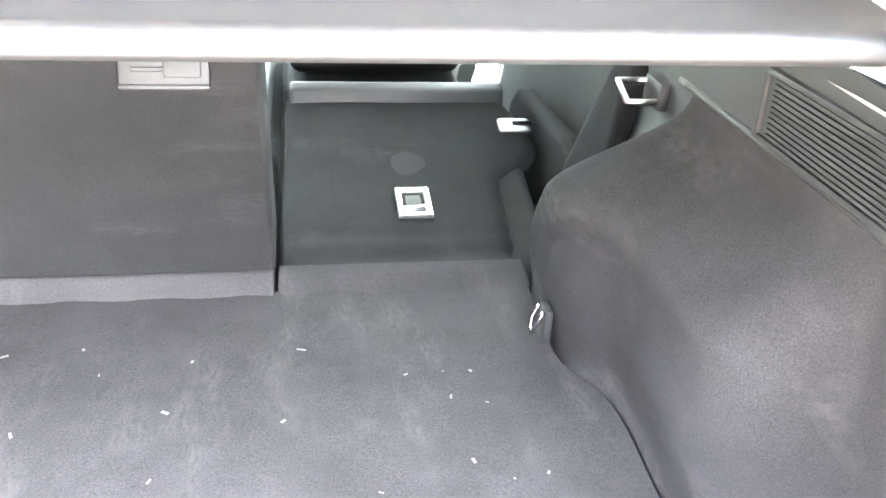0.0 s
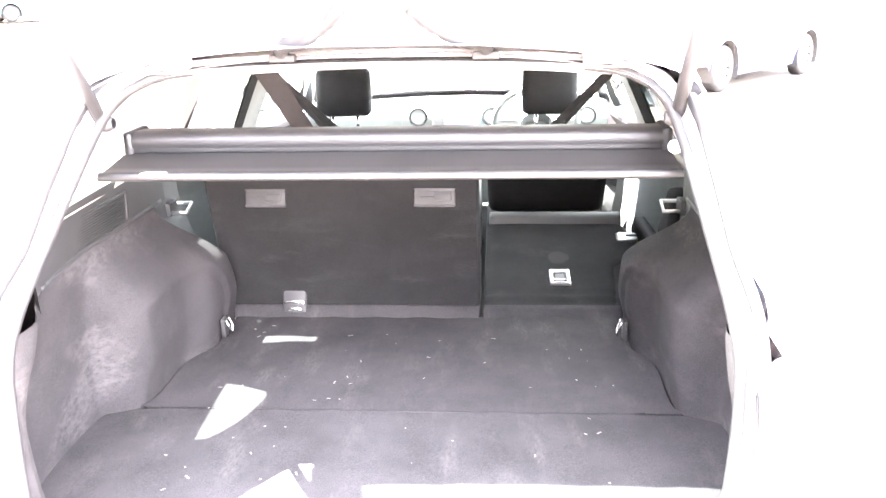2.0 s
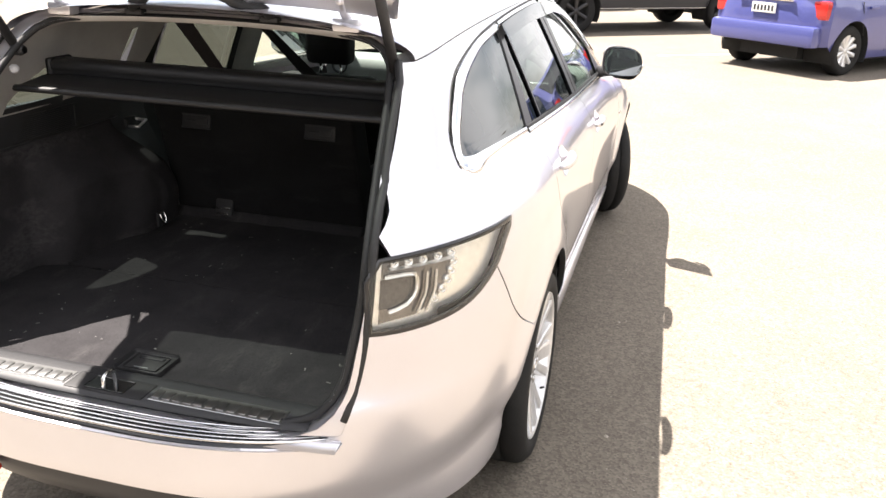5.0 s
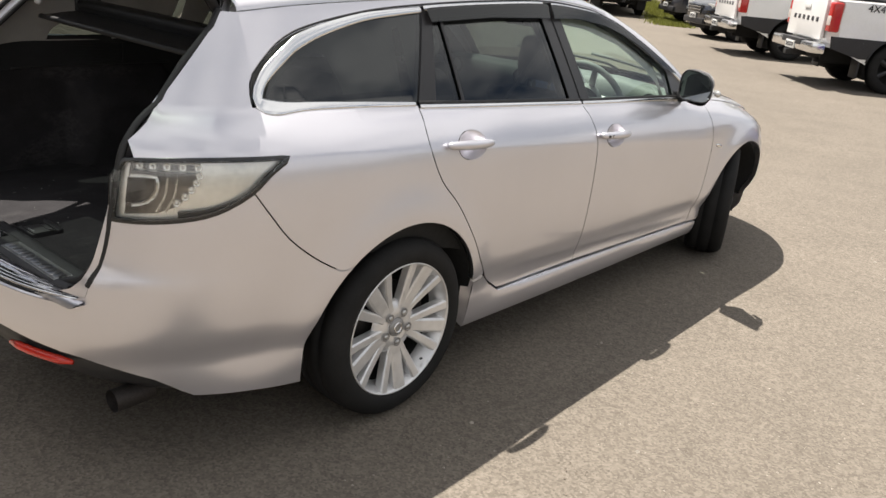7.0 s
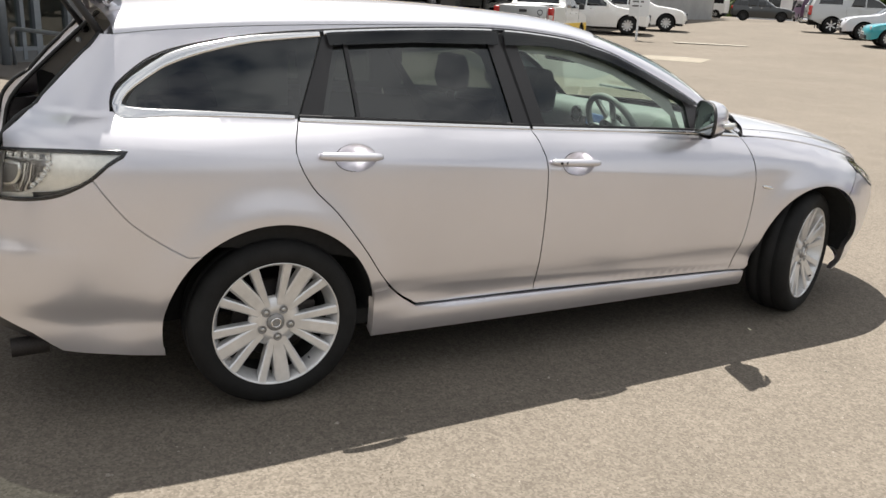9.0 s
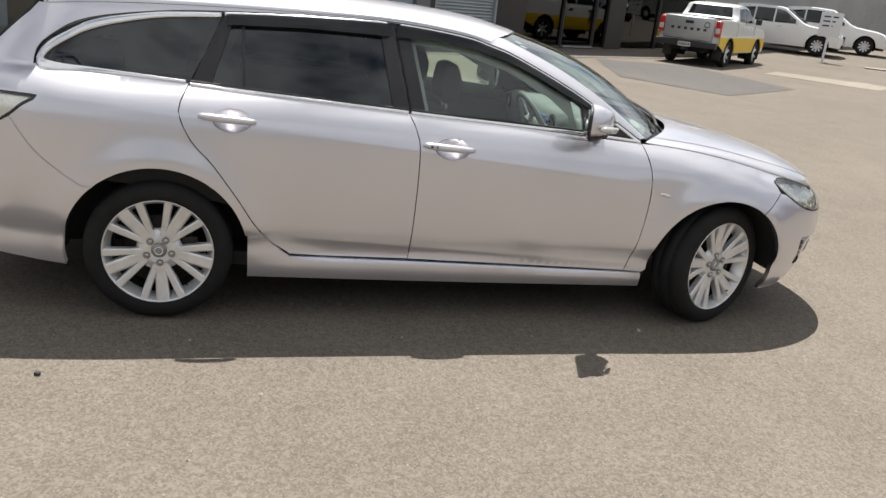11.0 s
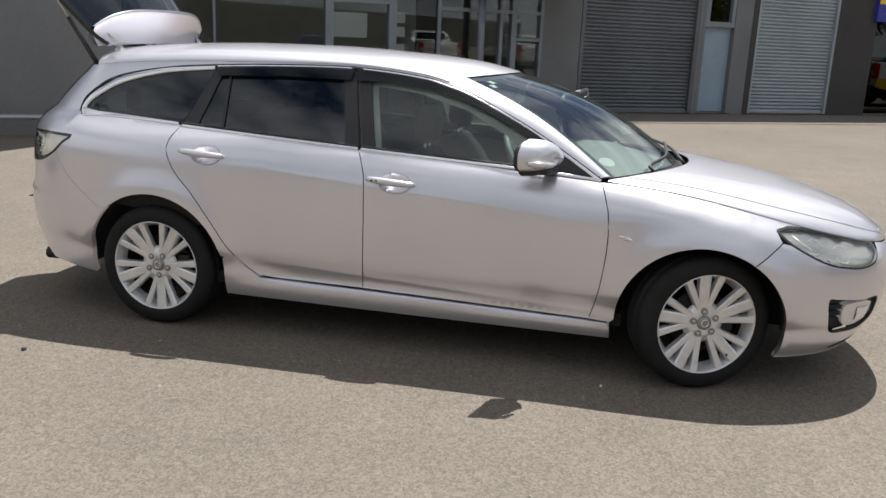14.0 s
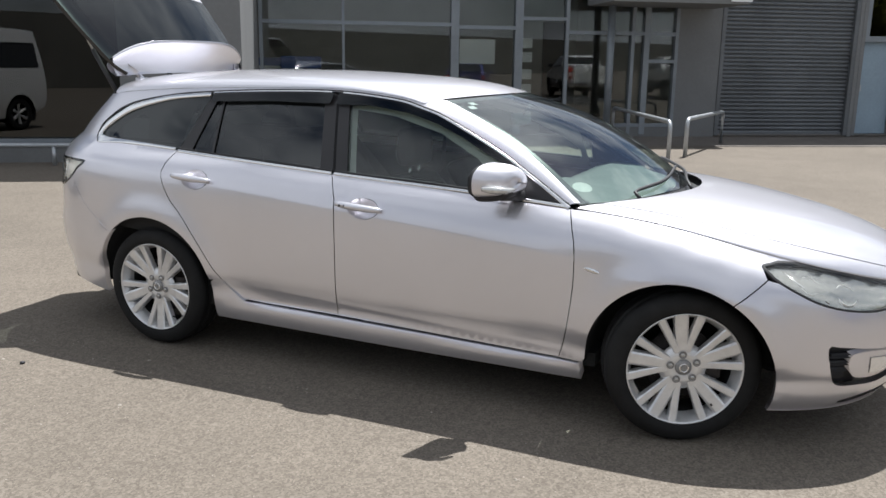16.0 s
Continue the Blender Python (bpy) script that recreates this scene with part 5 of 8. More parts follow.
# recessed floor handle
fh = part("floor_handle", boxed((-0.065, -0.833, 0.5635), (0.065, -0.733, 0.5705), 0.014, 3), TRIM_GREY, wagon, "grey recessed floor handle", angle=40)
part("lid", boxed((-0.046, -0.818, 0.568), (0.046, -0.748, 0.5715), 0.006, 2), TRIM_GREY, fh, angle=40)
part("grip", boxed((-0.034, -0.768, 0.570), (0.034, -0.752, 0.5735), 0.004, 2), BLACK_TRIM, fh, angle=40)
part("moulded_line", boxed((-0.020, -0.809, 0.570), (0.018, -0.806, 0.5725)), DASH, fh)
# lint specks and threads on the carpet
rng = random.Random(4)
bm = bmesh.new()
for _ in range(70):
    x, y = rng.uniform(-0.5, 0.5), rng.uniform(-0.8, 0.2)
    a, r = rng.uniform(0, 6.28), rng.uniform(0.0008, 0.0024)
    l = r * rng.uniform(1, 3.5)
    c, s_ = math.cos(a), math.sin(a)
    vs = [bm.verts.new((x + c * u * l - s_ * v * r, y + s_ * u * l + c * v * r, FLOOR_Z + 0.0035)) for u, v in ((-1, -1), (1, -1), (1, 1), (-1, 1))]
    bm.faces.new(vs)
tagged(part("lint", bm, material("pale_lint", (0.13, 0.125, 0.12), 0.9, grain=300, amount=0.3)), "pale lint specks on the boot carpet", "lint", kind="stuff")

front_cut = hermite([0.55, 0.62, 0.70, 0.78, 0.84, 0.89, 0.92, 0.96], [0.27, 0.265, 0.25, 0.20, 0.16, 0.13, 0.115, 0.11])
rear_cut_y = hermite([0.55, 0.61, 0.70, 0.83, 0.92, 0.99, 1.096], [-0.90, -0.888, -0.862, -0.828, -0.802, -0.76, -0.66])
rear_cut_x = hermite([0.55, 0.61, 0.70, 0.83, 0.92, 0.99, 1.096], [0.44, 0.512, 0.560, 0.584, 0.587, 0.580, 0.560])


def smooth01(v):
    v = min(1.0, max(0.0, v))
    return v * v * (3 - 2 * v)


def ledge_x(y):
    """Half width at the top of the lining, held inside the body's side."""
    return min(0.692, float(skin(s_at(1.065, y=y), 1.065)[0]) - 0.03)


def lining_x(y, z):
    """Half width of the boot's felt lining: an upright wheel box that rolls over to the ledge, and a pocket behind it."""
    foot = float(floor_edge(y))
    box_k = smooth01((y + 0.30) / 0.05) * smooth01((0.32 - y) / 0.1)
    inner = foot - 0.018 * smooth01((z - 0.58) / 0.10) * box_k
    roll = smooth01((z - 0.782) / 0.165)
    inset = 0.008 * box_k * smooth01((0.135 - 0.10 * smooth01((z - 0.70) / 0.12) - y) / 0.014) * smooth01((0.80 - z) / 0.014)
    return inner + inset + (ledge_x(y) - inner) * roll


for sg in (1, -1):
    rows = []
    for z in np.r_[np.linspace(0.555, 0.60, 4), np.linspace(0.64, 0.955, 34)]:
        row = []
        y0, x0 = float(rear_cut_y(z)), float(rear_cut_x(z))
        y1 = float(front_cut(z))
        stops = np.r_[np.linspace(y0, -0.40, 16)[:-1], np.linspace(-0.40, -0.24, 16)[:-1], np.linspace(-0.24, y1 - 0.05, 34)[:-1], np.linspace(y1 - 0.05, y1, 8)]
        for y in stops:
            x = lining_x(y, z) + 0.05 * max(0, (y - y1 + 0.05) / 0.05) ** 2.4
            k = smooth01((y - y0) / 0.15)
            row.append((sg * (x0 + (x - x0) * k), y, z))
        rows.append(row)
    place("side_lining", loft(rows if sg < 0 else [r[::-1] for r in rows]), SIDE_FELT, wagon, "scuffed charcoal felt side lining")
    lip = [(sg * (ledge_x(y) + 0.002), y, 0.957) for y in np.linspace(-0.56, 0.11, 26)]
    place("lining_lip", tube(lip, 0.006, 8), TRIM_GREY, wagon, "grey moulded edge over the felt")
    up = []
    for y in np.linspace(-0.68, 0.14, 30):
        b = float(skin(s_at(1.065, y=y), 1.065)[0]) - 0.040
        k = smooth01((y + 0.76) / 0.15)
        lo = 0.575 + (ledge_x(y) - 0.575) * k
        b = max(b, lo - 0.02)
        up.append([(sg * lo, y, 0.953), (sg * (lo + (b - lo) * 0.25), y, 1.0), (sg * (lo + (b - lo) * 0.8), y, 1.055), (sg * b, y, 1.072)])
    place("upper_side_trim", loft(up if sg > 0 else [r[::-1] for r in up]), TRIM_GREY, wagon, "grey plastic upper side trim")
    vent = new("vent_grille")
    vent.parent = wagon
    vent.matrix_basis = Matrix.Translation((sg * 0.689, -0.238, 1.0)) @ Matrix.Rotation(radians(-sg * 2), 4, "Y")
    tagged(vent, "slotted grey air vent in a raised frame")
    for lo, hi in (((-0.004, -0.142, -0.040), (0.006, 0.142, -0.033)), ((-0.004, -0.142, 0.031), (0.006, 0.142, 0.038)), ((-0.004, -0.142, -0.040), (0.006, -0.133, 0.038)), ((-0.004, 0.133, -0.040), (0.006, 0.142, 0.038))):
        part("frame", boxed([(-sg * hi[0] if sg > 0 else lo[0]), lo[1], lo[2]], [(-sg * lo[0] if sg > 0 else hi[0]), hi[1], hi[2]], 0.0025, 2), TRIM_GREY, vent, angle=40)
    part("vent_back", boxed((-0.002, -0.135, -0.034), (0.002, 0.135, 0.033)), BLACK_TRIM, vent, "black gap behind the slats")
    for k in range(11):
        part("vent_slat", boxed((-0.005, -0.130, -0.0305 + 0.0058 * k), (0.005, 0.118, -0.0275 + 0.0058 * k)), TRIM_GREY, vent)
    # lashing loops at the wheel boxes
    td = part("tie_down", boxed((sg * 0.548 - 0.006, 0.078, 0.572), (sg * 0.548 + 0.006, 0.112, 0.628), 0.004, 2), TRIM_GREY, wagon, "chromed lashing loop on a plate", angle=40)
    place("loop", tube(polyline([(sg * 0.540, 0.084, 0.624), (sg * 0.530, 0.084, 0.600), (sg * 0.529, 0.095, 0.582), (sg * 0.530, 0.106, 0.600), (sg * 0.540, 0.106, 0.624)], 0.01), 0.0036, 8), CHROME, td, "bright loop")
    # ring of the seat lock on the side wall
    hk = part("seat_catch", boxed((sg * 0.70 - 0.014, 0.152, 0.898), (sg * 0.70 + 0.014, 0.212, 0.938), 0.006, 2), TRIM_GREY, wagon, angle=40)
    place("catch_ring", tube([(sg * 0.69, 0.160, 0.910), (sg * 0.645, 0.160, 0.910), (sg * 0.645, 0.205, 0.927), (sg * 0.69, 0.205, 0.927)], 0.0055, 8, closed=True), STEEL, hk, "bright catch ring")
    # pillar trim between the lining and the rear door
    rows = []
    for z in np.linspace(0.56, 1.05, 10):
        y1 = float(front_cut(min(z, 0.955)))
        rows.append([(sg * (0.625 + 0.075 * smooth01((z - 0.80) / 0.12)), y1 - 0.03, z), (sg * 0.700, y1 + 0.04, z), (sg * 0.715, y1 + 0.13, z), (sg * 0.725, y1 + 0.20, z)])
    place("pillar_foot_trim", loft(rows if sg < 0 else [r[::-1] for r in rows]), TRIM_GREY, wagon, "dark plastic trim beside the seat")
    # rubber stop on the painted rim
    place("bump_stop", lathe([(-0.012, 0.010), (-0.006, 0.013), (0.004, 0.012), (0.008, 0.008), (0.009, 0.0)], 16, "x"), SIGN_GREY, wagon, "pale rubber stop on the rim",
          Matrix.Translation((sg * 0.527, -0.500, 1.211)) @ Vector((-sg * 0.55, -0.8, 0.25)).to_track_quat("X", "Z").to_matrix().to_4x4())

# cargo cover, rolled up
cv = new("cargo_cover")
cv.parent = wagon
tagged(cv, "grey roller cargo cover, drawn in, with a stiff pull edge")
prof = [(-0.32, 1.170), (-0.346, 1.174), (-0.355, 1.181), (-0.352, 1.185), (-0.357, 1.191), (-0.357, 1.206), (-0.350, 1.215), (-0.328, 1.219), (-0.285, 1.217), (-0.268, 1.205)]
place("cassette", loft([[(x, y, z) for y, z in prof] for x in np.linspace(-0.54, 0.54, 3)]), COVER, cv, "rolled cover housing")
prof2 = [(-0.335, 1.178), (-0.38, 1.175), (-0.44, 1.167), (-0.474, 1.163), (-0.482, 1.167), (-0.491, 1.164), (-0.495, 1.156), (-0.490, 1.150), (-0.475, 1.151), (-0.44, 1.156), (-0.34, 1.168)]
rows = [[(x, y, z) for y, z in prof2] for x in np.linspace(-0.548, 0.548, 9)]
place("pull_flap", loft(rows), COVER, cv, "stiff pull edge of the cover")
for sg in (1, -1):
    part("end_cap", boxed((sg * 0.542 - 0.010, -0.360, 1.166), (sg * 0.542 + 0.010, -0.262, 1.221), 0.010, 3), COVER, cv, angle=40)

# ---- seats ----
def seat_slab(name, pts, x0, x1, mat, parent, label="", bevel=0.02):
    """A cushion: a side outline (y, z) drawn across from x0 to x1, its edges rounded."""
    bm = bmesh.new()
    a = [bm.verts.new((x0, y, z)) for y, z in pts]
    b = [bm.verts.new((x1, y, z)) for y, z in pts]
    bm.faces.new(a)
    bm.faces.new(b[::-1])
    for i in range(len(pts)):
        j = (i + 1) % len(pts)
        bm.faces.new((a[j], a[i], b[i], b[j]))
    bmesh.ops.recalc_face_normals(bm, faces=bm.faces)
    if bevel:
        bmesh.ops.bevel(bm, geom=list(bm.edges), offset=bevel, segments=3, affect="EDGES", profile=0.6)
    return part(name, bm, mat, parent, label, angle=50)


rs = new("rear_seat")
rs.parent = wagon
tagged(rs, "dark split rear seat, one narrow section folded flat")
up = seat_slab("upright_back", [(0.296, 0.566), (0.182, 1.005), (0.205, 1.04), (0.285, 1.03), (0.42, 0.60)], -0.60, 0.157, CLOTH, rs, "upright wide seat back", 0.018)
back_y = lambda z: 0.290 - (z - 0.590) * 0.26
panel = [[(x, back_y(z) - 0.004, z) for x in np.linspace(-0.59, 0.150, 25)] for z in np.linspace(0.576, 1.005, 14)]
place("back_panel", loft(panel), SEAT_FELT, up, "felt back of the upright seat, scuffed")
seat_slab("kick_flap", [(0.246, 0.564), (0.280, 0.592), (0.300, 0.588), (0.300, 0.54)], -0.60, 0.155, CARPET, rs, "carpet flap at the seat's foot", 0.006)
seat_slab("kick_flap", [(0.246, 0.564), (0.29, 0.580), (0.32, 0.580), (0.33, 0.54)], 0.161, 0.568, CARPET, rs, "carpet flap at the seat's foot", 0.006)
for cx, cz in ((-0.428, 0.943), (0.038, 0.943)):
    y0 = back_y(cz) - 0.004
    rot = Matrix.Translation((cx, y0 - 0.004, cz)) @ Matrix.Rotation(radians(-14.6), 4, "X")
    pr = part("pull_recess", boxed((-0.056, -0.006, -0.026), (0.056, 0.003, 0.026), 0.005, 2), TRIM_GREY, up, "grey recess with a tether slot", angle=40, matrix=rot)
    for z in (-0.022, 0.022):
        part("recess_lip", boxed((-0.056, -0.010, z - 0.003), (0.056, -0.004, z + 0.003), 0.002, 2), TRIM_GREY, pr, angle=40)
    part("tether_bar", boxed((-0.04, -0.0095, -0.003), (0.045, -0.006, 0.003), 0.001, 1), TRIM_GREY, pr)
    part("tether_block", boxed((0.0, -0.0105, -0.010), (0.046, -0.006, 0.012), 0.003, 2), TRIM_GREY, pr, angle=40)
an = part("belt_anchor", boxed((-0.035, -0.008, -0.045), (0.035, 0.004, 0.045), 0.008, 2), TRIM_GREY, up, "dark plate with a bright belt anchor", angle=40, matrix=Matrix.Translation((-0.392, 0.276, 0.618)) @ Matrix.Rotation(radians(-14.6), 4, "X"))
part("anchor_bar", boxed((-0.028, -0.014, -0.018), (0.028, -0.006, -0.010), 0.002, 2), CHROME, an, "bright bar", angle=40)
part("anchor_bar", boxed((-0.020, -0.014, -0.040), (0.020, -0.006, -0.030), 0.003, 2), CHROME, an, "bright buckle", angle=40)
fold_z = hermite([0.25, 0.35, 0.50, 0.75, 0.84, 0.95], [0.571, 0.581, 0.599, 0.655, 0.684, 0.71])
fb_seat = seat_slab("folded_back", [(0.30, 0.50), (0.30, 0.566), (0.50, float(fold_z(0.50)) - 0.012), (0.84, float(fold_z(0.84)) - 0.012), (0.89, 0.65), (0.90, 0.58), (0.86, 0.53)], 0.165, 0.64, CLOTH, rs, "narrow seat back folded flat", 0.02)
fold_x = hermite([0.26, 0.50, 0.58, 0.63, 0.70, 0.76, 0.84], [0.568, 0.580, 0.592, 0.650, 0.682, 0.672, 0.640])
rows = []
for y in np.r_[np.linspace(0.295, 0.42, 9), np.linspace(0.44, 0.842, 18)]:
    xr = float(fold_x(y))
    dip = -0.008 * math.exp(-((y - 0.345) / 0.018) ** 2) - 0.004 * math.exp(-((y - 0.40) / 0.012) ** 2)
    rows.append([(0.168 + (xr - 0.168) * u, y, float(fold_z(y)) + dip + 0.002 * math.sin(9 * u) + 0.003 * math.sin(5 * u + 14 * y) * math.sin(math.pi * u) - 0.016 * max(0, (u - 0.93) / 0.07) ** 2 - 0.006 * max(0, (0.04 - u) / 0.04) ** 2) for u in np.linspace(0, 1, 31)])
place("back_panel", loft([r[::-1] for r in rows]), SEAT_FELT, fb_seat, "felt back of the folded seat, lying up")
lip_z = float(fold_z(0.84))
seat_slab("front_lip", [(0.828, lip_z - 0.002), (0.836, lip_z + 0.024), (0.862, lip_z + 0.034), (0.895, lip_z + 0.022), (0.905, lip_z - 0.03), (0.83, lip_z - 0.03)], 0.176, 0.636, TRIM_GREY, fb_seat, "grey cloth end of the folded seat", 0.010)
bx = new("anchor_frame")
bx.parent = fb_seat
bx.matrix_basis = Matrix.Translation((0.402, 0.497, float(fold_z(0.497)) + 0.001)) @ Matrix.Rotation(radians(9), 4, "X")
tagged(bx, "grey framed belt anchor")
for lo, hi in (((-0.032, -0.046), (-0.021, 0.046)), ((0.021, -0.046), (0.032, 0.046)), ((-0.024, -0.046), (0.024, -0.034)), ((-0.024, 0.034), (0.024, 0.046))):
    part("rim", boxed((*lo, -0.004), (*hi, 0.009), 0.004, 2), STEEL, bx, "worn bright rim", angle=40)
part("pit", boxed((-0.024, -0.038, -0.010), (0.024, 0.038, 0.0035)), BLACK_GLOSS, bx)
part("anchor_bar", boxed((-0.022, -0.020, 0.002), (0.022, -0.013, 0.009), 0.002, 2), CHROME, bx, "bright bar", angle=40)
part("anchor_plate", boxed((-0.014, -0.010, 0.0), (0.014, 0.022, 0.0055), 0.002, 2), TRIM_GREY, bx, angle=40)
sl = part("seat_latch", boxed((-0.040, -0.024, -0.004), (0.030, 0.024, 0.010), 0.010, 3), STEEL, fb_seat, "pale latch escutcheon with a dark slot", angle=40, matrix=Matrix.Translation((0.648, 0.748, float(fold_z(0.748)) + 0.001)) @ Matrix.Rotation(radians(15), 4, "X"))
part("slot", boxed((-0.010, -0.007, 0.008), (0.032, 0.007, 0.012), 0.003, 2), BLACK_GLOSS, sl)
seat_slab("cushion", [(0.40, 0.36), (0.36, 0.52), (0.95, 0.56), (1.02, 0.50), (1.0, 0.36)], -0.62, 0.145, CLOTH, rs, "rear seat cushion", 0.03)
for x in (-0.40, -0.13):
    hr = seat_slab("head_restraint", [(0.16, 1.045), (0.145, 1.06), (0.16, 1.085), (0.235, 1.085), (0.245, 1.055)], x - 0.11, x + 0.11, CLOTH, rs, "low rear head restraint", 0.018)
seat_slab("side_bolster", [(0.34, 0.60), (0.27, 0.92), (0.33, 0.94), (0.52, 0.68), (0.56, 0.58)], 0.685, 0.735, CLOTH, rs, "padded bolster beside the seat", 0.02)
# dark block added for the shade in the gap between seat and door
seat_slab("gap_block", [(0.44, 0.38), (0.45, 0.66), (0.60, 0.69), (0.98, 0.67), (1.04, 0.62), (1.05, 0.38)], 0.70, 0.745, CLOTH, rs, "dark block added where the gap by the door lies in shade", 0.02)

for sg in (1, -1):
    x = sg * 0.405
    fs = new("front_seat")
    fs.parent = wagon
    tagged(fs, "dark cloth front seat with its head restraint")
    seat_slab("backrest", [(1.46, 0.55), (1.20, 0.91), (1.235, 0.955), (1.32, 0.95), (1.40, 0.86), (1.60, 0.56)], x - 0.245, x + 0.245, CLOTH, fs, "", 0.045)
    seat_slab("cushion", [(1.42, 0.36), (1.42, 0.53), (1.95, 0.585), (2.02, 0.53), (2.0, 0.38)], x - 0.25, x + 0.25, CLOTH, fs, "", 0.04)
    seat_slab("head_restraint", [(1.265, 0.995), (1.245, 1.06), (1.265, 1.178), (1.33, 1.186), (1.365, 1.10), (1.355, 1.0)], x - 0.107, x + 0.107, CLOTH, fs, "upright head restraint", 0.028)
    for dx in (-0.05, 0.05):
        place("post", tube([(x + dx, 1.30, 0.92), (x + dx, 1.305, 1.01)], 0.007, 8), CHROME, fs, "bright head restraint post")
    # belt webbing from the pillar
    a, b = Vector((sg * 0.615, 1.02, 1.20)), Vector((sg * 0.33, 1.12, 0.88))
    bm = bmesh.new()
    vs = [bm.verts.new(p) for p in (a + Vector((0, 0, 0.024)), a - Vector((0, 0, 0.024)), b - Vector((0, 0.02, 0.03)), b + Vector((0, 0.02, 0.03)))]
    bm.faces.new(vs)
    bmesh.ops.solidify(bm, geom=list(bm.faces), thickness=0.003)
    part("seat_belt", bm, BELT, wagon, "dark seat belt webbing")
# rear centre belt hanging from the roof on the nearside
bm = bmesh.new()
vs = [bm.verts.new(p) for p in ((-0.40, 0.02, 1.33), (-0.34, 0.02, 1.34), (-0.225, 0.15, 1.06), (-0.275, 0.15, 1.055))]
bm.faces.new(vs)
bmesh.ops.solidify(bm, geom=list(bm.faces), thickness=0.003)
part("seat_belt", bm, BELT, wagon, "dark centre seat belt running from the roof")

# cabin lining: pillars, roof, doors, floor
pillar_poly = dedupe([(1.90, 0.93), (1.6, 0.95), (1.06, 0.985), (0.4, 1.015), (0.0, 1.035)] + side_poly([(-0.35, 1.056), (-0.60, 1.062)]) + [(edge_s(1.10, 0.60), 1.10), (edge_s(1.25, 0.578), 1.25), (edge_s(1.33, 0.552), 1.33)] +
                     side_poly([(-0.40, 1.335), (-0.2, 1.348), (0.2, 1.358), (0.6, 1.362), (0.985, 1.364), (1.3, 1.335), (1.45, 1.30), (1.58, 1.25), (1.85, 1.125)]))
gq = dedupe([tuple(p) for p in polyline(side_poly([(-0.42, 1.075), (-0.41, 1.11), (-0.32, 1.175), (-0.235, 1.214)]), 0.03)] + side_poly([(-0.185, 1.20), (-0.155, 1.12), (-0.150, 1.067), (-0.25, 1.072)]))
gslit = [(0.088, 1.054), (0.140, 1.052), (0.150, 1.275), (0.120, 1.270)]
gr_in = [(0.23, 1.045), (0.31, 1.272), (0.65, 1.293), (0.905, 1.296), (0.965, 1.015), (0.6, 1.03)]
gf_in = [(1.16, 1.0), (1.095, 1.285), (1.3, 1.262), (1.55, 1.195), (1.75, 1.095), (1.845, 1.02), (1.85, 0.965), (1.5, 0.985)]
door_in = dedupe([(0.12, 1.02), (0.09, 0.90), (0.30, 0.60), (0.55, 0.34), (2.2, 0.30), (2.2, 0.90), (1.06, 0.97)])
PILLAR = material("pale_pillar_trim", (0.36, 0.35, 0.335), 0.7, grain=500, amount=0.1, blotch=6)
for flip, _ in SIDES:
    sg = -1 if flip else 1
    place("pillar_lining", shell(pillar_poly, (gq, gslit, gr_in, gf_in), step=0.06, lift=-0.040, edge=0.0, gap=0, flip=flip), PILLAR, wagon, "pale plastic pillar lining")
    place("door_lining", shell(door_in, step=0.08, lift=-0.055, edge=0.0, gap=0, flip=flip), DOOR_TRIM, wagon, "dark inner door lining")
    place("quarter_inner", shell(dedupe(side_poly([(-0.74, 0.62), (-0.3, 0.62), (0.4, 0.5), (0.12, 1.02), (-0.3, 1.05), (-0.52, 1.05), (-0.66, 0.93)])), step=0.08, lift=-0.05, edge=0, gap=0, flip=flip), UNDER, wagon)
rows = []
for k in range(25):
    u = k / 24
    yr, yc = -0.41 + (1.43 + 0.41) * u, -0.43 + (1.66 + 0.43) * u
    zr = float(rail_zf(max(yr, -0.45))) - 0.03
    xr = float(side_x(yr, zr)) - 0.035
    rows.append([(xr * c, yc - (yc - yr) * abs(c) ** 2, zr + (float(roof_c(yc)) - 0.032 - zr) * max(0, 1 - abs(c) ** 2.6) ** 0.6) for c in np.linspace(1, -1, 25)])
place("headliner", loft([r[::-1] for r in rows]), LINER, wagon, "pale cloth headliner")
rh = [[(x, -0.428, 1.360 - 0.015 * (abs(x) / 0.45) ** 2), (x, -0.412, 1.347 - 0.02 * (abs(x) / 0.45) ** 2), (x, -0.37, 1.356 - 0.02 * (abs(x) / 0.45) ** 2), (x, -0.36, 1.378 - 0.03 * (abs(x) / 0.45) ** 2)] for x in np.linspace(-0.46, 0.46, 15)]
place("roof_header", loft(rh), LINER, wagon, "pale trim over the boot opening")
part("cabin_floor", boxed((-0.78, 0.28, 0.24), (0.78, 2.35, 0.30)), UNDER, wagon)
ds = []
for x in np.linspace(-0.72, 0.72, 31):
    hump = 0.035 * math.exp(-((x - 0.38) / 0.17) ** 2)
    ds.append([(x, 2.50 - 0.30 * (x / 0.72) ** 2, 0.915), (x, 2.22, 0.93 + 0.3 * hump), (x, 2.05, 0.945 + hump), (x, 1.975, 0.925 + hump * 0.8), (x, 1.97, 0.86), (x, 2.02, 0.72), (x, 2.12, 0.55), (x, 2.2, 0.40)])
dash = place("dashboard", loft(ds), DASH, wagon, "dark moulded dashboard")
part("console_screen", boxed((-0.060, 1.945, 0.846), (0.102, 1.962, 0.912), 0.006, 2), SCREEN_BLUE, dash, "blue lit display", angle=40)
# unseen console, added to cover the sunlit floor between the seats
part("centre_console", boxed((-0.125, 1.0, 0.30), (0.125, 1.96, 0.60), 0.03, 3), BLACK_TRIM, wagon, "dark centre console between the front seats", angle=40)
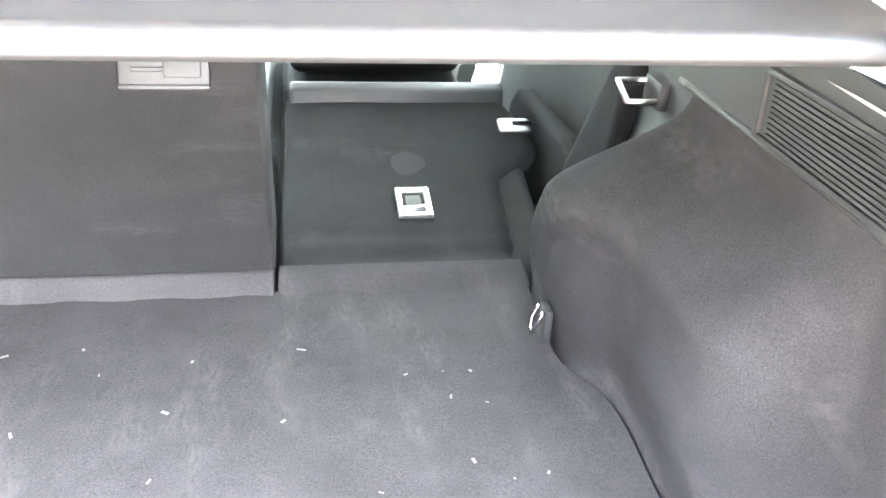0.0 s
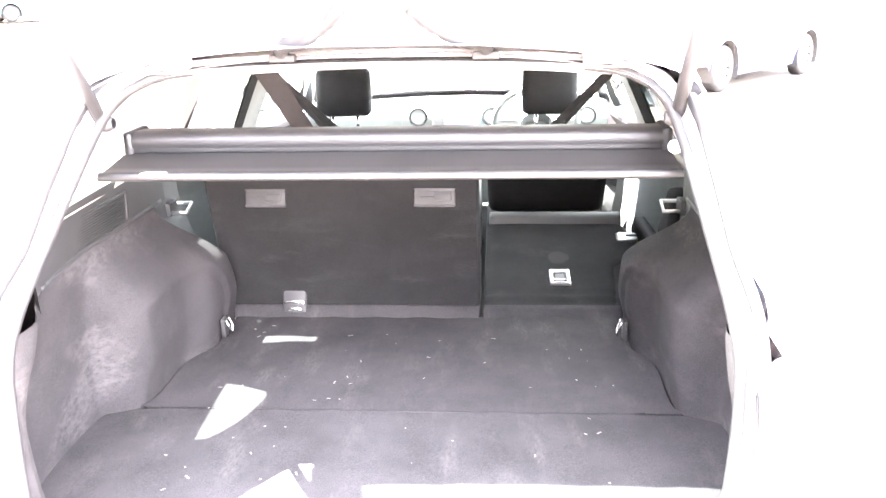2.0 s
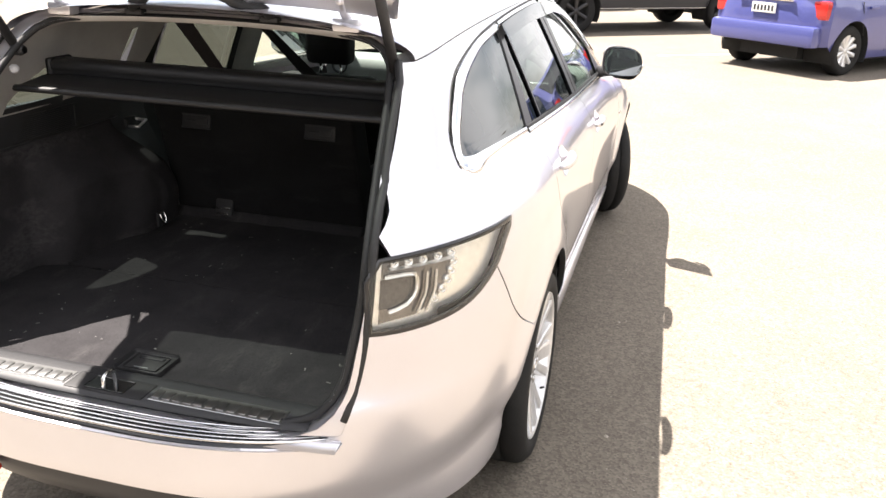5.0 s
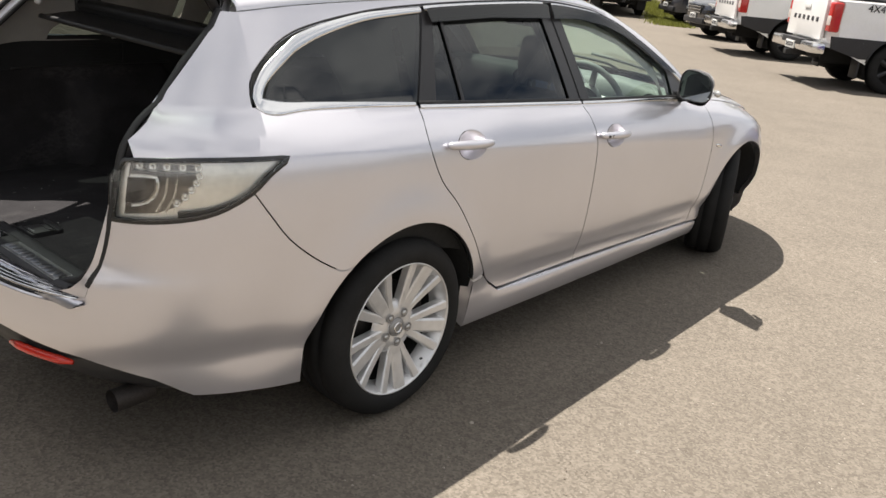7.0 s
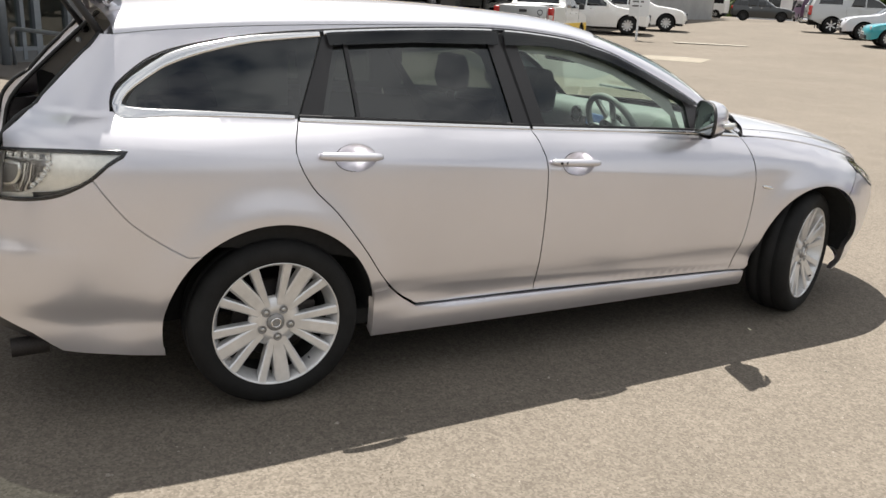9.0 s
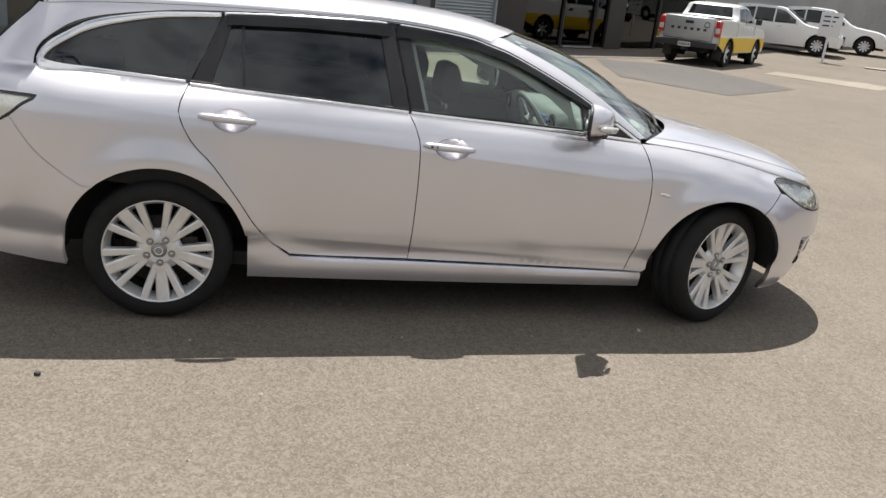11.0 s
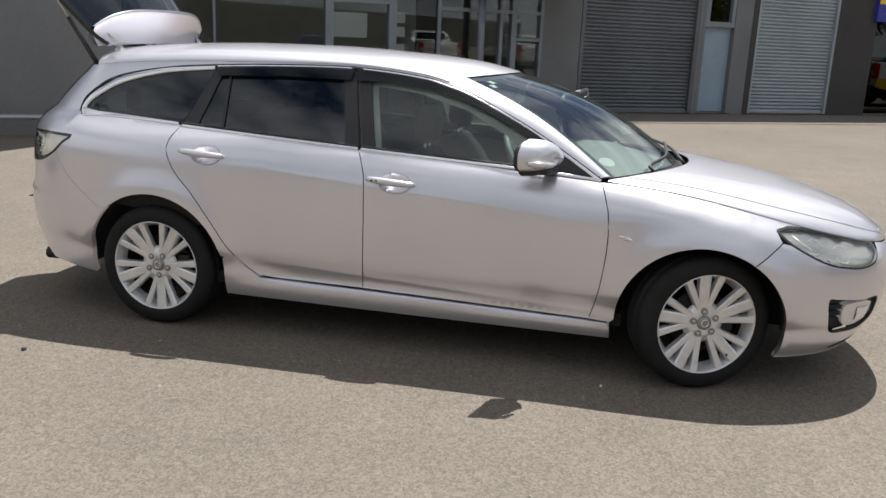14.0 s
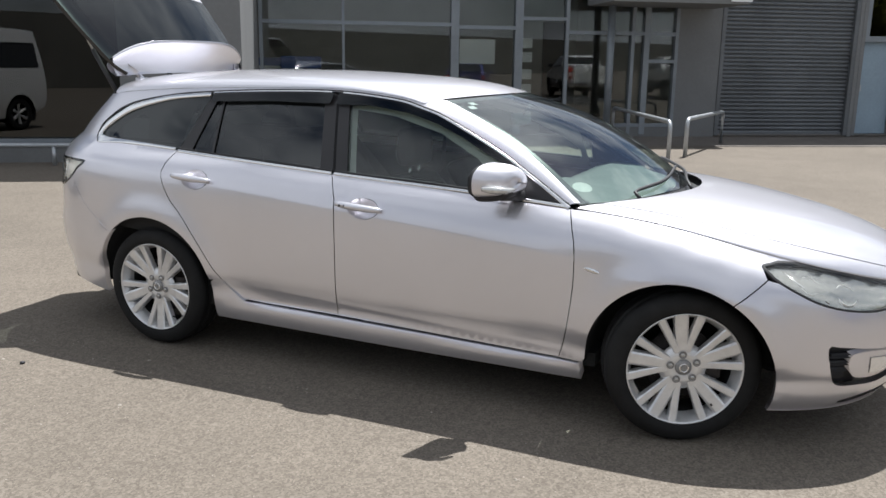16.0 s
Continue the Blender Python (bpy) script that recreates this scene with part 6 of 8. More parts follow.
part("console_panel", boxed((-0.11, 1.945, 0.66), (0.10, 2.0, 0.89), 0.01, 2), TRIM_GREY, dash, "grey centre stack", angle=40)
for sx in (-0.64, -0.18, 0.17, 0.62):
    place("air_vent", lathe([(-0.01, 0.045), (0.008, 0.045), (0.008, 0.036), (-0.006, 0.034), (-0.006, 0.0)], 20, "x"), BLACK_GLOSS if abs(sx) < 0.5 else TRIM_GREY, dash, "round air vent", matrix=Matrix.Translation((sx, 1.972, 0.885)) @ Matrix.Rotation(radians(-90), 4, "Z"))
sw = Matrix.Translation((0.375, 1.80, 0.885)) @ Matrix.Rotation(radians(-62), 4, "X")
sw_ob = place("steering_wheel", tube([(0.186 * math.cos(a), 0.186 * math.sin(a), 0) for a in np.linspace(0, 2 * math.pi, 40, endpoint=False)], 0.0155, 10, closed=True), DASH, wagon, "dark rim with silver spokes", matrix=sw)
place("boss", lathe([(-0.03, 0.075), (0.0, 0.078), (0.016, 0.06), (0.02, 0.0)], 24, "z"), DASH, sw_ob)
for a in (0, 180, 250, 290):
    c, s_ = math.cos(radians(a)), math.sin(radians(a))
    part("spoke", boxed((0.06, -0.016, -0.008), (0.182, 0.016, 0.008), 0.006, 2, Matrix.Rotation(radians(a), 4, "Z")), STEEL, sw_ob, "silver spoke", angle=40)
place("column", tube([(0.375, 1.82, 0.875), (0.375, 2.05, 0.78)], 0.045, 14), DASH, wagon)
im = part("interior_mirror", boxed((-0.125, -0.012, -0.033), (0.125, 0.014, 0.033), 0.012, 3), DASH, wagon, "interior rear-view mirror", angle=40, matrix=Matrix.Translation((0.0, 1.71, 1.215)))
part("glass", boxed((-0.118, -0.0135, -0.027), (0.118, -0.0115, 0.027)), MIRROR, im)
place("stem", tube([(0, 0.01, 0.02), (0, 0.05, 0.075)], 0.008, 8), DASH, im)


# ---- ground ----
def ground_material(name, base, pale, dark, scale=1.0):
    """Worn chip seal: stones of several tones, tyre-polished streaks, stains."""
    m = bpy.data.materials.new(name)
    m.use_nodes = True
    n, l = m.node_tree.nodes, m.node_tree.links
    b = n["Principled BSDF"]
    b.inputs["Roughness"].default_value, b.inputs["Specular IOR Level"].default_value = 0.92, 0.25
    pos = n.new("ShaderNodeNewGeometry")
    vor = n.new("ShaderNodeTexVoronoi")
    vor.inputs["Scale"].default_value = 125 * scale
    l.new(pos.outputs["Position"], vor.inputs["Vector"])
    ramp = n.new("ShaderNodeValToRGB")
    e = ramp.color_ramp.elements
    e[0].position, e[0].color = 0.0, (*dark, 1)
    e[1].position, e[1].color = 1.0, (*pale, 1)
    mid = e.new(0.5)
    mid.color = (*base, 1)
    sep = n.new("ShaderNodeSeparateColor")
    l.new(vor.outputs["Color"], sep.inputs["Color"])
    l.new(sep.outputs["Red"], ramp.inputs["Fac"])
    mult = ramp.outputs["Color"]
    for s, lo, hi, det in ((0.35, 0.91, 1.08, 4), (2.3, 0.93, 1.06, 6), (26, 0.89, 1.10, 5)):
        t = n.new("ShaderNodeTexNoise")
        t.inputs["Scale"].default_value, t.inputs["Detail"].default_value = s, det
        l.new(pos.outputs["Position"], t.inputs["Vector"])
        r = n.new("ShaderNodeMapRange")
        r.inputs["From Min"].default_value, r.inputs["From Max"].default_value = 0.3, 0.7
        r.inputs["To Min"].default_value, r.inputs["To Max"].default_value = lo, hi
        l.new(t.outputs["Fac"], r.inputs["Value"])
        mx = n.new("ShaderNodeMix")
        mx.data_type, mx.blend_type = "RGBA", "MULTIPLY"
        mx.inputs["Factor"].default_value = 1.0
        l.new(mult, mx.inputs["A"])
        l.new(r.outputs["Result"], mx.inputs["B"])
        mult = mx.outputs["Result"]
    l.new(mult, b.inputs["Base Color"])
    bp = n.new("ShaderNodeBump")
    bp.inputs["Strength"].default_value, bp.inputs["Distance"].default_value = 0.4, 0.003
    l.new(vor.outputs["Distance"], bp.inputs["Height"])
    l.new(bp.outputs["Normal"], b.inputs["Normal"])
    return m


SEAL_TAN = ground_material("worn_tan_chip_seal", (0.160, 0.138, 0.112), (0.200, 0.175, 0.144), (0.120, 0.103, 0.083))
SEAL_GREY = ground_material("grey_asphalt_patch", (0.105, 0.098, 0.090), (0.15, 0.14, 0.128), (0.07, 0.065, 0.06))
SLAB_M = ground_material("pale_concrete_slab", (0.25, 0.225, 0.18), (0.30, 0.27, 0.22), (0.20, 0.18, 0.145), 0.5)
APRON_M = ground_material("shade_toned_apron", (0.15, 0.135, 0.12), (0.20, 0.18, 0.16), (0.10, 0.09, 0.08), 0.6)
LINE_M = material("worn_white_road_paint", (0.40, 0.375, 0.32), 0.8, grain=30, amount=0.2, blotch=3, blotch_amount=0.2)
LINE_Y = material("worn_yellow_road_paint", (0.50, 0.43, 0.26), 0.8, grain=30, amount=0.2, blotch=3, blotch_amount=0.2)
GRASS_M = material("grass_green", (0.13, 0.16, 0.03), 0.9, grain=40, amount=0.4, blotch=2, blotch_amount=0.3)


def ground_z(x, y):
    """The yard is level round the wagon and rises gently far off."""
    r = math.hypot(x - 1, y - 1)
    k = min(1.0, max(0.0, (r - 24) / 16))
    return 0.5 * k * k * (3 - 2 * k) + 0.02 * min(15.0, max(0.0, r - 40))


verts, faces = [], []
RADII = [0, 6, 12, 18, 24, 26, 28, 30, 32, 34, 36, 38, 40, 46, 50, 55, 60, 90, 150, 300, 700, 1800]
for r in RADII:
    for k in range(48):
        a = 2 * math.pi * k / 48
        x, y = 1 + r * math.cos(a), 1 + r * math.sin(a)
        verts.append((x, y, ground_z(x, y)))
for i in range(len(RADII) - 1):
    for k in range(48):
        faces.append((i * 48 + k, (i + 1) * 48 + k, (i + 1) * 48 + (k + 1) % 48, i * 48 + (k + 1) % 48))
tagged(place("ground", mesh_of(verts, faces), SEAL_TAN), "sunlit tan chip-sealed car yard", "ground", kind="structure")


def flat(name, pts, z, mat, label, category="road marking", kind="structure"):
    me = mesh_of([(x, y, z) for x, y in pts], [tuple(range(len(pts)))], False)
    return tagged(place(name, me, mat), label, category, kind=kind)


# ---- building along the yard ----
D, N = Vector((-0.5501, 0.8351, 0)), Vector((0.8351, 0.5501, 0))


def wall_frame(off=-11.6):
    """x along the wall, y out of it, z up."""
    m = Matrix.Identity(4)
    o = N * off
    for i in range(3):
        m[i][0], m[i][1], m[i][2], m[i][3] = D[i], N[i], (0, 0, 1)[i], o[i]
    return m


WF = wall_frame()
GREY_WALL = material("grey_painted_render", (0.17, 0.175, 0.178), 0.85, grain=18, amount=0.06, blotch=0.7, blotch_amount=0.12, bump=0.1)
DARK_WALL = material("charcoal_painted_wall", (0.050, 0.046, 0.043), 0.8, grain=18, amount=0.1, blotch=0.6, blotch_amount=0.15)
FRAME_BLUE = material("blue_grey_aluminium", (0.21, 0.235, 0.26), 0.45, 0.2, grain=30, amount=0.08, blotch=1.2)
SHOP_GLASS = glass("shop_glass", (0.84, 0.86, 0.84))
DARK_GLASS = glass("dark_shop_glass", (0.16, 0.15, 0.14))
ROLLER_D = material("dark_roller_steel", (0.135, 0.145, 0.155), 0.5, 0.3, grain=25, amount=0.1, blotch=0.8, blotch_amount=0.18)
ROLLER_L = material("pale_roller_steel", (0.34, 0.375, 0.395), 0.5, 0.3, grain=25, amount=0.1, blotch=0.8, blotch_amount=0.15)
DOOR_BLUE = material("faded_blue_door", (0.26, 0.34, 0.41), 0.6, grain=25, amount=0.06, blotch=1.0, blotch_amount=0.12)
PIPE = material("galvanised_pipe", (0.42, 0.44, 0.46), 0.4, 0.6, grain=40, amount=0.1, blotch=2)
SIGN_BLUE = material("sign_blue", (0.035, 0.04, 0.30), 0.5, grain=30, amount=0.06)
SIGN_YELLOW = material("sign_yellow", (0.75, 0.52, 0.03), 0.5, grain=30, amount=0.06)
SIGN_WHITE = material("sign_white", (0.70, 0.72, 0.74), 0.5, grain=30, amount=0.05)
FLOOR_IN = material("showroom_floor", (0.16, 0.15, 0.14), 0.4, grain=3, amount=0.1, blotch=0.6)
ROOM = material("showroom_wall", (0.30, 0.29, 0.27), 0.9, grain=3, amount=0.1, blotch=0.5)


def wbox(x0, x1, y0, y1, z0, z1, bevel=0.0):
    return boxed((x0, y0, z0), (x1, y1, z1), bevel, 1)


def wthing(name, bm, mat, label, category, kind="structure", m=WF, angle=None):
    ob = part(name, bm, mat, None, "", angle=angle, matrix=m)
    return tagged(ob, label, category, kind=kind)


def wpart(name, x0, x1, y0, y1, z0, z1, mat, parent, label="", bevel=0.0):
    return part(name, wbox(x0, x1, y0, y1, z0, z1, bevel), mat, parent, label)


H = 5.6
bm = wbox(7.88, 8.82, -0.25, 0.0, 0, H)
box(bm, (11.93, -0.25, 0), (12.02, 0.02, H))
box(bm, (13.05, -0.25, 0), (13.42, 0.02, H))
box(bm, (8.82, -0.25, 4.1), (13.42, 0.0, H))
box(bm, (-0.62, -0.25, 4.4), (7.88, 0.0, H))
wthing("wall_main", bm, GREY_WALL, "tall grey rendered building wall", "wall")
bm = wbox(13.42, 13.58, -0.25, 0.03, 0, H)
box(bm, (13.58, -0.25, 3.6), (16.05, 0.0, H))
box(bm, (16.05, -0.25, 0), (17.3, 0.02, H))
box(bm, (17.3, -0.25, 2.55), (27.2, 0.0, H))
box(bm, (27.2, -0.25, 0), (27.9, 0.0, H))
box(bm, (21.6, -0.25, 0), (22.6, 0.0, 2.55))
wthing("wall_dark", bm, DARK_WALL, "charcoal painted shop wall", "wall")
wthing("wall_end", wbox(27.9, 60, -0.4, -0.1, 0, 5.5), material("pale_grey_block", (0.36, 0.36, 0.36), 0.85, grain=6, amount=0.06, blotch=0.5), "pale grey block wall further along", "wall")
bm = wbox(-30, 60, -9.0, -8.8, 0, H)
box(bm, (-30, -9.0, H), (60, 0.0, H + 0.2))
box(bm, (-30.2, -9.0, 0), (-30, 3.4, H))
box(bm, (60, -9.0, 0), (60.2, -0.1, H))
wthing("wall_back", bm, ROOM, "inner wall and roof of the showroom", "wall")
wthing("showroom_ceiling", wbox(-30, 27.9, -8.8, -0.26, 4.4, 4.5), ROOM, "plain showroom ceiling", "ceiling")
wthing("showroom_floor", wbox(-30, 27.9, -8.8, -0.02, 0.02, 0.05), FLOOR_IN, "dark showroom floor", "floor")
for x in (8.5, 17.0):
    wthing("wall_partition", wbox(x, x + 0.15, -8.8, -0.25, 0.05, 4.4), ROOM, "inner partition wall", "wall")


def roller(x0, x1, top, mat, label):
    d = new("roller_door")
    d.matrix_basis = WF
    tagged(d, label, "roller door")
    n = int(top / 0.083)
    for k in range(n):
        z = 0.05 + k * top / n
        h = top / n
        rows = [[(x, yy, z + zz * h) for yy, zz in ((-0.10, 0.0), (-0.075, 0.12), (-0.062, 0.40), (-0.066, 0.62), (-0.085, 0.80), (-0.10, 0.86), (-0.10, 1.0))] for x in (x0, x1)]
        place("slat", loft(rows[::-1]), mat, d)
    for a, b in ((x0 - 0.07, x0 + 0.02), (x1 - 0.02, x1 + 0.07)):
        part("guide_rail", wbox(a, b, -0.13, 0.01, 0.03, top), mat, d, "steel guide rail")
    part("bottom_rail", wbox(x0, x1, -0.11, -0.05, 0.025, 0.09), mat, d, "bottom rail")
    part("backing", wbox(x0, x1, -0.14, -0.12, 0.03, top), UNDER, d)
    return d


roller(8.90, 11.86, 4.1, ROLLER_D, "closed dark grey steel roller shutter")
roller(13.64, 16.0, 3.6, ROLLER_L, "closed pale blue-grey steel roller shutter")
dr = wthing("side_door", wbox(12.10, 12.92, -0.16, -0.10, 0.06, 2.02, 0.004), DOOR_BLUE, "faded blue flush side door with a window above", "door", kind="")
wpart("door_frame", 12.02, 12.10, -0.20, 0.03, 0.03, 4.1, GREY_WALL, dr, "grey frame")
wpart("door_frame", 12.92, 13.05, -0.20, 0.03, 0.03, 4.1, GREY_WALL, dr, "grey frame")
wpart("door_frame", 12.10, 12.92, -0.20, 0.02, 2.02, 2.14, FRAME_BLUE, dr, "transom rail")
wpart("fanlight_frame", 12.10, 12.20, -0.15, 0.01, 2.14, 3.6, FRAME_BLUE, dr)
wpart("fanlight_frame", 12.82, 12.92, -0.15, 0.01, 2.14, 3.6, FRAME_BLUE, dr)
wpart("fanlight_pane", 12.2, 12.82, -0.10, -0.095, 2.14, 3.6, DARK_GLASS, dr, "dark fanlight pane")
wpart("door_lock", 12.16, 12.20, -0.10, -0.06, 0.98, 1.10, PIPE, dr, "small lock plate")
wpart("fanlight_back", 12.1, 12.92, -0.24, -0.23, 2.1, 4.1, ROOM, dr)

# glazed front
gf = new("shop_front")
gf.matrix_basis = WF
tagged(gf, "tall shop glazing in blue-grey aluminium frames", "window", kind="structure")
posts = ((-0.57, 0.07), (1.0, 0.05), (3.2, 0.16), (4.5, 0.16), (5.5, 0.07), (6.9, 0.07), (7.2, 0.12), (7.85, 0.07))
for x, w in posts:
    wpart("mullion", x - w / 2, x + w / 2, -0.14, 0.02, 0.05, 4.4, FRAME_BLUE, gf, "blue-grey mullion")
for a, b, z in ((-0.60, 3.2, 2.20), (3.2, 4.5, 2.16), (5.5, 7.85, 2.10), (-0.60, 7.85, 4.36), (5.5, 7.85, 0.24), (4.5, 5.5, 2.35), (7.2, 7.85, 1.55)):
    wpart("transom", a, b, -0.12, 0.015, z - 0.035, z + 0.035, FRAME_BLUE, gf, "blue-grey transom")
wpart("stall_riser", -0.60, 4.5, -0.16, 0.0, 0.0, 0.05, GREY_WALL, gf, "low grey wall under the glass")
wpart("stall_riser", 5.5, 7.85, -0.16, 0.0, 0.0, 0.22, GREY_WALL, gf, "low grey wall under the glass")
cuts = [-0.60, 1.0, 3.2, 4.5, 5.5, 6.9, 7.85]
for a, b in zip(cuts, cuts[1:]):
    pane = wpart("pane", a + 0.03, b - 0.03, -0.075, -0.068, 0.05 if a < 5 else 0.25, 4.36, SHOP_GLASS, gf, "clear shop pane")
    pane.visible_shadow = False
# porch: canopy and round posts
cp = new("entry_canopy")
cp.matrix_basis = WF
tagged(cp, "flat grey canopy over the entrance on round posts", "canopy")
wpart("fascia", 5.9, 8.6, 0.0, 1.5, 2.62, 3.1, GREY_WALL, cp, "grey fascia")
wpart("soffit_edge", 8.2, 8.62, 1.48, 1.53, 2.66, 3.06, SIGN_WHITE, cp, "white sign end")
for x in (6.3,):
    place("post", tube([(x, 0.35, 0.0), (x, 0.35, 2.7)], 0.075, 16), FRAME_BLUE, cp, "blue-grey round post")
# things behind the glass
rng = random.Random(11)
def carton(name, x0, x1, y0, y1, z0, z1, mat, label, bars=0):
    ob = wthing(name, wbox(x0, x1, y0, y1, z0, z1, 0.01), mat, label, "box", kind="")
    for k in range(bars):
        x = x0 + (x1 - x0) * (0.12 + 0.2 * k)
        wpart("print_bar", x, x + (x1 - x0) * 0.10, y1 + 0.001, y1 + 0.004, z0 + (z1 - z0) * 0.4, z0 + (z1 - z0) * 0.62, INK, ob)
    return ob


BOX_BLUE = material("blue_carton", (0.045, 0.075, 0.22), 0.6, grain=20, amount=0.1, blotch=3)
for z0, z1, x0, x1, mt, lb in ((0.06, 0.19, -0.12, 0.85, BOX_BLUE, "blue carton in the shop window"), (0.195, 0.33, -0.07, 0.72, SIGN_WHITE, "slim white carton among blue ones"), (0.36, 0.49, -0.07, 0.72, SIGN_WHITE, "slim white carton among blue ones"), (0.52, 0.65, -0.07, 0.72, SIGN_WHITE, "slim white carton among blue ones"),
                           (0.655, 0.85, -0.12, 0.87, BOX_BLUE, "wide blue carton in the shop window"), (0.855, 1.0, -0.22, 0.57, BOX_BLUE, "blue carton in the shop window"), (1.0, 1.31, -0.22, 0.56, SIGN_WHITE, "white carton with dark print, on blue cartons"), (1.315, 1.55, -0.22, 0.57, BOX_BLUE, "blue carton in the shop window")):
    carton("carton", x0, x1, -0.75, -0.25, z0, z1, mt, lb, 3 if z1 - z0 > 0.3 and mt is SIGN_WHITE else 0)
for z0, z1 in ((0.33, 0.36), (0.49, 0.52)):
    carton("carton", -0.10, 0.80, -0.75, -0.27, z0, z1, BOX_BLUE, "thin blue carton between white ones")
carton("carton", -1.0, -0.3, -2.4, -2.0, 1.15, 1.35, SIGN_WHITE, "white carton with dark print", 2)
carton("carton", -0.9, -0.1, -2.6, -2.1, 1.35, 1.52, BOX_BLUE, "blue carton on a shelf")
wthing("shop_counter", wbox(1.9, 3.0, -3.2, -2.6, 0.05, 1.1, 0.01), ROOM, "pale plain shop counter inside", "counter", kind="")
wthing("notice_board", wbox(3.45, 4.2, -0.9, -0.86, 1.45, 1.95), SIGN_WHITE, "white notice board behind the glass", "notice", kind="")
for z in (0.55, 0.85, 1.15, 1.5, 1.78):
    wthing("leaflet_rack", wbox(4.55, 4.9, -0.5, -0.44, z, z + 0.2), SIGN_WHITE, "white leaflet rack by the entrance", "rack", kind="")
wthing("entrance_door", wbox(5.02, 5.48, -0.10, -0.05, 0.06, 2.3), DARK_GLASS, "dark glass entrance door standing ajar", "door", kind="")

# left-hand bay standing forward
LF = wall_frame(-7.5)
bm = wbox(-2.33, -0.62, -0.25, 0.0, 0, H)
box(bm, (-0.87, -4.0, 0), (-0.62, -0.25, H))
box(bm, (-14, -0.25, 3.3), (-2.33, 0.0, H))
box(bm, (-14, -0.25, 0), (-2.33, 0.0, 0.34))
box(bm, (-14.2, -4.0, 0), (-14, 0.0, H))
box(bm, (-14.2, -4.0, H), (-0.62, 0.0, H + 0.2))
wthing("wall_bay", bm, GREY_WALL, "grey rendered bay of the building", "wall", m=LF)
bw = new("bay_window")
bw.matrix_basis = LF
tagged(bw, "wide dark bay window above a low wall", "window", kind="structure")
wpart("pane", -14, -2.33, -0.09, -0.082, 0.34, 3.3, DARK_GLASS, bw, "dark mirroring pane")
wpart("sill", -14, -2.30, -0.1, 0.05, 0.28, 0.34, FRAME_BLUE, bw, "blue-grey sill")
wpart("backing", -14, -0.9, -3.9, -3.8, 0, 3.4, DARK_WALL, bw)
for x in (-5.2, -8.0, -10.9):
    wpart("mullion", x - 0.03, x + 0.03, -0.12, -0.02, 0.34, 3.3, FRAME_BLUE, bw)
rl = place("guard_rail", tube([(-14, 0.35, 0.28), (-1.2, 0.35, 0.28)], 0.035, 12), PIPE, None, "", LF)
tagged(rl, "low galvanised pipe rail along the bay", "rail")
for x in (-13, -10.5, -8, -5.5, -3.2, -1.4):
    place("post", tube([(x, 0.35, 0.0), (x, 0.35, 0.28)], 0.03, 10), PIPE, rl)

# hoop rails by the entrance
for (x0, y0), (x1, y1), h in (((-12.9, -0.8), (-9.25, 0.95), 0.62), ((-10.1, 1.08), (-12.9, 1.33), 0.62)):
    run = Vector((x1 - x0, y1 - y0, 0)).normalized()
    a, b = Vector((x0, y0, h)), Vector((x1, y1, h))
    bend = [(0.12 * (1 - math.cos(w)), -0.12 * (1 - math.sin(w))) for w in np.linspace(0, math.pi / 2, 7)]
    pts = [Vector((x0, y0, 0))] + [a + run * u + Vector((0, 0, v)) for u, v in bend] + [b - run * u + Vector((0, 0, v)) for u, v in bend[::-1]] + [Vector((x1, y1, 0))]
    tagged(place("hoop_rail", tube(pts, 0.036, 12), PIPE), "galvanised hoop rail set in the yard", "rail", group="hoop rails")

# shop sign
sb = wthing("shop_sign", wbox(17.15, 27.2, 0.0, 0.14, 2.36, 3.4), SIGN_BLUE, "long blue shop sign with a yellow band", "sign", kind="")
wpart("yellow_band", 17.17, 27.18, 0.14, 0.146, 2.78, 3.38, SIGN_YELLOW, sb, "yellow upper band")
def lettering(text, size, x, y, z, mat, parent, m=None):
    """Raised letters; they read along -x of the wall frame's face."""
    cu = bpy.data.curves.new("letters", "FONT")
    cu.body, cu.size, cu.extrude = text, size, 0.004
    ob = bpy.data.objects.new("letters", cu)
    scene.collection.objects.link(ob)
    bpy.context.view_layer.update()
    me = bpy.data.meshes.new_from_object(ob.evaluated_get(bpy.context.evaluated_depsgraph_get()))
    bpy.data.objects.remove(ob)
    return place("lettering", me, mat, parent, "", (m or Matrix.Identity(4)) @ Matrix.Translation((x, y, z)))


face = Matrix(((1, 0, 0, 0), (0, 0, -1, 0), (0, 1, 0, 0), (0, 0, 0, 1)))
lettering("COMMERCIAL \u2022 SHEDS \u2022 GARAGES \u2022", 0.27, 0, 0, 0, SIGN_WHITE, sb, Matrix.Translation((17.42, 0.142, 2.47)) @ Matrix(((1, 0, 0, 0), (0, 0, 1, 0), (0, 1, 0, 0), (0, 0, 0, 1))))
sg_ = new("dark_shop_front")
sg_.matrix_basis = WF
tagged(sg_, "dark shop glazing below the blue sign", "window", kind="structure")
for a, b in ((17.3, 19.2), (19.25, 20.9), (20.95, 21.6), (22.6, 24.8), (24.85, 27.2)):
    wpart("pane", a, b, -0.09, -0.083, 0.10, 2.55, DARK_GLASS, sg_, "dark mirroring pane")
    wpart("frame_post", b, b + 0.05, -0.12, 0.0, 0.0, 2.55, DARK_WALL, sg_)
wpart("threshold", 19.3, 20.9, -0.1, 0.05, 0.03, 0.08, PIPE, sg_, "bright door threshold")

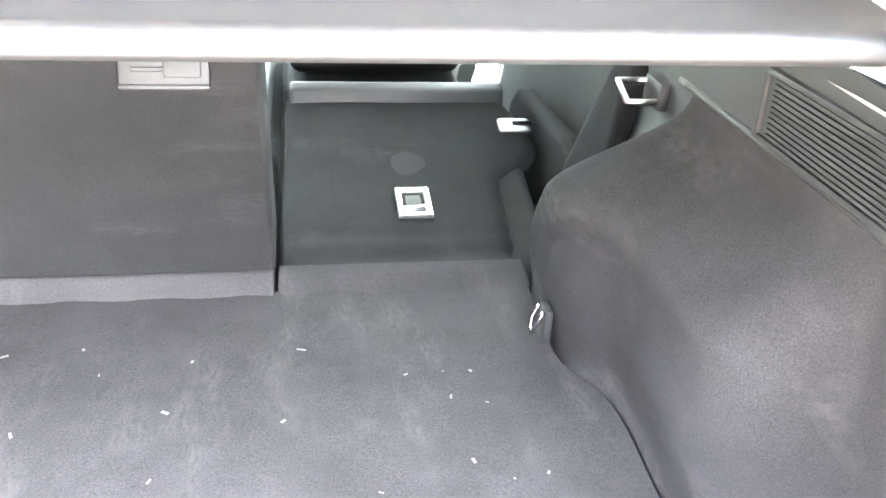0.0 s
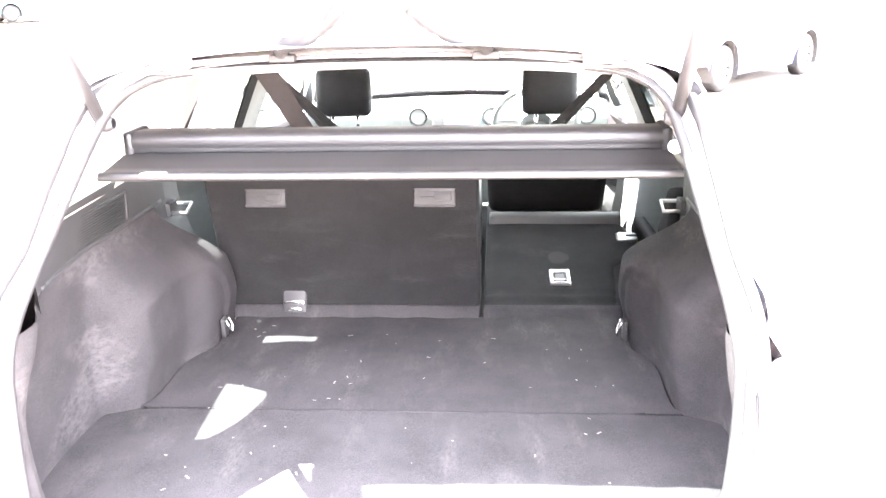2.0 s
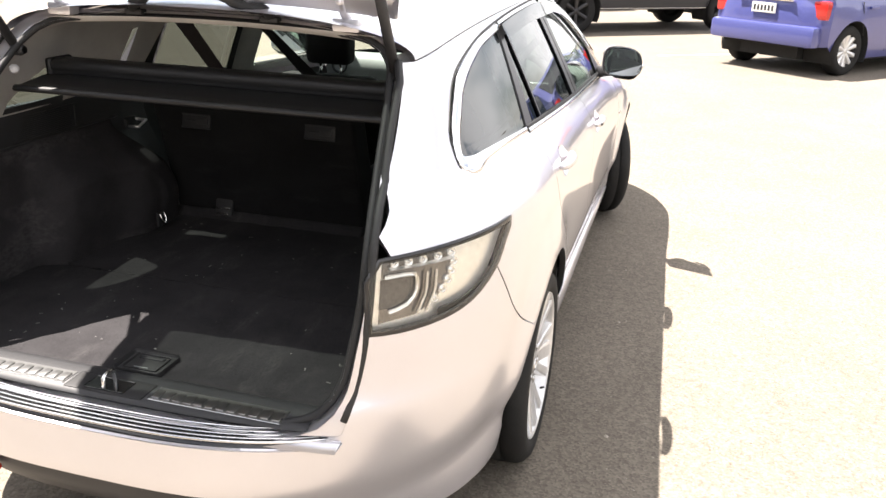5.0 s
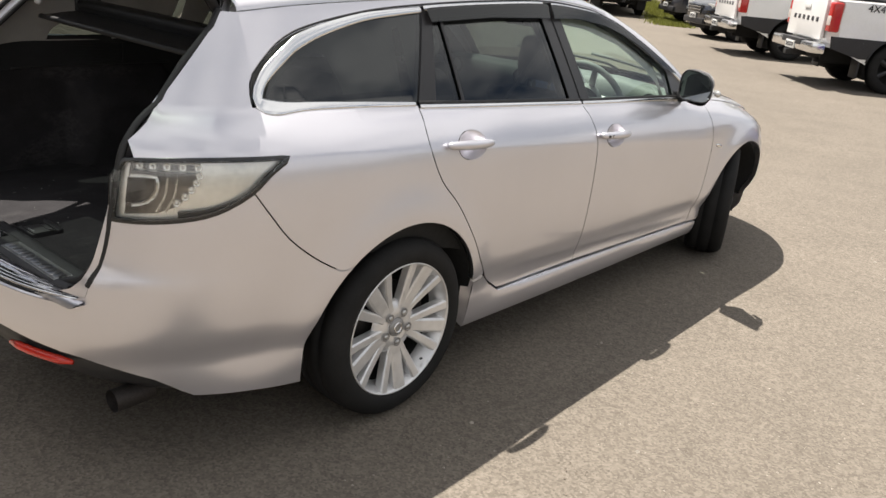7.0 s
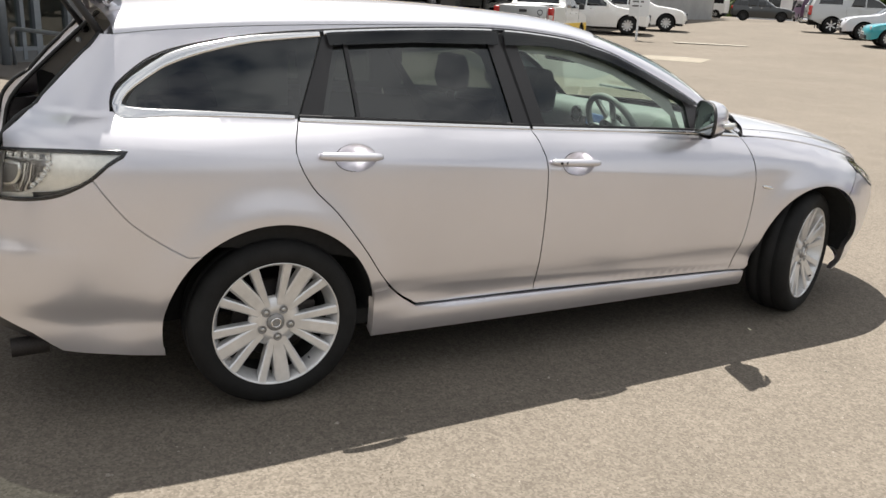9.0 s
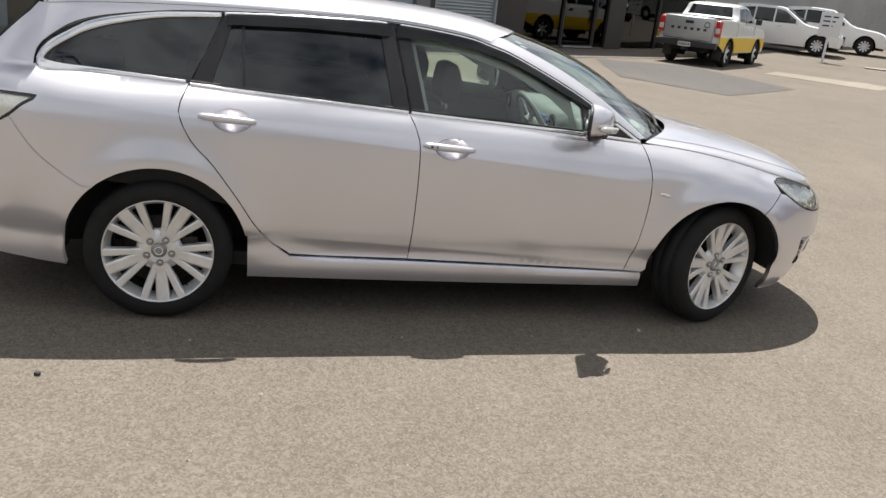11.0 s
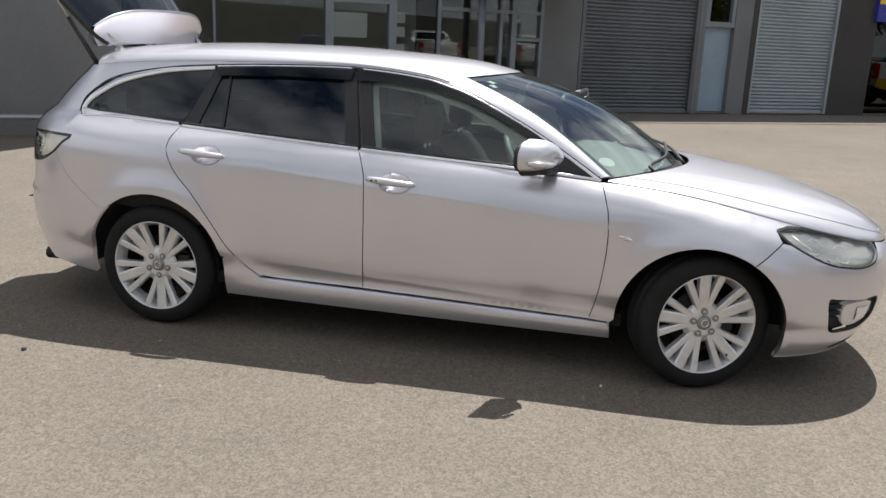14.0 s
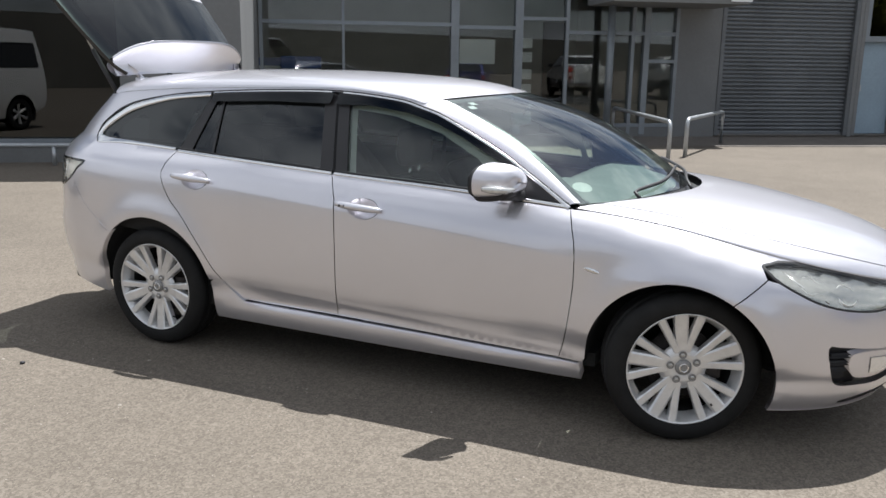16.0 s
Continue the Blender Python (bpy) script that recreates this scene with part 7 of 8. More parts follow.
# plain unseen walls on the yard's far sides, added to darken the paint's low reflections
bm = boxed((24.0, -30.0, -0.1), (24.3, 62.0, 3.4))
box(bm, (-14.0, -30.3, -0.1), (24.3, -30.0, 3.4))
tagged(part("wall_unseen", bm, material("dull_unseen_wall", (0.12, 0.115, 0.10), 0.9, grain=6, amount=0.12, blotch=0.5, blotch_amount=0.2)), "plain unseen wall added to darken low reflections in the car paint", "wall", kind="structure")

# apron and marks
P = lambda s, o: tuple((D * s + N * o)[:2])
# the apron's darker tone keeps up the building's shadow strip
flat("apron", [P(-0.6, -11.4), P(30, -11.4), P(30, -9.7), P(17, -9.2), P(-0.6, -9.7)], 0.010, APRON_M, "concrete apron along the building, its darker tone standing in for shadow", "pavement")
flat("asphalt_patch", [(-12.5, 8.2), (-10.4, 9.6), (-13.0, 12.9), (-17.5, 12.6), (-17.0, 9.5)], 0.006, SEAL_GREY, "greyer repaired asphalt patch", "road")
flat("road_slab", [(-17.2, 14.8), (-18.9, 16.5), (-16.2, 18.4), (-14.7, 16.6)], 0.007, SLAB_M, "pale concrete slab let into the yard", "pavement")
flat("bay_line", [(-18.3, 16.9), (-18.5, 17.05), (-16.9, 18.2), (-16.75, 18.0)], 0.008, LINE_M, "worn white line beside the pale slab")
flat("bay_line", [(-21.5, 21.6), (-21.9, 21.9), (-20.3, 24.0), (-19.9, 23.8)], ground_z(-21, 22.5) + 0.03, LINE_M, "white arrow-like road mark", "road marking")
flat("bay_line", [(0.82, 10.30), (0.78, 10.37), (3.04, 11.92), (3.08, 11.85)], 0.005, LINE_M, "worn white parking bay line", "road marking")
flat("bay_line", [(-5.9, 2.95), (-5.86, 2.88), (-4.06, 4.00), (-4.1, 4.07)], 0.005, LINE_Y, "worn yellow bay line", "road marking")

CLOD, CLUSTER = (1.392, -0.378), (1.476, 0.166)
# loose stones and crumbs on the seal
rng = random.Random(31)
sv, sf = [], []
for _ in range(1500):
    x, y = rng.uniform(1.0, 4.2), rng.uniform(-2.6, 5.2)
    r = rng.uniform(0.0015, 0.0045) if rng.random() < 0.93 else rng.uniform(0.005, 0.010)
    k = len(sv)
    ring = [(x + r * rng.uniform(0.7, 1.3) * math.cos(a), y + r * rng.uniform(0.7, 1.3) * math.sin(a), 0.0005) for a in np.linspace(0, 6.28, 6)[:5]]
    sv += ring + [(x + rng.gauss(0, 0.2) * r, y + rng.gauss(0, 0.2) * r, r * rng.uniform(0.7, 1.1))]
    sf += [(k + i, k + (i + 1) % 5, k + 5) for i in range(5)]
tagged(place("loose_stones", mesh_of(sv, sf, False), material("loose_stone", (0.31, 0.28, 0.235), 0.9, grain=60, amount=0.35)), "loose pale stones and crumbs on the seal", "gravel", kind="stuff")


cv_, cf_ = [], []
rng = random.Random(77)
for _ in range(28):
    x, y = CLUSTER[0] + rng.gauss(0, 0.035), CLUSTER[1] + rng.gauss(0, 0.05)
    r, an = rng.uniform(0.002, 0.006), rng.uniform(0, 6.28)
    k = len(cv_)
    cv_ += [(x + r * math.cos(an), y + r * math.sin(an), 0.002), (x - 0.35 * r * math.sin(an), y + 0.35 * r * math.cos(an), 0.002 + 0.4 * r), (x - r * math.cos(an), y - r * math.sin(an), 0.002), (x + 0.35 * r * math.sin(an), y - 0.35 * r * math.cos(an), 0.002)]
    cf_ += [(k, k + 1, k + 2, k + 3)]
tagged(place("dry_litter", mesh_of(cv_, cf_, False), material("dry_litter_brown", (0.17, 0.14, 0.11), 0.9, grain=90, amount=0.5)), "small patch of dry leaf crumbs on the seal", "litter", kind="stuff")
clod = lathe([(-0.006, 0.0), (-0.003, 0.011), (0.003, 0.013), (0.008, 0.008), (0.010, 0.0)], 9, "z")
for v in clod.vertices:
    v.co += Vector((rng.gauss(0, 0.0015), rng.gauss(0, 0.0015), rng.gauss(0, 0.001)))
tagged(place("dirt_clod", clod, INK, None, "", Matrix.Translation((CLOD[0], CLOD[1], 0.004))), "small dark clod of dirt on the seal", "stone")


# ---- parked vehicles ----
SHARED = {}


def shared(key, make):
    if key not in SHARED:
        SHARED[key] = make()
    return SHARED[key]


def wheel_meshes(r, dark):
    """Tyre, rim and spoke for a wheel of radius r."""
    k = r / 0.39
    ri = r * 0.66
    tyre = lathe([(-0.11 * k, ri), (-0.12 * k, r * 0.82), (-0.10 * k, r * 0.96), (-0.07 * k, r), (0.07 * k, r), (0.10 * k, r * 0.96), (0.12 * k, r * 0.82), (0.105 * k, ri)], 36)
    rim = lathe([(0.105 * k, ri), (0.11 * k, ri * 0.97), (0.07 * k, ri * 0.90), (-0.03 * k, ri * 0.88), (-0.03 * k, 0.0)], 32)
    rows = []
    for f in (0.0, 0.5, 1.0):
        rr = ri * (0.12 + 0.83 * f)
        hw = ri * (0.10 + 0.045 * f)
        x = 0.075 * k + 0.02 * f
        rows.append([(x - 0.035, -hw * 1.1, rr), (x, -hw * 0.8, rr), (x, hw * 0.8, rr), (x - 0.035, hw * 1.1, rr)])
    return tyre, rim, loft(rows), lathe([(0.08 * k, 0.0), (0.08 * k, ri * 0.16), (0.05 * k, ri * 0.22)], 16)


def road_wheel(parent, x, y, r, mat, count=6, steer=0.0):
    tyre, rim, spoke, cap = shared(("wheel", r), lambda: wheel_meshes(r, False))
    flip = 180 if x < 0 else 0
    m = Matrix.Translation((x, y, r - 0.004)) @ Matrix.Rotation(radians(steer + flip), 4, "Z")
    if not len(tyre.materials):
        tyre.materials.append(RUBBER)
        rim.materials.append(UNDER)
    w = place("wheel", tyre, None, parent, "", m)
    place("rim", rim, None, w)
    for k in range(count):
        ob = new("spoke", shared(("spoke", r, mat.name), lambda: spoke.copy()))
        if not len(ob.data.materials):
            ob.data.materials.append(mat)
        ob.matrix_basis = Matrix.Rotation(2 * math.pi * k / count, 4, "X")
        ob.parent = w
    ob = new("hub_cap", shared(("cap", r, mat.name), lambda: cap.copy()))
    if not len(ob.data.materials):
        ob.data.materials.append(mat)
    ob.parent = w
    return w


class Vehicle:
    """A road vehicle: rear axle at the origin, nose towards +y. The profile runs from the tail's foot over the roof to the nose's foot."""

    def __init__(self, label, category, name, at, forward, prof, wb, r, hw, belt, paint, low=0.30, arch=None, tumble=0.33, end_round=0.13, steer=0.0, rims=None, spokes=6):
        self.prof = np.array(polyline(prof, 0.09))
        self.raw, self.hw, self.belt, self.tumble, self.end_round, self.paint, self.wb, self.r, self.low = prof, hw, belt, tumble, end_round, paint, wb, r, low
        f = Vector((forward[0], forward[1], 0)).normalized()
        m = Matrix.Identity(4)
        for i in range(3):
            m[i][0], m[i][1], m[i][3] = (f.y, -f.x, 0)[i], f[i], (at[0], at[1], ground_z(at[0], at[1]))[i]
        self.ob = new(name)
        self.ob.matrix_basis = m
        tagged(self.ob, label, category)
        t = np.gradient(self.prof, axis=0)
        t /= np.linalg.norm(t, axis=1, keepdims=True)
        self.nrm = np.stack([-t[:, 1], t[:, 0]], 1)
        self.arch = arch or r * 1.19
        self.body()
        for y, st in ((0.0, 0.0), (wb, steer)):
            for sg in (1, -1):
                road_wheel(self.ob, sg * (hw - 0.135), y, r, rims or ALLOY, spokes, st)

    def half(self, z):
        z = np.asarray(z, float)
        return self.hw - 0.10 * np.clip((0.62 - z) / 0.5, 0, 1) ** 1.5 - 0.02 * np.clip((z - 0.75) / 0.4, 0, 1) - self.tumble * np.maximum(z - self.belt, 0)

    def skin_at(self, i, u, lift=0.0):
        p, n = self.prof[i], self.nrm[i]
        a = abs(u)
        q = p - n * (0.045 * a ** 7) - np.array([n[0], 0]) * (self.end_round * a ** 3.2) * abs(n[0]) + n * lift
        return np.array([u * float(self.half(q[1])), q[0], q[1]])

    def lower_edge(self, top=9.0):
        out = []
        for cy in (self.wb, 0.0):
            pts = [(cy + self.arch * math.cos(radians(a)), self.r + self.arch * math.sin(radians(a))) for a in np.linspace(0, 180, 19)]
            out.append([(y, z) for y, z in pts])
        return out

    def body(self):
        n = len(self.prof)
        us = np.array([-1, -0.97, -0.9, -0.75, -0.45, 0, 0.45, 0.75, 0.9, 0.97, 1.0])
        place("body_shell", loft([[self.skin_at(i, u) for u in us[::-1]] for i in range(n)]), self.paint, self.ob)
        edge = [self.skin_at(i, 1.0) for i in range(n)]
        poly = [(p[1], p[2]) for p in edge]
        fa, ra = self.lower_edge()
        zl = self.low
        poly += [(fa[0][0], max(zl, self.r))] + fa[1:-1] + [(fa[-1][0], zl), (ra[0][0], zl)] + ra[1:-1] + [(ra[-1][0], max(zl, self.r))]
        self.outline = dedupe(poly, 0.01)
        co, tris, rings = fill(self.outline, (), 0.22)
        for sg in (1, -1):
            v = [(sg * float(self.half(z)), y, z) for y, z in co]
            t0 = tris[0]
            area = (co[t0[1]] - co[t0[0]])[0] * (co[t0[2]] - co[t0[0]])[1] - (co[t0[1]] - co[t0[0]])[1] * (co[t0[2]] - co[t0[0]])[0]
            fs = [t if (area > 0) == (sg > 0) else t[::-1] for t in tris]
            place("body_side", mesh_of(v, fs), self.paint, self.ob)
            for cy in (0.0, self.wb):
                rows = [[(sg * x, cy + self.arch * math.cos(radians(a)), self.r + self.arch * math.sin(radians(a))) for a in np.linspace(-25, 205, 20)] for x in (self.hw - 0.012, self.hw - 0.42)]
                rows.append([(sg * (self.hw - 0.42), cy, self.r)] * 20)
                place("wheel_well", loft(rows if sg > 0 else rows[::-1]), UNDER, self.ob)
        y0, y1 = self.prof[0][0] + 0.12, self.prof[-1][0] - 0.12
        part("underbody", boxed((-self.hw + 0.43, y0, zl_ := self.low - 0.02), (self.hw - 0.43, y1, self.low + 0.2)), UNDER, self.ob)
        part("underbody", boxed((-self.hw + 0.10, self.arch + 0.03, zl_), (self.hw - 0.10, self.wb - self.arch - 0.03, self.low + 0.1)), UNDER, self.ob)

    def side(self, name, poly, mat, label="", lift=0.006, sides=(1, -1), step=0.2, depth=0.01):
        co, tris, rings = fill(poly, (), step)
        for sg in sides:
            v = [(sg * (float(self.half(z)) + lift), y, z) for y, z in co]
            fs = [tuple(t) for t in tris]
            ring = rings[0]
            base = len(v)
            v += [(x - sg * depth, y, z) for x, y, z in (v[i] for i in ring)]
            for k in range(len(ring)):
                fs.append((ring[k], ring[(k + 1) % len(ring)], base + (k + 1) % len(ring), base + k))
            bm = bmesh.new()
            me = mesh_of(v, fs, False)
            bm.from_mesh(me)
            bpy.data.meshes.remove(me)
            bmesh.ops.recalc_face_normals(bm, faces=bm.faces)
            part(name, bm, mat, self.ob, label, angle=30)

    def deck(self, name, a, b, width, mat, label="", lift=0.006):
        """A patch on the body shell between two raw profile points."""
        d = [min(range(len(self.prof)), key=lambda i: float(np.hypot(*(self.prof[i] - np.array(self.raw[k]))))) for k in (a, b)]
        place(name, loft([[self.skin_at(i, u, lift) for u in np.linspace(width, -width, 13)] for i in range(d[0], d[1] + 1)]), mat, self.ob, label)

    def block(self, name, lo, hi, mat, label="", bevel=0.02, mirror=True, parent=None, rot=None):
        for sg in ((1, -1) if mirror else (1,)):
            a, b = ((lo[0], hi[0]) if sg > 0 else (-hi[0], -lo[0]))
            ob = part(name, boxed((a, lo[1], lo[2]), (b, hi[1], hi[2]), bevel, 2), mat, parent or self.ob, label, angle=40)
        return ob

    def gaps(self, lines):
        for line in lines:
            for sg in (1, -1):
                place("door_gap", tube([(sg * (float(self.half(z)) + 0.001), y, z) for y, z in line], 0.0055, 4), SEAL, self.ob)

    def plate(self, y, z, front=False, width=0.36):
        s = 1 if front else -1
        ob = self.block("number_plate", (-width / 2, y - 0.012, z - 0.062), (width / 2, y + 0.012, z + 0.062), PLATE, "white plate with dark bars", 0.004, False)
        for k in range(6):
            x = -width / 2 + 0.045 + k * (width - 0.09) / 5
            part("plate_bar", boxed((x - 0.017, y + s * 0.012 - 0.002, z - 0.035), (x + 0.017, y + s * 0.012 + 0.002, z + 0.035)), INK, ob)

    def mirrors(self, y, z, mat):
        x = float(self.half(z))
        self.block("door_mirror", (x + 0.04, y - 0.05, z - 0.02), (x + 0.22, y + 0.07, z + 0.15), mat, "", 0.03)


UTE = [(-1.12, 0.62), (-1.15, 1.0), (-1.13, 1.33), (-1.09, 1.365), (-0.3, 1.375), (0.42, 1.38), (0.50, 1.44), (0.64, 1.72), (0.82, 1.79), (1.3, 1.83), (1.75, 1.80), (2.05, 1.69), (2.68, 1.28), (2.86, 1.235), (3.4, 1.19), (3.82, 1.10), (4.0, 0.96), (4.06, 0.75), (4.05, 0.45)]
UTE_CANOPY = [(-1.12, 0.62), (-1.15, 1.0), (-1.13, 1.30), (-0.90, 1.74), (-0.75, 1.80), (-0.1, 1.82), (0.42, 1.82), (0.50, 1.81), (0.64, 1.80), (0.82, 1.81), (1.3, 1.83), (1.75, 1.80), (2.05, 1.69), (2.68, 1.28), (2.86, 1.235), (3.4, 1.19), (3.82, 1.10), (4.0, 0.96), (4.06, 0.75), (4.05, 0.45)]
SUV = [(-0.93, 0.40), (-0.98, 0.68), (-0.96, 1.0), (-0.88, 1.16), (-0.62, 1.58), (-0.45, 1.66), (0.3, 1.71), (1.0, 1.69), (1.42, 1.61), (2.16, 1.14), (2.42, 1.07), (3.1, 0.98), (3.46, 0.86), (3.62, 0.66), (3.60, 0.33)]
HATCH = [(-0.66, 0.36), (-0.74, 0.58), (-0.72, 0.84), (-0.62, 0.98), (-0.25, 1.34), (-0.1, 1.41), (0.5, 1.46), (1.1, 1.45), (1.5, 1.38), (2.25, 0.98), (2.5, 0.92), (3.1, 0.82), (3.35, 0.70), (3.42, 0.50), (3.38, 0.24)]
SEDAN = [(-0.60, 0.36), (-0.68, 0.55), (-0.67, 0.82), (-0.62, 1.0), (-0.55, 1.05), (-0.36, 1.07), (0.18, 1.36), (0.45, 1.42), (0.8, 1.44), (1.1, 1.43), (1.5, 1.35), (2.2, 0.98), (2.5, 0.92), (3.1, 0.82), (3.4, 0.70), (3.50, 0.50), (3.46, 0.24)]
DARK_RIM = material("satin_black_rim", (0.03, 0.03, 0.032), 0.4, 0.3, grain=60, amount=0.2)
TAIL_WHITE = material("tail_lamp_clear", (0.60, 0.52, 0.48), 0.2, grain=60, amount=0.15, coat=0.4)


def pickup(label, at, forward, paint, rims, canopy=False, band=None, tail_trim=True, wb=3.22, tailgate=None):
    v = Vehicle(label, "pickup truck", "pickup_truck", at, forward, UTE_CANOPY if canopy else UTE, wb, 0.385, 0.925, 1.28, paint, low=0.42, rims=rims, steer=0)
    if canopy:
        v.deck("canopy_window", 2, 3, 0.70, FAR_GLASS, "dark canopy rear window")
        v.side("canopy_window", [(-0.72, 1.40), (-0.62, 1.68), (0.38, 1.70), (0.38, 1.40)], FAR_GLASS, "dark canopy side window")
        v.deck("windscreen", 12, 13, 0.86, FAR_GLASS)
        v.gaps([[(0.46, 0.55), (0.46, 1.78)]])
    else:
        v.deck("rear_window", 6, 7, 0.80, FAR_GLASS, "dark rear window of the cab")
        v.deck("windscreen", 11, 12, 0.86, FAR_GLASS)
        v.block("tub_cover", (-0.80, -1.03, 1.372), (0.80, 0.38, 1.392), BLACK_TRIM, "black soft cover over the tray", 0.006, False)
        v.gaps([[(0.45, 0.55), (0.45, 1.37)]])
    v.side("side_window", [(0.78, 1.33), (0.90, 1.68), (1.42, 1.725), (1.42, 1.32)], FAR_GLASS)
    v.side("side_window", [(1.48, 1.32), (1.48, 1.73), (1.76, 1.705), (2.0, 1.63), (2.45, 1.32)], FAR_GLASS)
    v.gaps([[(0.62, 0.62), (0.60, 1.30)], [(1.46, 0.55), (1.46, 1.32)], [(2.52, 0.60), (2.55, 1.28)]])
    for y in (1.28, 2.22):
        x = float(v.half(1.16))
        v.block("door_handle", (x - 0.01, y - 0.16, 1.14), (x + 0.035, y + 0.02, 1.18), paint, "", 0.01)
    v.mirrors(2.36, 1.30, BLACK_TRIM)
    v.block("step_bar", (0.80, 0.62, 0.40), (0.90, wb - 0.62, 0.46), BLACK_TRIM, "black side step", 0.015)
    # flares over the wheels
    for cy in (0.0, wb):
        for sg in (1, -1):
            arc_ = [(sg * (float(v.half(0.8)) + 0.004), cy + (v.arch + 0.012) * math.cos(radians(a)), v.r + (v.arch + 0.012) * math.sin(radians(a))) for a in np.linspace(8, 172, 20)]
            place("arch_lip", tube(arc_, 0.014, 6), BLACK_TRIM if band else paint, v.ob)
    # rear: tailgate, lamps, bumper, plate
    v.block("tailgate", (-0.72, -1.172, 0.72), (0.72, -1.12, 1.335), tailgate or paint, "drop-down tailgate with plain pressed bars", 0.012, False)
    v.block("tailgate_handle", (-0.12, -1.188, 1.16), (0.12, -1.165, 1.24), BLACK_TRIM if tailgate else paint, "", 0.012, False)
    for k in range(6):
        v.block("name_bar", (-0.52 + 0.19 * k, -1.178, 0.98), (-0.43 + 0.19 * k, -1.170, 1.05), INK if not tailgate else TRIM_GREY, "", 0.003, False)
    for sg in (1, -1):
        lo, hi = (0.745, 0.915) if sg > 0 else (-0.915, -0.745)
        lamp = part("tail_lamp", boxed((lo, -1.14, 0.86), (hi, -0.98, 1.30), 0.035, 3), LAMP_RED, v.ob, "red and clear tail lamp", angle=40)
        part("clear_band", boxed((lo + 0.02, -1.148, 0.95), (hi - 0.012, -1.02, 1.10), 0.02, 2), TAIL_WHITE, lamp, "clear middle band", angle=40)
    bp = v.block("rear_bumper", (-0.90, -1.33, 0.52), (0.90, -1.12, 0.68), CHROME if tail_trim else BLACK_TRIM, "stepped rear bumper", 0.03, False)
    part("step_pad", boxed((-0.42, -1.335, 0.60), (0.42, -1.14, 0.695), 0.01), BLACK_TRIM, bp, "black step pad", angle=40)
    v.plate(-1.335, 0.58)
    part("tow_bar", boxed((-0.05, -1.40, 0.42), (0.05, -1.05, 0.50), 0.01), BLACK_TRIM, v.ob, "short tow bar", angle=40)
    v.block("mud_flap", (0.62, -0.56, 0.20), (0.88, -0.53, 0.52), BLACK_TRIM, "", 0.006)
    part("exhaust", boxed((0.35, -1.05, 0.36), (0.42, 0.4, 0.43), 0.02), UNDER, v.ob)
    part("rear_axle", boxed((-0.7, -0.05, 0.33), (0.7, 0.05, 0.43), 0.03), UNDER, v.ob)
    # front: lamps, grille, bumper
    v.block("headlamp", (0.52, 3.80, 0.90), (0.86, 3.97, 1.06), LAMP_CLEAR, "", 0.03)
    v.block("grille", (-0.48, 3.95, 0.72), (0.48, 4.075, 1.00), BLACK_GLOSS, "black grille", 0.02, False)
    v.block("front_bumper", (-0.86, 3.86, 0.45), (0.86, 4.10, 0.68), paint, "", 0.05, False)
    if band:
        zb, mat, lb = band
        fa, ra = v.lower_edge()
        mid = [p for p in ra[1:10] if p[1] < zb]
        mid2 = [p for p in fa[9:-1] if p[1] < zb]
        v.side("lower_band", dedupe([(ra[0][0] + 0.002, 0.43)] + mid + [(mid[-1][0], zb)] + [(mid2[0][0], zb)] + mid2 + [(fa[-1][0], 0.43)], 0.004), mat, lb, 0.004)
        tail = [p for p in ra[9:-1] if p[1] < zb]
        v.side("lower_band", dedupe([(-1.06, 0.62), (-1.085, zb), (tail[0][0], zb)] + tail + [(ra[-1][0], 0.5), (-0.6, 0.5)], 0.004), mat, lb, 0.004)
        nose = [p for p in fa[1:10] if p[1] < zb]
        v.side("lower_band", dedupe([(3.9, 0.62), (3.9, zb), (nose[-1][0], zb)] + nose[::-1] + [(fa[0][0], 0.5)], 0.004), mat, lb, 0.004)
    return v


def white_4x4(at):
    v = pickup("white dual-cab pickup with a black lower band and lettering bars", at, (0.777, 0.629), WHITE_P, DARK_RIM, band=(0.80, BLACK_TRIM, "black vinyl band with white bars"))
    # bars of unreadable lettering on the band, and the readable badge
    for y0, y1, z0, z1 in ((0.95, 1.02, 0.735, 0.765), (1.05, 1.55, 0.725, 0.775), (0.95, 1.02, 0.65, 0.675), (1.05, 1.95, 0.645, 0.68)):
        n = max(1, int((y1 - y0) / 0.11))
        for k in range(n):
            a = y0 + (y1 - y0) * k / n
            x = float(v.half(z0)) + 0.0045
            for sg in (1, -1):
                part("white_bar", boxed((sg * x - 0.003, a, z0), (sg * x + 0.003, a + (y1 - y0) / n - 0.022, z1)), SIGN_WHITE, v.ob)
    ring = [(2.28 + 0.17 * math.cos(a), 0.70 + 0.042 * math.sin(a)) for a in np.linspace(0, 2 * math.pi, 24, endpoint=False)]
    for sg in (1, -1):
        place("oval_outline", tube([(sg * (float(v.half(z)) + 0.005), y, z) for y, z in ring], 0.006, 5, closed=True), SIGN_WHITE, v.ob, "white oval outline")
        x = sg * (float(v.half(1.24)) + 0.004)
        m = Matrix(((0, 0, sg, x), (sg, 0, 0, -0.62 if sg > 0 else -0.28), (0, 1, 0, 1.205), (0, 0, 0, 1)))
        lettering("4X4", 0.155, 0, 0, 0, TRIM_GREY, v.ob, m)
        vent = part("side_vent", boxed((sg * 0.905 - 0.012, 2.58, 1.02), (sg * 0.905 + 0.012, 2.78, 1.11), 0.01), BLACK_TRIM, v.ob, "black wing vent", angle=40)
    return v


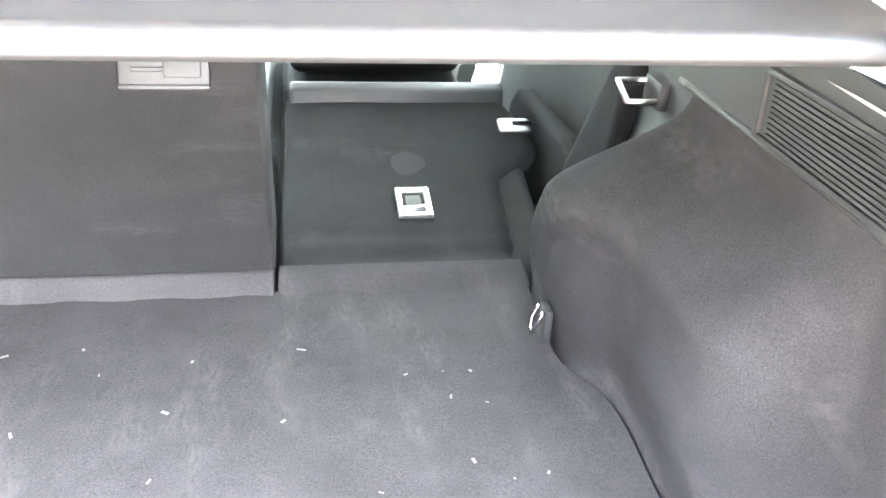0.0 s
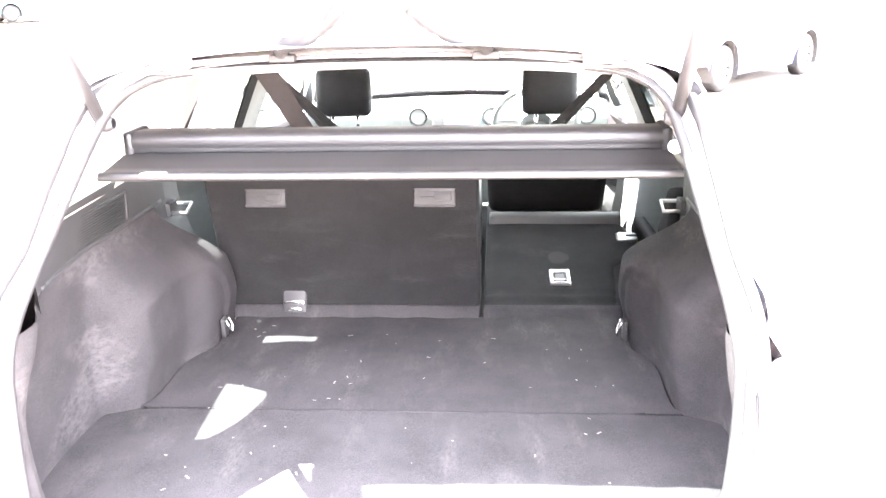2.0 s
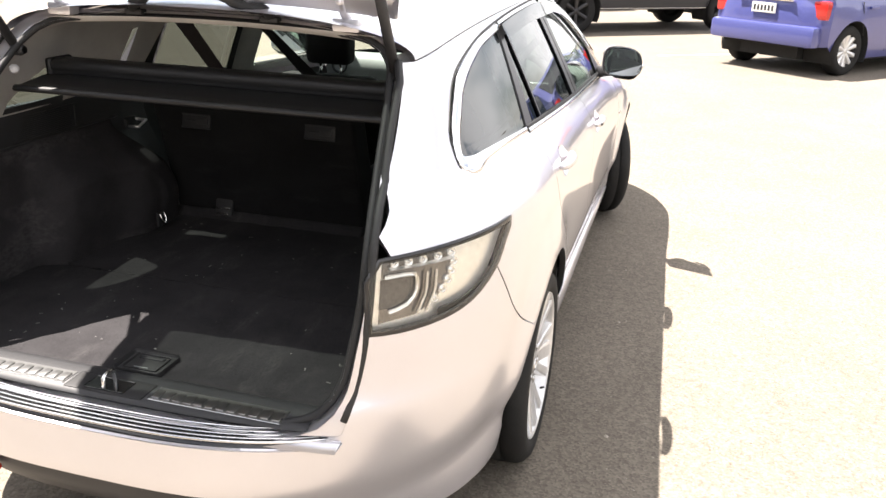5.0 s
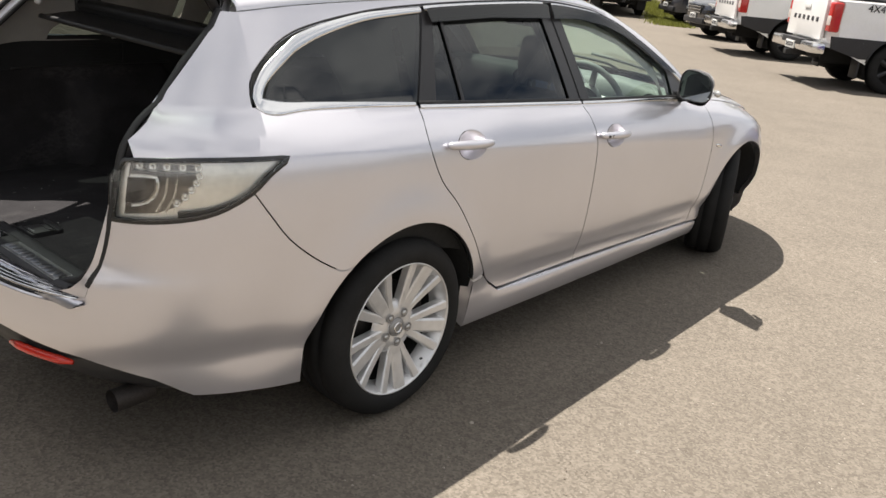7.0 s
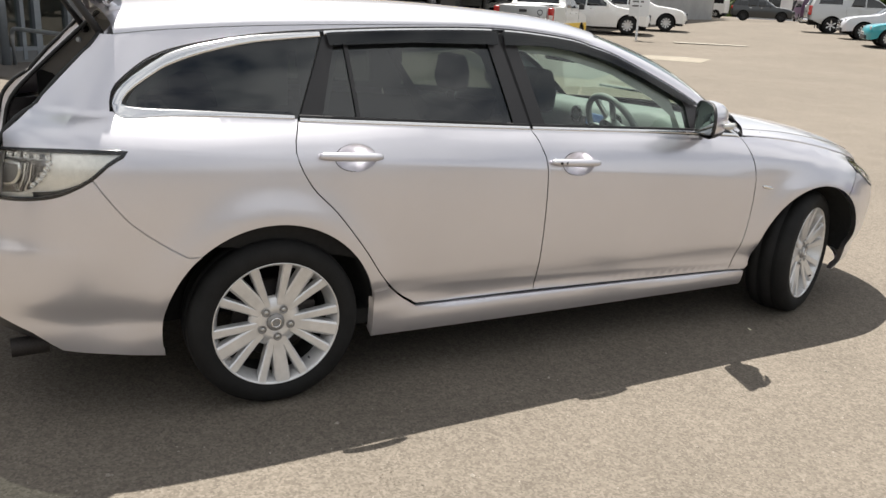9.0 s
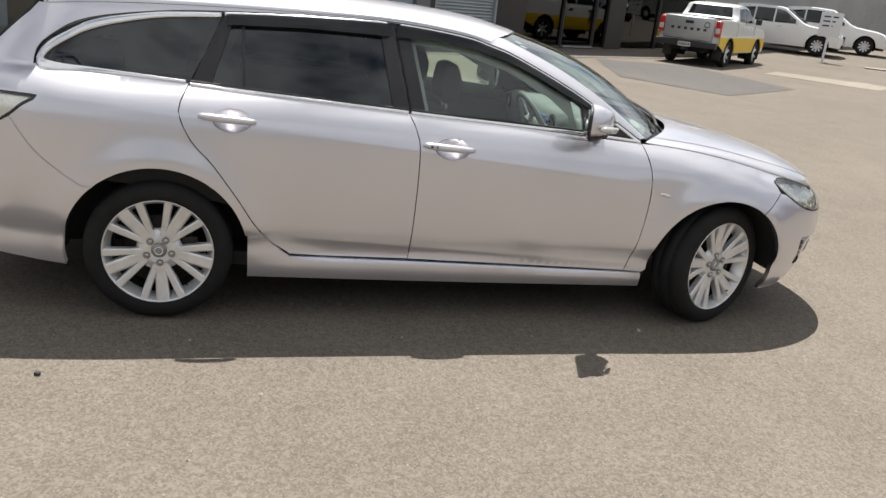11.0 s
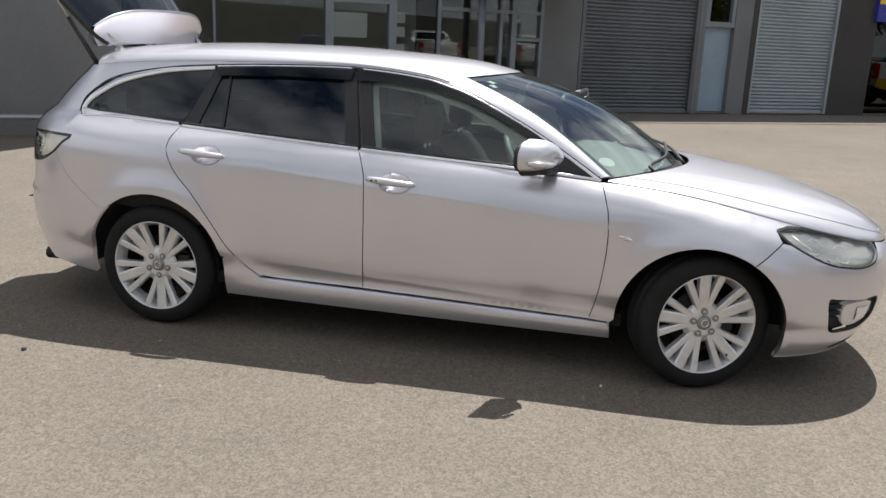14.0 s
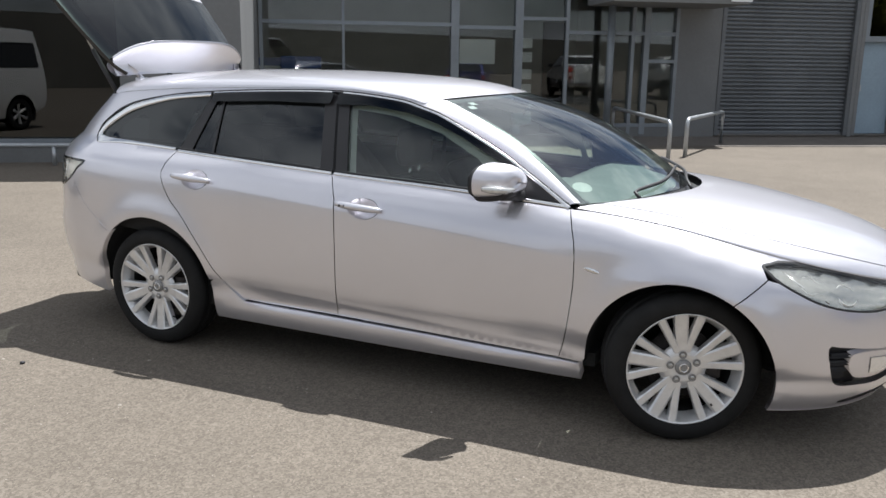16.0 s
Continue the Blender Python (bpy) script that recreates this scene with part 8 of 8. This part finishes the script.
white_4x4((-1.27, 13.35))
white_4x4((-4.06, 16.69))
pickup("white and yellow work pickup with a white tailgate", (-12.12, 23.9), (-0.632, 0.774), WHITE_P, ALLOY, band=(0.86, YELLOW_P, "yellow lower panel"), tail_trim=False, wb=3.1)
vb = pickup("white and yellow work pickup parked along the building", (-18.93, 13.54), (-0.684, 0.73), WHITE_P, ALLOY, band=(0.86, YELLOW_P, "yellow lower panel"), tail_trim=False, wb=3.1, tailgate=SILVER_P)
place("round_emblem", lathe([(0.0, 0.085), (0.008, 0.08), (0.008, 0.066), (0.0, 0.062)], 20), TRIM_GREY, vb.ob, "plain round emblem", Matrix.Translation((0.52, -1.173, 1.16)) @ Matrix.Rotation(radians(-90), 4, "Z"))


def corner(wheel_at, forward, wb, track):
    """Rear axle from the place of the front left wheel."""
    f = Vector((*forward, 0)).normalized()
    rt = Vector((f.y, -f.x, 0))
    p = Vector((*wheel_at, 0)) - f * wb + rt * track
    return p.x, p.y


def suv(label, at, forward, paint, rims):
    v = Vehicle(label, "car", "sport_utility_vehicle", at, forward, SUV, 2.72, 0.36, 0.92, 1.02, paint, low=0.26, rims=rims, spokes=10)
    v.deck("windscreen", 8, 9, 0.88, FAR_GLASS)
    v.deck("rear_window", 3, 4, 0.80, FAR_GLASS)
    v.side("side_window", [(-0.55, 1.12), (-0.38, 1.50), (0.20, 1.58), (0.20, 1.09)], FAR_GLASS)
    v.side("side_window", [(0.26, 1.09), (0.26, 1.585), (0.95, 1.585), (0.95, 1.07)], FAR_GLASS)
    v.side("side_window", [(1.01, 1.07), (1.01, 1.58), (1.32, 1.53), (1.92, 1.12), (1.9, 1.08)], FAR_GLASS)
    v.gaps([[(0.40, 0.62), (0.24, 1.05)], [(0.98, 0.36), (0.98, 1.05)], [(1.98, 0.36), (1.98, 1.05)]])
    for y in (0.42, 1.2):
        x = float(v.half(0.95))
        v.block("door_handle", (x - 0.01, y - 0.06, 0.94), (x + 0.03, y + 0.12, 0.97), CHROME, "", 0.008)
    v.mirrors(1.86, 1.06, paint)
    v.block("headlamp", (0.48, 3.30, 0.70), (0.82, 3.50, 0.86), LAMP_CLEAR, "clear headlamp", 0.03)
    v.block("grille", (-0.42, 3.50, 0.56), (0.42, 3.635, 0.80), BLACK_GLOSS, "black grille with bright bars", 0.02, False)
    for k in range(3):
        v.block("grille_bar", (-0.40, 3.60, 0.60 + 0.07 * k), (0.40, 3.645, 0.62 + 0.07 * k), CHROME, "", 0.006, False)
    v.block("lower_intake", (-0.62, 3.52, 0.34), (0.62, 3.632, 0.48), BLACK_TRIM, "", 0.02, False)
    v.block("fog_lamp", (0.62, 3.38, 0.46), (0.78, 3.52, 0.56), LAMP_CLEAR, "", 0.02)
    v.block("tail_lamp", (0.62, -0.95, 0.86), (0.88, -0.78, 1.08), LAMP_RED, "", 0.03)
    v.plate(3.64, 0.52, True)
    return v


suv("black sport utility car facing out of its bay", (-4.62, 21.74), (-0.68, -0.73), BLACK_P, CHROME)
suv("dark sport utility car in the next bay", (-7.5, 25.9), (-0.68, -0.73), material("graphite_paint", (0.03, 0.034, 0.045), 0.28, 0.3, grain=60, amount=0.1, coat=0.8), ALLOY)
suv("white sport utility car in the far row", corner((-21.7, 32.3), (-0.68, -0.73), 2.72, 0.78), (-0.68, -0.73), material("pearl_white_paint", (0.60, 0.61, 0.66), 0.3, grain=60, amount=0.05, coat=0.8), ALLOY)
suv("dark grey sport utility car crossing the far end", (-45.4, 49.4), (0.74, 0.67), material("dark_grey_paint", (0.022, 0.026, 0.030), 0.3, 0.2, grain=60, amount=0.1, coat=0.8), DARK_RIM)
suv("white sport utility car parked nose out by the shops", (-27.0, 20.2), (0.63, 0.77), WHITE_P, ALLOY)
suv("white sport utility car behind the white one", (-28.6, 23.6), (0.63, 0.77), WHITE_P, ALLOY)
pickup("silver pickup with a windowed canopy", (-26.9, 36.4), (0.68, 0.73), SILVER_P, ALLOY, canopy=True)


def hatch(label, at, forward, paint, prof=HATCH, screens=((8, 9), (3, 4)), tail=0.70):
    v = Vehicle(label, "car", "hatchback" if prof is HATCH else "saloon_car", at, forward, prof, 2.62, 0.315, 0.875, 0.93, paint, low=0.20, rims=ALLOY, spokes=10, tumble=0.42)
    v.deck("windscreen", *screens[0], 0.86, FAR_GLASS)
    v.deck("rear_window", *screens[1], 0.80, FAR_GLASS)
    v.side("side_window", [(-0.02, 0.99), (0.15, 1.28), (0.42, 1.34), (0.80, 1.35), (0.80, 0.97)], FAR_GLASS)
    v.side("side_window", [(0.86, 0.97), (0.86, 1.35), (1.2, 1.33), (1.45, 1.26), (2.0, 0.97)], FAR_GLASS)
    v.gaps([[(0.22, 0.5), (0.10, 0.92)], [(0.83, 0.28), (0.83, 0.95)], [(2.02, 0.28), (2.04, 0.92)]])
    v.mirrors(1.84, 0.95, paint)
    for y in (0.30, 1.0):
        x = float(v.half(0.84))
        v.block("door_handle", (x - 0.01, y - 0.05, 0.83), (x + 0.028, y + 0.12, 0.86), paint, "", 0.008)
    y1 = prof[-2][0]
    v.block("headlamp", (0.50, y1 - 0.34, 0.60), (0.80, y1 - 0.10, 0.74), LAMP_CLEAR, "clear headlamp", 0.03)
    v.block("lower_intake", (-0.5, y1 - 0.10, 0.26), (0.5, y1 + 0.012, 0.42), BLACK_TRIM, "", 0.02, False)
    v.plate(y1 + 0.006, 0.48, True)
    v.block("tail_lamp", (0.60, -tail - 0.27, 0.70), (0.845, -tail + 0.05, 0.93), LAMP_RED, "red tail lamp", 0.04)
    return v


hatch("bright teal hatchback in the far row", corner((-18.1, 29.1), (-0.68, -0.73), 2.62, 0.74), (-0.68, -0.73), TEAL_P, tail=0.42)
bc = hatch("blue saloon with a boot spoiler, tail to the yard", (2.545, 10.06), (0.66, 0.75), BLUE_P, SEDAN, ((10, 11), (5, 6)), 0.33)
bc.block("spoiler", (-0.66, -0.66, 1.105), (0.66, -0.52, 1.13), BLACK_GLOSS, "dark boot spoiler", 0.012, False)
bc.block("spoiler_foot", (0.5, -0.62, 1.03), (0.56, -0.55, 1.11), BLUE_P, "", 0.01)
bc.block("boot_strip", (-0.42, -0.70, 0.90), (0.42, -0.65, 0.925), CHROME, "bright strip over the plate", 0.006, False)
bc.plate(-0.695, 0.80)
bc.block("rear_bumper", (-0.80, -0.735, 0.36), (0.80, -0.54, 0.62), BLUE_P, "blue rear bumper", 0.06, False)

# ---- signs, planting and the far side of the yard ----
def post_sign(at, width, bottom, top, mat, label, heading, band=None, posts=True):
    sg_ob = new("post_sign")
    m = Matrix.Translation((at[0], at[1], ground_z(*at))) @ Matrix.Rotation(radians(heading), 4, "Z")
    sg_ob.matrix_basis = m
    tagged(sg_ob, label, "sign")
    for x in ((-width / 2, width / 2) if posts else (0,)):
        part("post", boxed((x - 0.04, -0.04, 0), (x + 0.04, 0.04, top + 0.05), 0.008), SIGN_WHITE, sg_ob, angle=40)
    pn = part("panel", boxed((-width / 2, -0.035, bottom), (width / 2, -0.005, top), 0.006), mat, sg_ob, angle=40)
    for k in range(3):
        z = top - 0.15 - 0.16 * k
        part("text_bar", boxed((-width * 0.36, -0.039, z - 0.025), (width * (0.30 - 0.1 * k), -0.0355, z + 0.025)), band or TRIM_GREY, pn)
    return sg_ob


SIGN_TEAL = material("sign_teal", (0.06, 0.34, 0.33), 0.5, grain=20, amount=0.06)
post_sign((-47.0, 46.0), 1.1, 0.85, 1.9, SIGN_TEAL, "teal and white sign on two white posts", 47, SIGN_WHITE)
post_sign((-22.8, 20.8), 0.75, 0.9, 1.75, SIGN_WHITE, "white notice on a single post", 47, TRIM_GREY, posts=False)


def tree_meshes(seed, height, spread, leaves, low):
    rng_ = random.Random(seed)
    limbs, tips = [], []
    trunk = [(0.10 * math.sin(1.3 * k + seed), 0.10 * math.cos(0.9 * k + seed) - 0.10, height * 0.62 * k / 6) for k in range(7)]
    limbs.append((trunk, [0.19 * (1 - 0.11 * k) for k in range(7)]))
    for k in range(11):
        z0 = height * rng_.uniform(0.22, 0.60)
        a = 2 * math.pi * (k / 11 + rng_.uniform(-0.04, 0.04))
        ln = spread * rng_.uniform(0.55, 0.95)
        pts = [(0, 0, z0), (math.cos(a) * ln * 0.4, math.sin(a) * ln * 0.4, z0 + ln * 0.34), (math.cos(a) * ln, math.sin(a) * ln, z0 + ln * rng_.uniform(0.35, 0.7))]
        limbs.append((polyline(pts, 0.5), None))
        tips += [pts[1], pts[2]]
    tips += [(rng_.uniform(-0.5, 0.5) * spread, rng_.uniform(-0.5, 0.5) * spread, height * rng_.uniform(0.7, 0.95)) for _ in range(9)]
    vs, fs = [], []
    for pts, rad in limbs:
        rad = rad or [0.075 * (1 - 0.8 * i / (len(pts) - 1)) for i in range(len(pts))]
        me = tube(pts, rad, 7)
        base = len(vs)
        vs += [tuple(v.co) for v in me.vertices]
        fs += [tuple(i + base for i in q.vertices) for q in me.polygons]
        bpy.data.meshes.remove(me)
    lv, lf = [], []
    for _ in range(leaves):
        c = Vector(rng_.choice(tips)) + Vector((rng_.gauss(0, 1), rng_.gauss(0, 1), rng_.gauss(0, 0.75) - low)) * spread * 0.20
        d = Vector((rng_.gauss(0, 1), rng_.gauss(0, 1), rng_.gauss(-0.4, 0.8))).normalized()
        s = d.orthogonal().normalized() * rng_.uniform(0.05, 0.10)
        ln = d * rng_.uniform(0.16, 0.34)
        b = len(lv)
        lv += [c - ln, c + s, c + ln, c - s]
        lf.append((b, b + 1, b + 2, b + 3))
    return mesh_of(vs, fs), mesh_of(lv, lf, False)


def leaf_material(name, c0, c1):
    m = bpy.data.materials.new(name)
    m.use_nodes = True
    n, l = m.node_tree.nodes, m.node_tree.links
    b = n["Principled BSDF"]
    g_ = n.new("ShaderNodeNewGeometry")
    r_ = n.new("ShaderNodeMix")
    r_.data_type = "RGBA"
    r_.inputs["A"].default_value, r_.inputs["B"].default_value = (*c0, 1), (*c1, 1)
    l.new(g_.outputs["Random Per Island"], r_.inputs["Factor"])
    l.new(r_.outputs["Result"], b.inputs["Base Color"])
    b.inputs["Roughness"].default_value = 0.6
    tl_ = n.new("ShaderNodeBsdfTranslucent")
    mx = n.new("ShaderNodeMixShader")
    mx.inputs[0].default_value = 0.35
    l.new(r_.outputs["Result"], tl_.inputs["Color"])
    l.new(b.outputs[0], mx.inputs[1])
    l.new(tl_.outputs[0], mx.inputs[2])
    l.new(mx.outputs[0], n["Material Output"].inputs["Surface"])
    return m


BARK = material("grey_brown_bark", (0.16, 0.13, 0.10), 0.9, grain=9, amount=0.3, blotch=2, blotch_amount=0.25, bump=0.6, stretch=(1, 1, 0.25))
LEAF = leaf_material("yellow_green_leaves", (0.11, 0.13, 0.02), (0.24, 0.24, 0.05))
LEAF_D = leaf_material("deep_green_leaves", (0.03, 0.06, 0.015), (0.10, 0.13, 0.03))
KINDS = [tree_meshes(3, 6.5, 2.6, 5200, 0.3), tree_meshes(8, 8.0, 3.2, 6500, 0.9)]
for (x, y), kind, mat, sc, lb in (((-25.5, 46), 0, LEAF, 1.0, "slim yard tree with yellow-green leaves"), ((-20.5, 45), 0, LEAF, 0.9, "slim yard tree with yellow-green leaves"), ((-16, 43), 0, LEAF, 1.05, "slim yard tree with yellow-green leaves"), ((-11, 40), 0, LEAF, 0.95, "slim yard tree with yellow-green leaves"),
                              ((-4, 36), 0, LEAF, 1.0, "slim yard tree with yellow-green leaves"), ((-49.5, 45.5), 1, LEAF_D, 1.0, "broad dark green tree with drooping leaves"), ((-43, 36.0), 1, LEAF_D, 1.0, "broad dark green tree with drooping leaves")):
    tr = new("tree")
    tr.matrix_basis = Matrix.Translation((x, y, ground_z(x, y) - 0.05)) @ Matrix.Rotation(x, 4, "Z") @ Matrix.Scale(sc, 4)
    tagged(tr, lb, "tree", group="yard trees" if mat is LEAF else "dark trees")
    key = "crown" + str(kind)
    place("trunk", KINDS[kind][0], BARK, tr)
    place("crown", KINDS[kind][1], mat, tr)

# hedge far behind the parked row
rng = random.Random(21)
hv, hf = [], []
for _ in range(9000):
    a = rng.uniform(0, 0.62)
    x, y = -82 + 110 * a + rng.gauss(0, 1.0), 78 - 22 * a + rng.gauss(0, 1.2)
    c = Vector((x, y, 0.6 + rng.uniform(0, 1) ** 0.8 * (4.6 + 1.6 * math.sin(a * 23) + 0.9 * math.sin(a * 61))))
    d = Vector((rng.gauss(0, 1), rng.gauss(0, 1), rng.gauss(0, 1))).normalized()
    s, ln = d.orthogonal().normalized() * rng.uniform(0.16, 0.32), d * rng.uniform(0.3, 0.6)
    b = len(hv)
    hv += [c - ln, c + s, c + ln, c - s]
    hf.append((b, b + 1, b + 2, b + 3))
tagged(place("hedge_foliage", mesh_of(hv, hf, False), LEAF_D), "dense dark green planting beyond the yard", "planting", kind="stuff")
# grass strip between the bays
gv, gf_ = [], []
for _ in range(7000):
    a, b_ = rng.uniform(0, 1), rng.gauss(0, 0.28)
    x, y = -14.2 + 5.4 * a + b_ * 0.83, 30.2 - 8.6 * a + b_ * 0.55
    z = ground_z(x, y)
    h, w, an = rng.uniform(0.05, 0.13), rng.uniform(0.012, 0.025), rng.uniform(0, 6.28)
    k = len(gv)
    gv += [(x - w * math.cos(an), y - w * math.sin(an), z), (x + w * math.cos(an), y + w * math.sin(an), z), (x + rng.gauss(0, 0.03), y + rng.gauss(0, 0.03), z + h)]
    gf_.append((k, k + 1, k + 2))
tagged(place("grass_strip", mesh_of(gv, gf_, False), LEAF), "sunlit rough grass strip between parking bays", "grass", kind="stuff")

# buildings and stalls beyond the yard
FENCE_M = material("brown_timber_fence", (0.07, 0.05, 0.04), 0.85, grain=12, amount=0.2, blotch=1, stretch=(1, 1, 0.2))
fence = new("board_fence")
fence.matrix_basis = Matrix.Translation((-46.5, 34.5, 0.55)) @ Matrix.Rotation(radians(47), 4, "Z")
tagged(fence, "dark brown board fence at the yard's edge", "fence")
board = bm_mesh(boxed((-0.14, -0.02, 0), (0.14, 0.02, 1.75), 0.006, 1))
board.materials.append(FENCE_M)
for k in range(26):
    ob = new("board", board)
    ob.matrix_basis = Matrix.Translation((-3.7 + 0.295 * k, 0.015 * (k % 2), 0))
    ob.parent = fence
part("rail", boxed((-3.9, 0.03, 1.2), (3.9, 0.09, 1.3)), FENCE_M, fence)


def gable(name, label, at, heading, w, d, h, rise, wall_mat, roof_mat):
    g = new(name)
    g.matrix_basis = Matrix.Translation((at[0], at[1], 0.6)) @ Matrix.Rotation(radians(heading), 4, "Z")
    tagged(g, label, "building" if h > 2.5 else "marquee")
    part("wall", boxed((-w / 2, -d / 2, 0), (w / 2, d / 2, h)), wall_mat, g)
    e = 0.3
    v = [(-w / 2 - e, -d / 2 - e, h), (w / 2 + e, -d / 2 - e, h), (w / 2 + e, 0, h + rise), (-w / 2 - e, 0, h + rise), (-w / 2 - e, d / 2 + e, h), (w / 2 + e, d / 2 + e, h)]
    place("roof", mesh_of(v, [(0, 1, 2, 3), (3, 2, 5, 4), (0, 3, 4), (1, 5, 2), (0, 4, 5, 1)], False), roof_mat, g)
    for k in range(int(w / 2.2)):
        x = -w / 2 + 1.1 + 2.2 * k
        wn_ = part("window", boxed((x - 0.55, -d / 2 - 0.03, 0.9), (x + 0.55, -d / 2 + 0.01, min(h - 0.3, 2.1))), FAR_GLASS, g)
        part("window_frame", boxed((x - 0.6, -d / 2 - 0.04, 0.84), (x + 0.6, -d / 2 + 0.005, 0.9)), SIGN_WHITE, wn_)
    return g


ROOF_RED = material("red_brown_roof_steel", (0.20, 0.045, 0.03), 0.6, grain=6, amount=0.12, blotch=0.6)
CANVAS = material("white_canvas", (0.72, 0.72, 0.72), 0.8, grain=10, amount=0.05, blotch=0.8)
gable("shed", "low brown shop building with a red roof beyond the fence", (-56, 45), 47, 16, 8, 2.9, 1.6, FENCE_M, ROOF_RED)
gable("marquee", "white canvas marquee beyond the yard", (-58, 68), 42, 9, 6, 2.4, 2.2, CANVAS, CANVAS)


def van(label, at, heading, paint):
    v = Vehicle(label, "van", "van", at, (math.cos(radians(heading)), math.sin(radians(heading))), [(-0.85, 0.45), (-0.92, 0.9), (-0.88, 1.6), (-0.78, 1.95), (-0.55, 2.02), (0.8, 2.05), (2.3, 2.02), (2.62, 1.94), (3.22, 1.25), (3.45, 1.08), (3.62, 0.85), (3.62, 0.35)], 2.9, 0.33, 0.93, 1.15, paint, low=0.26, tumble=0.16, rims=ALLOY)
    v.deck("windscreen", 7, 8, 0.88, FAR_GLASS)
    v.side("side_window", [(2.0, 1.25), (2.0, 1.75), (2.45, 1.75), (2.9, 1.25)], FAR_GLASS)
    v.side("side_window", [(0.6, 1.25), (0.6, 1.75), (1.9, 1.75), (1.9, 1.25)], FAR_GLASS)
    v.side("side_window", [(-0.6, 1.25), (-0.6, 1.75), (0.5, 1.75), (0.5, 1.25)], FAR_GLASS)
    v.block("headlamp", (0.55, 3.36, 0.80), (0.85, 3.58, 1.0), LAMP_CLEAR, "", 0.03)
    v.mirrors(2.85, 1.3, BLACK_TRIM)
    v.gaps([[(1.95, 0.4), (1.95, 1.9)], [(0.55, 0.4), (0.55, 1.9)]])
    return v


van("white van parked beyond the far kerb", (-55, 56), 215, WHITE_P)
van("dark purple van with a red roof panel by the marquee", (-50, 62), 140, material("purple_dark_paint", (0.06, 0.02, 0.06), 0.4, grain=40, amount=0.1, coat=0.5))
van("white passenger van parked behind the station wagon", (2.05, -6.2), 238.5, WHITE_P)
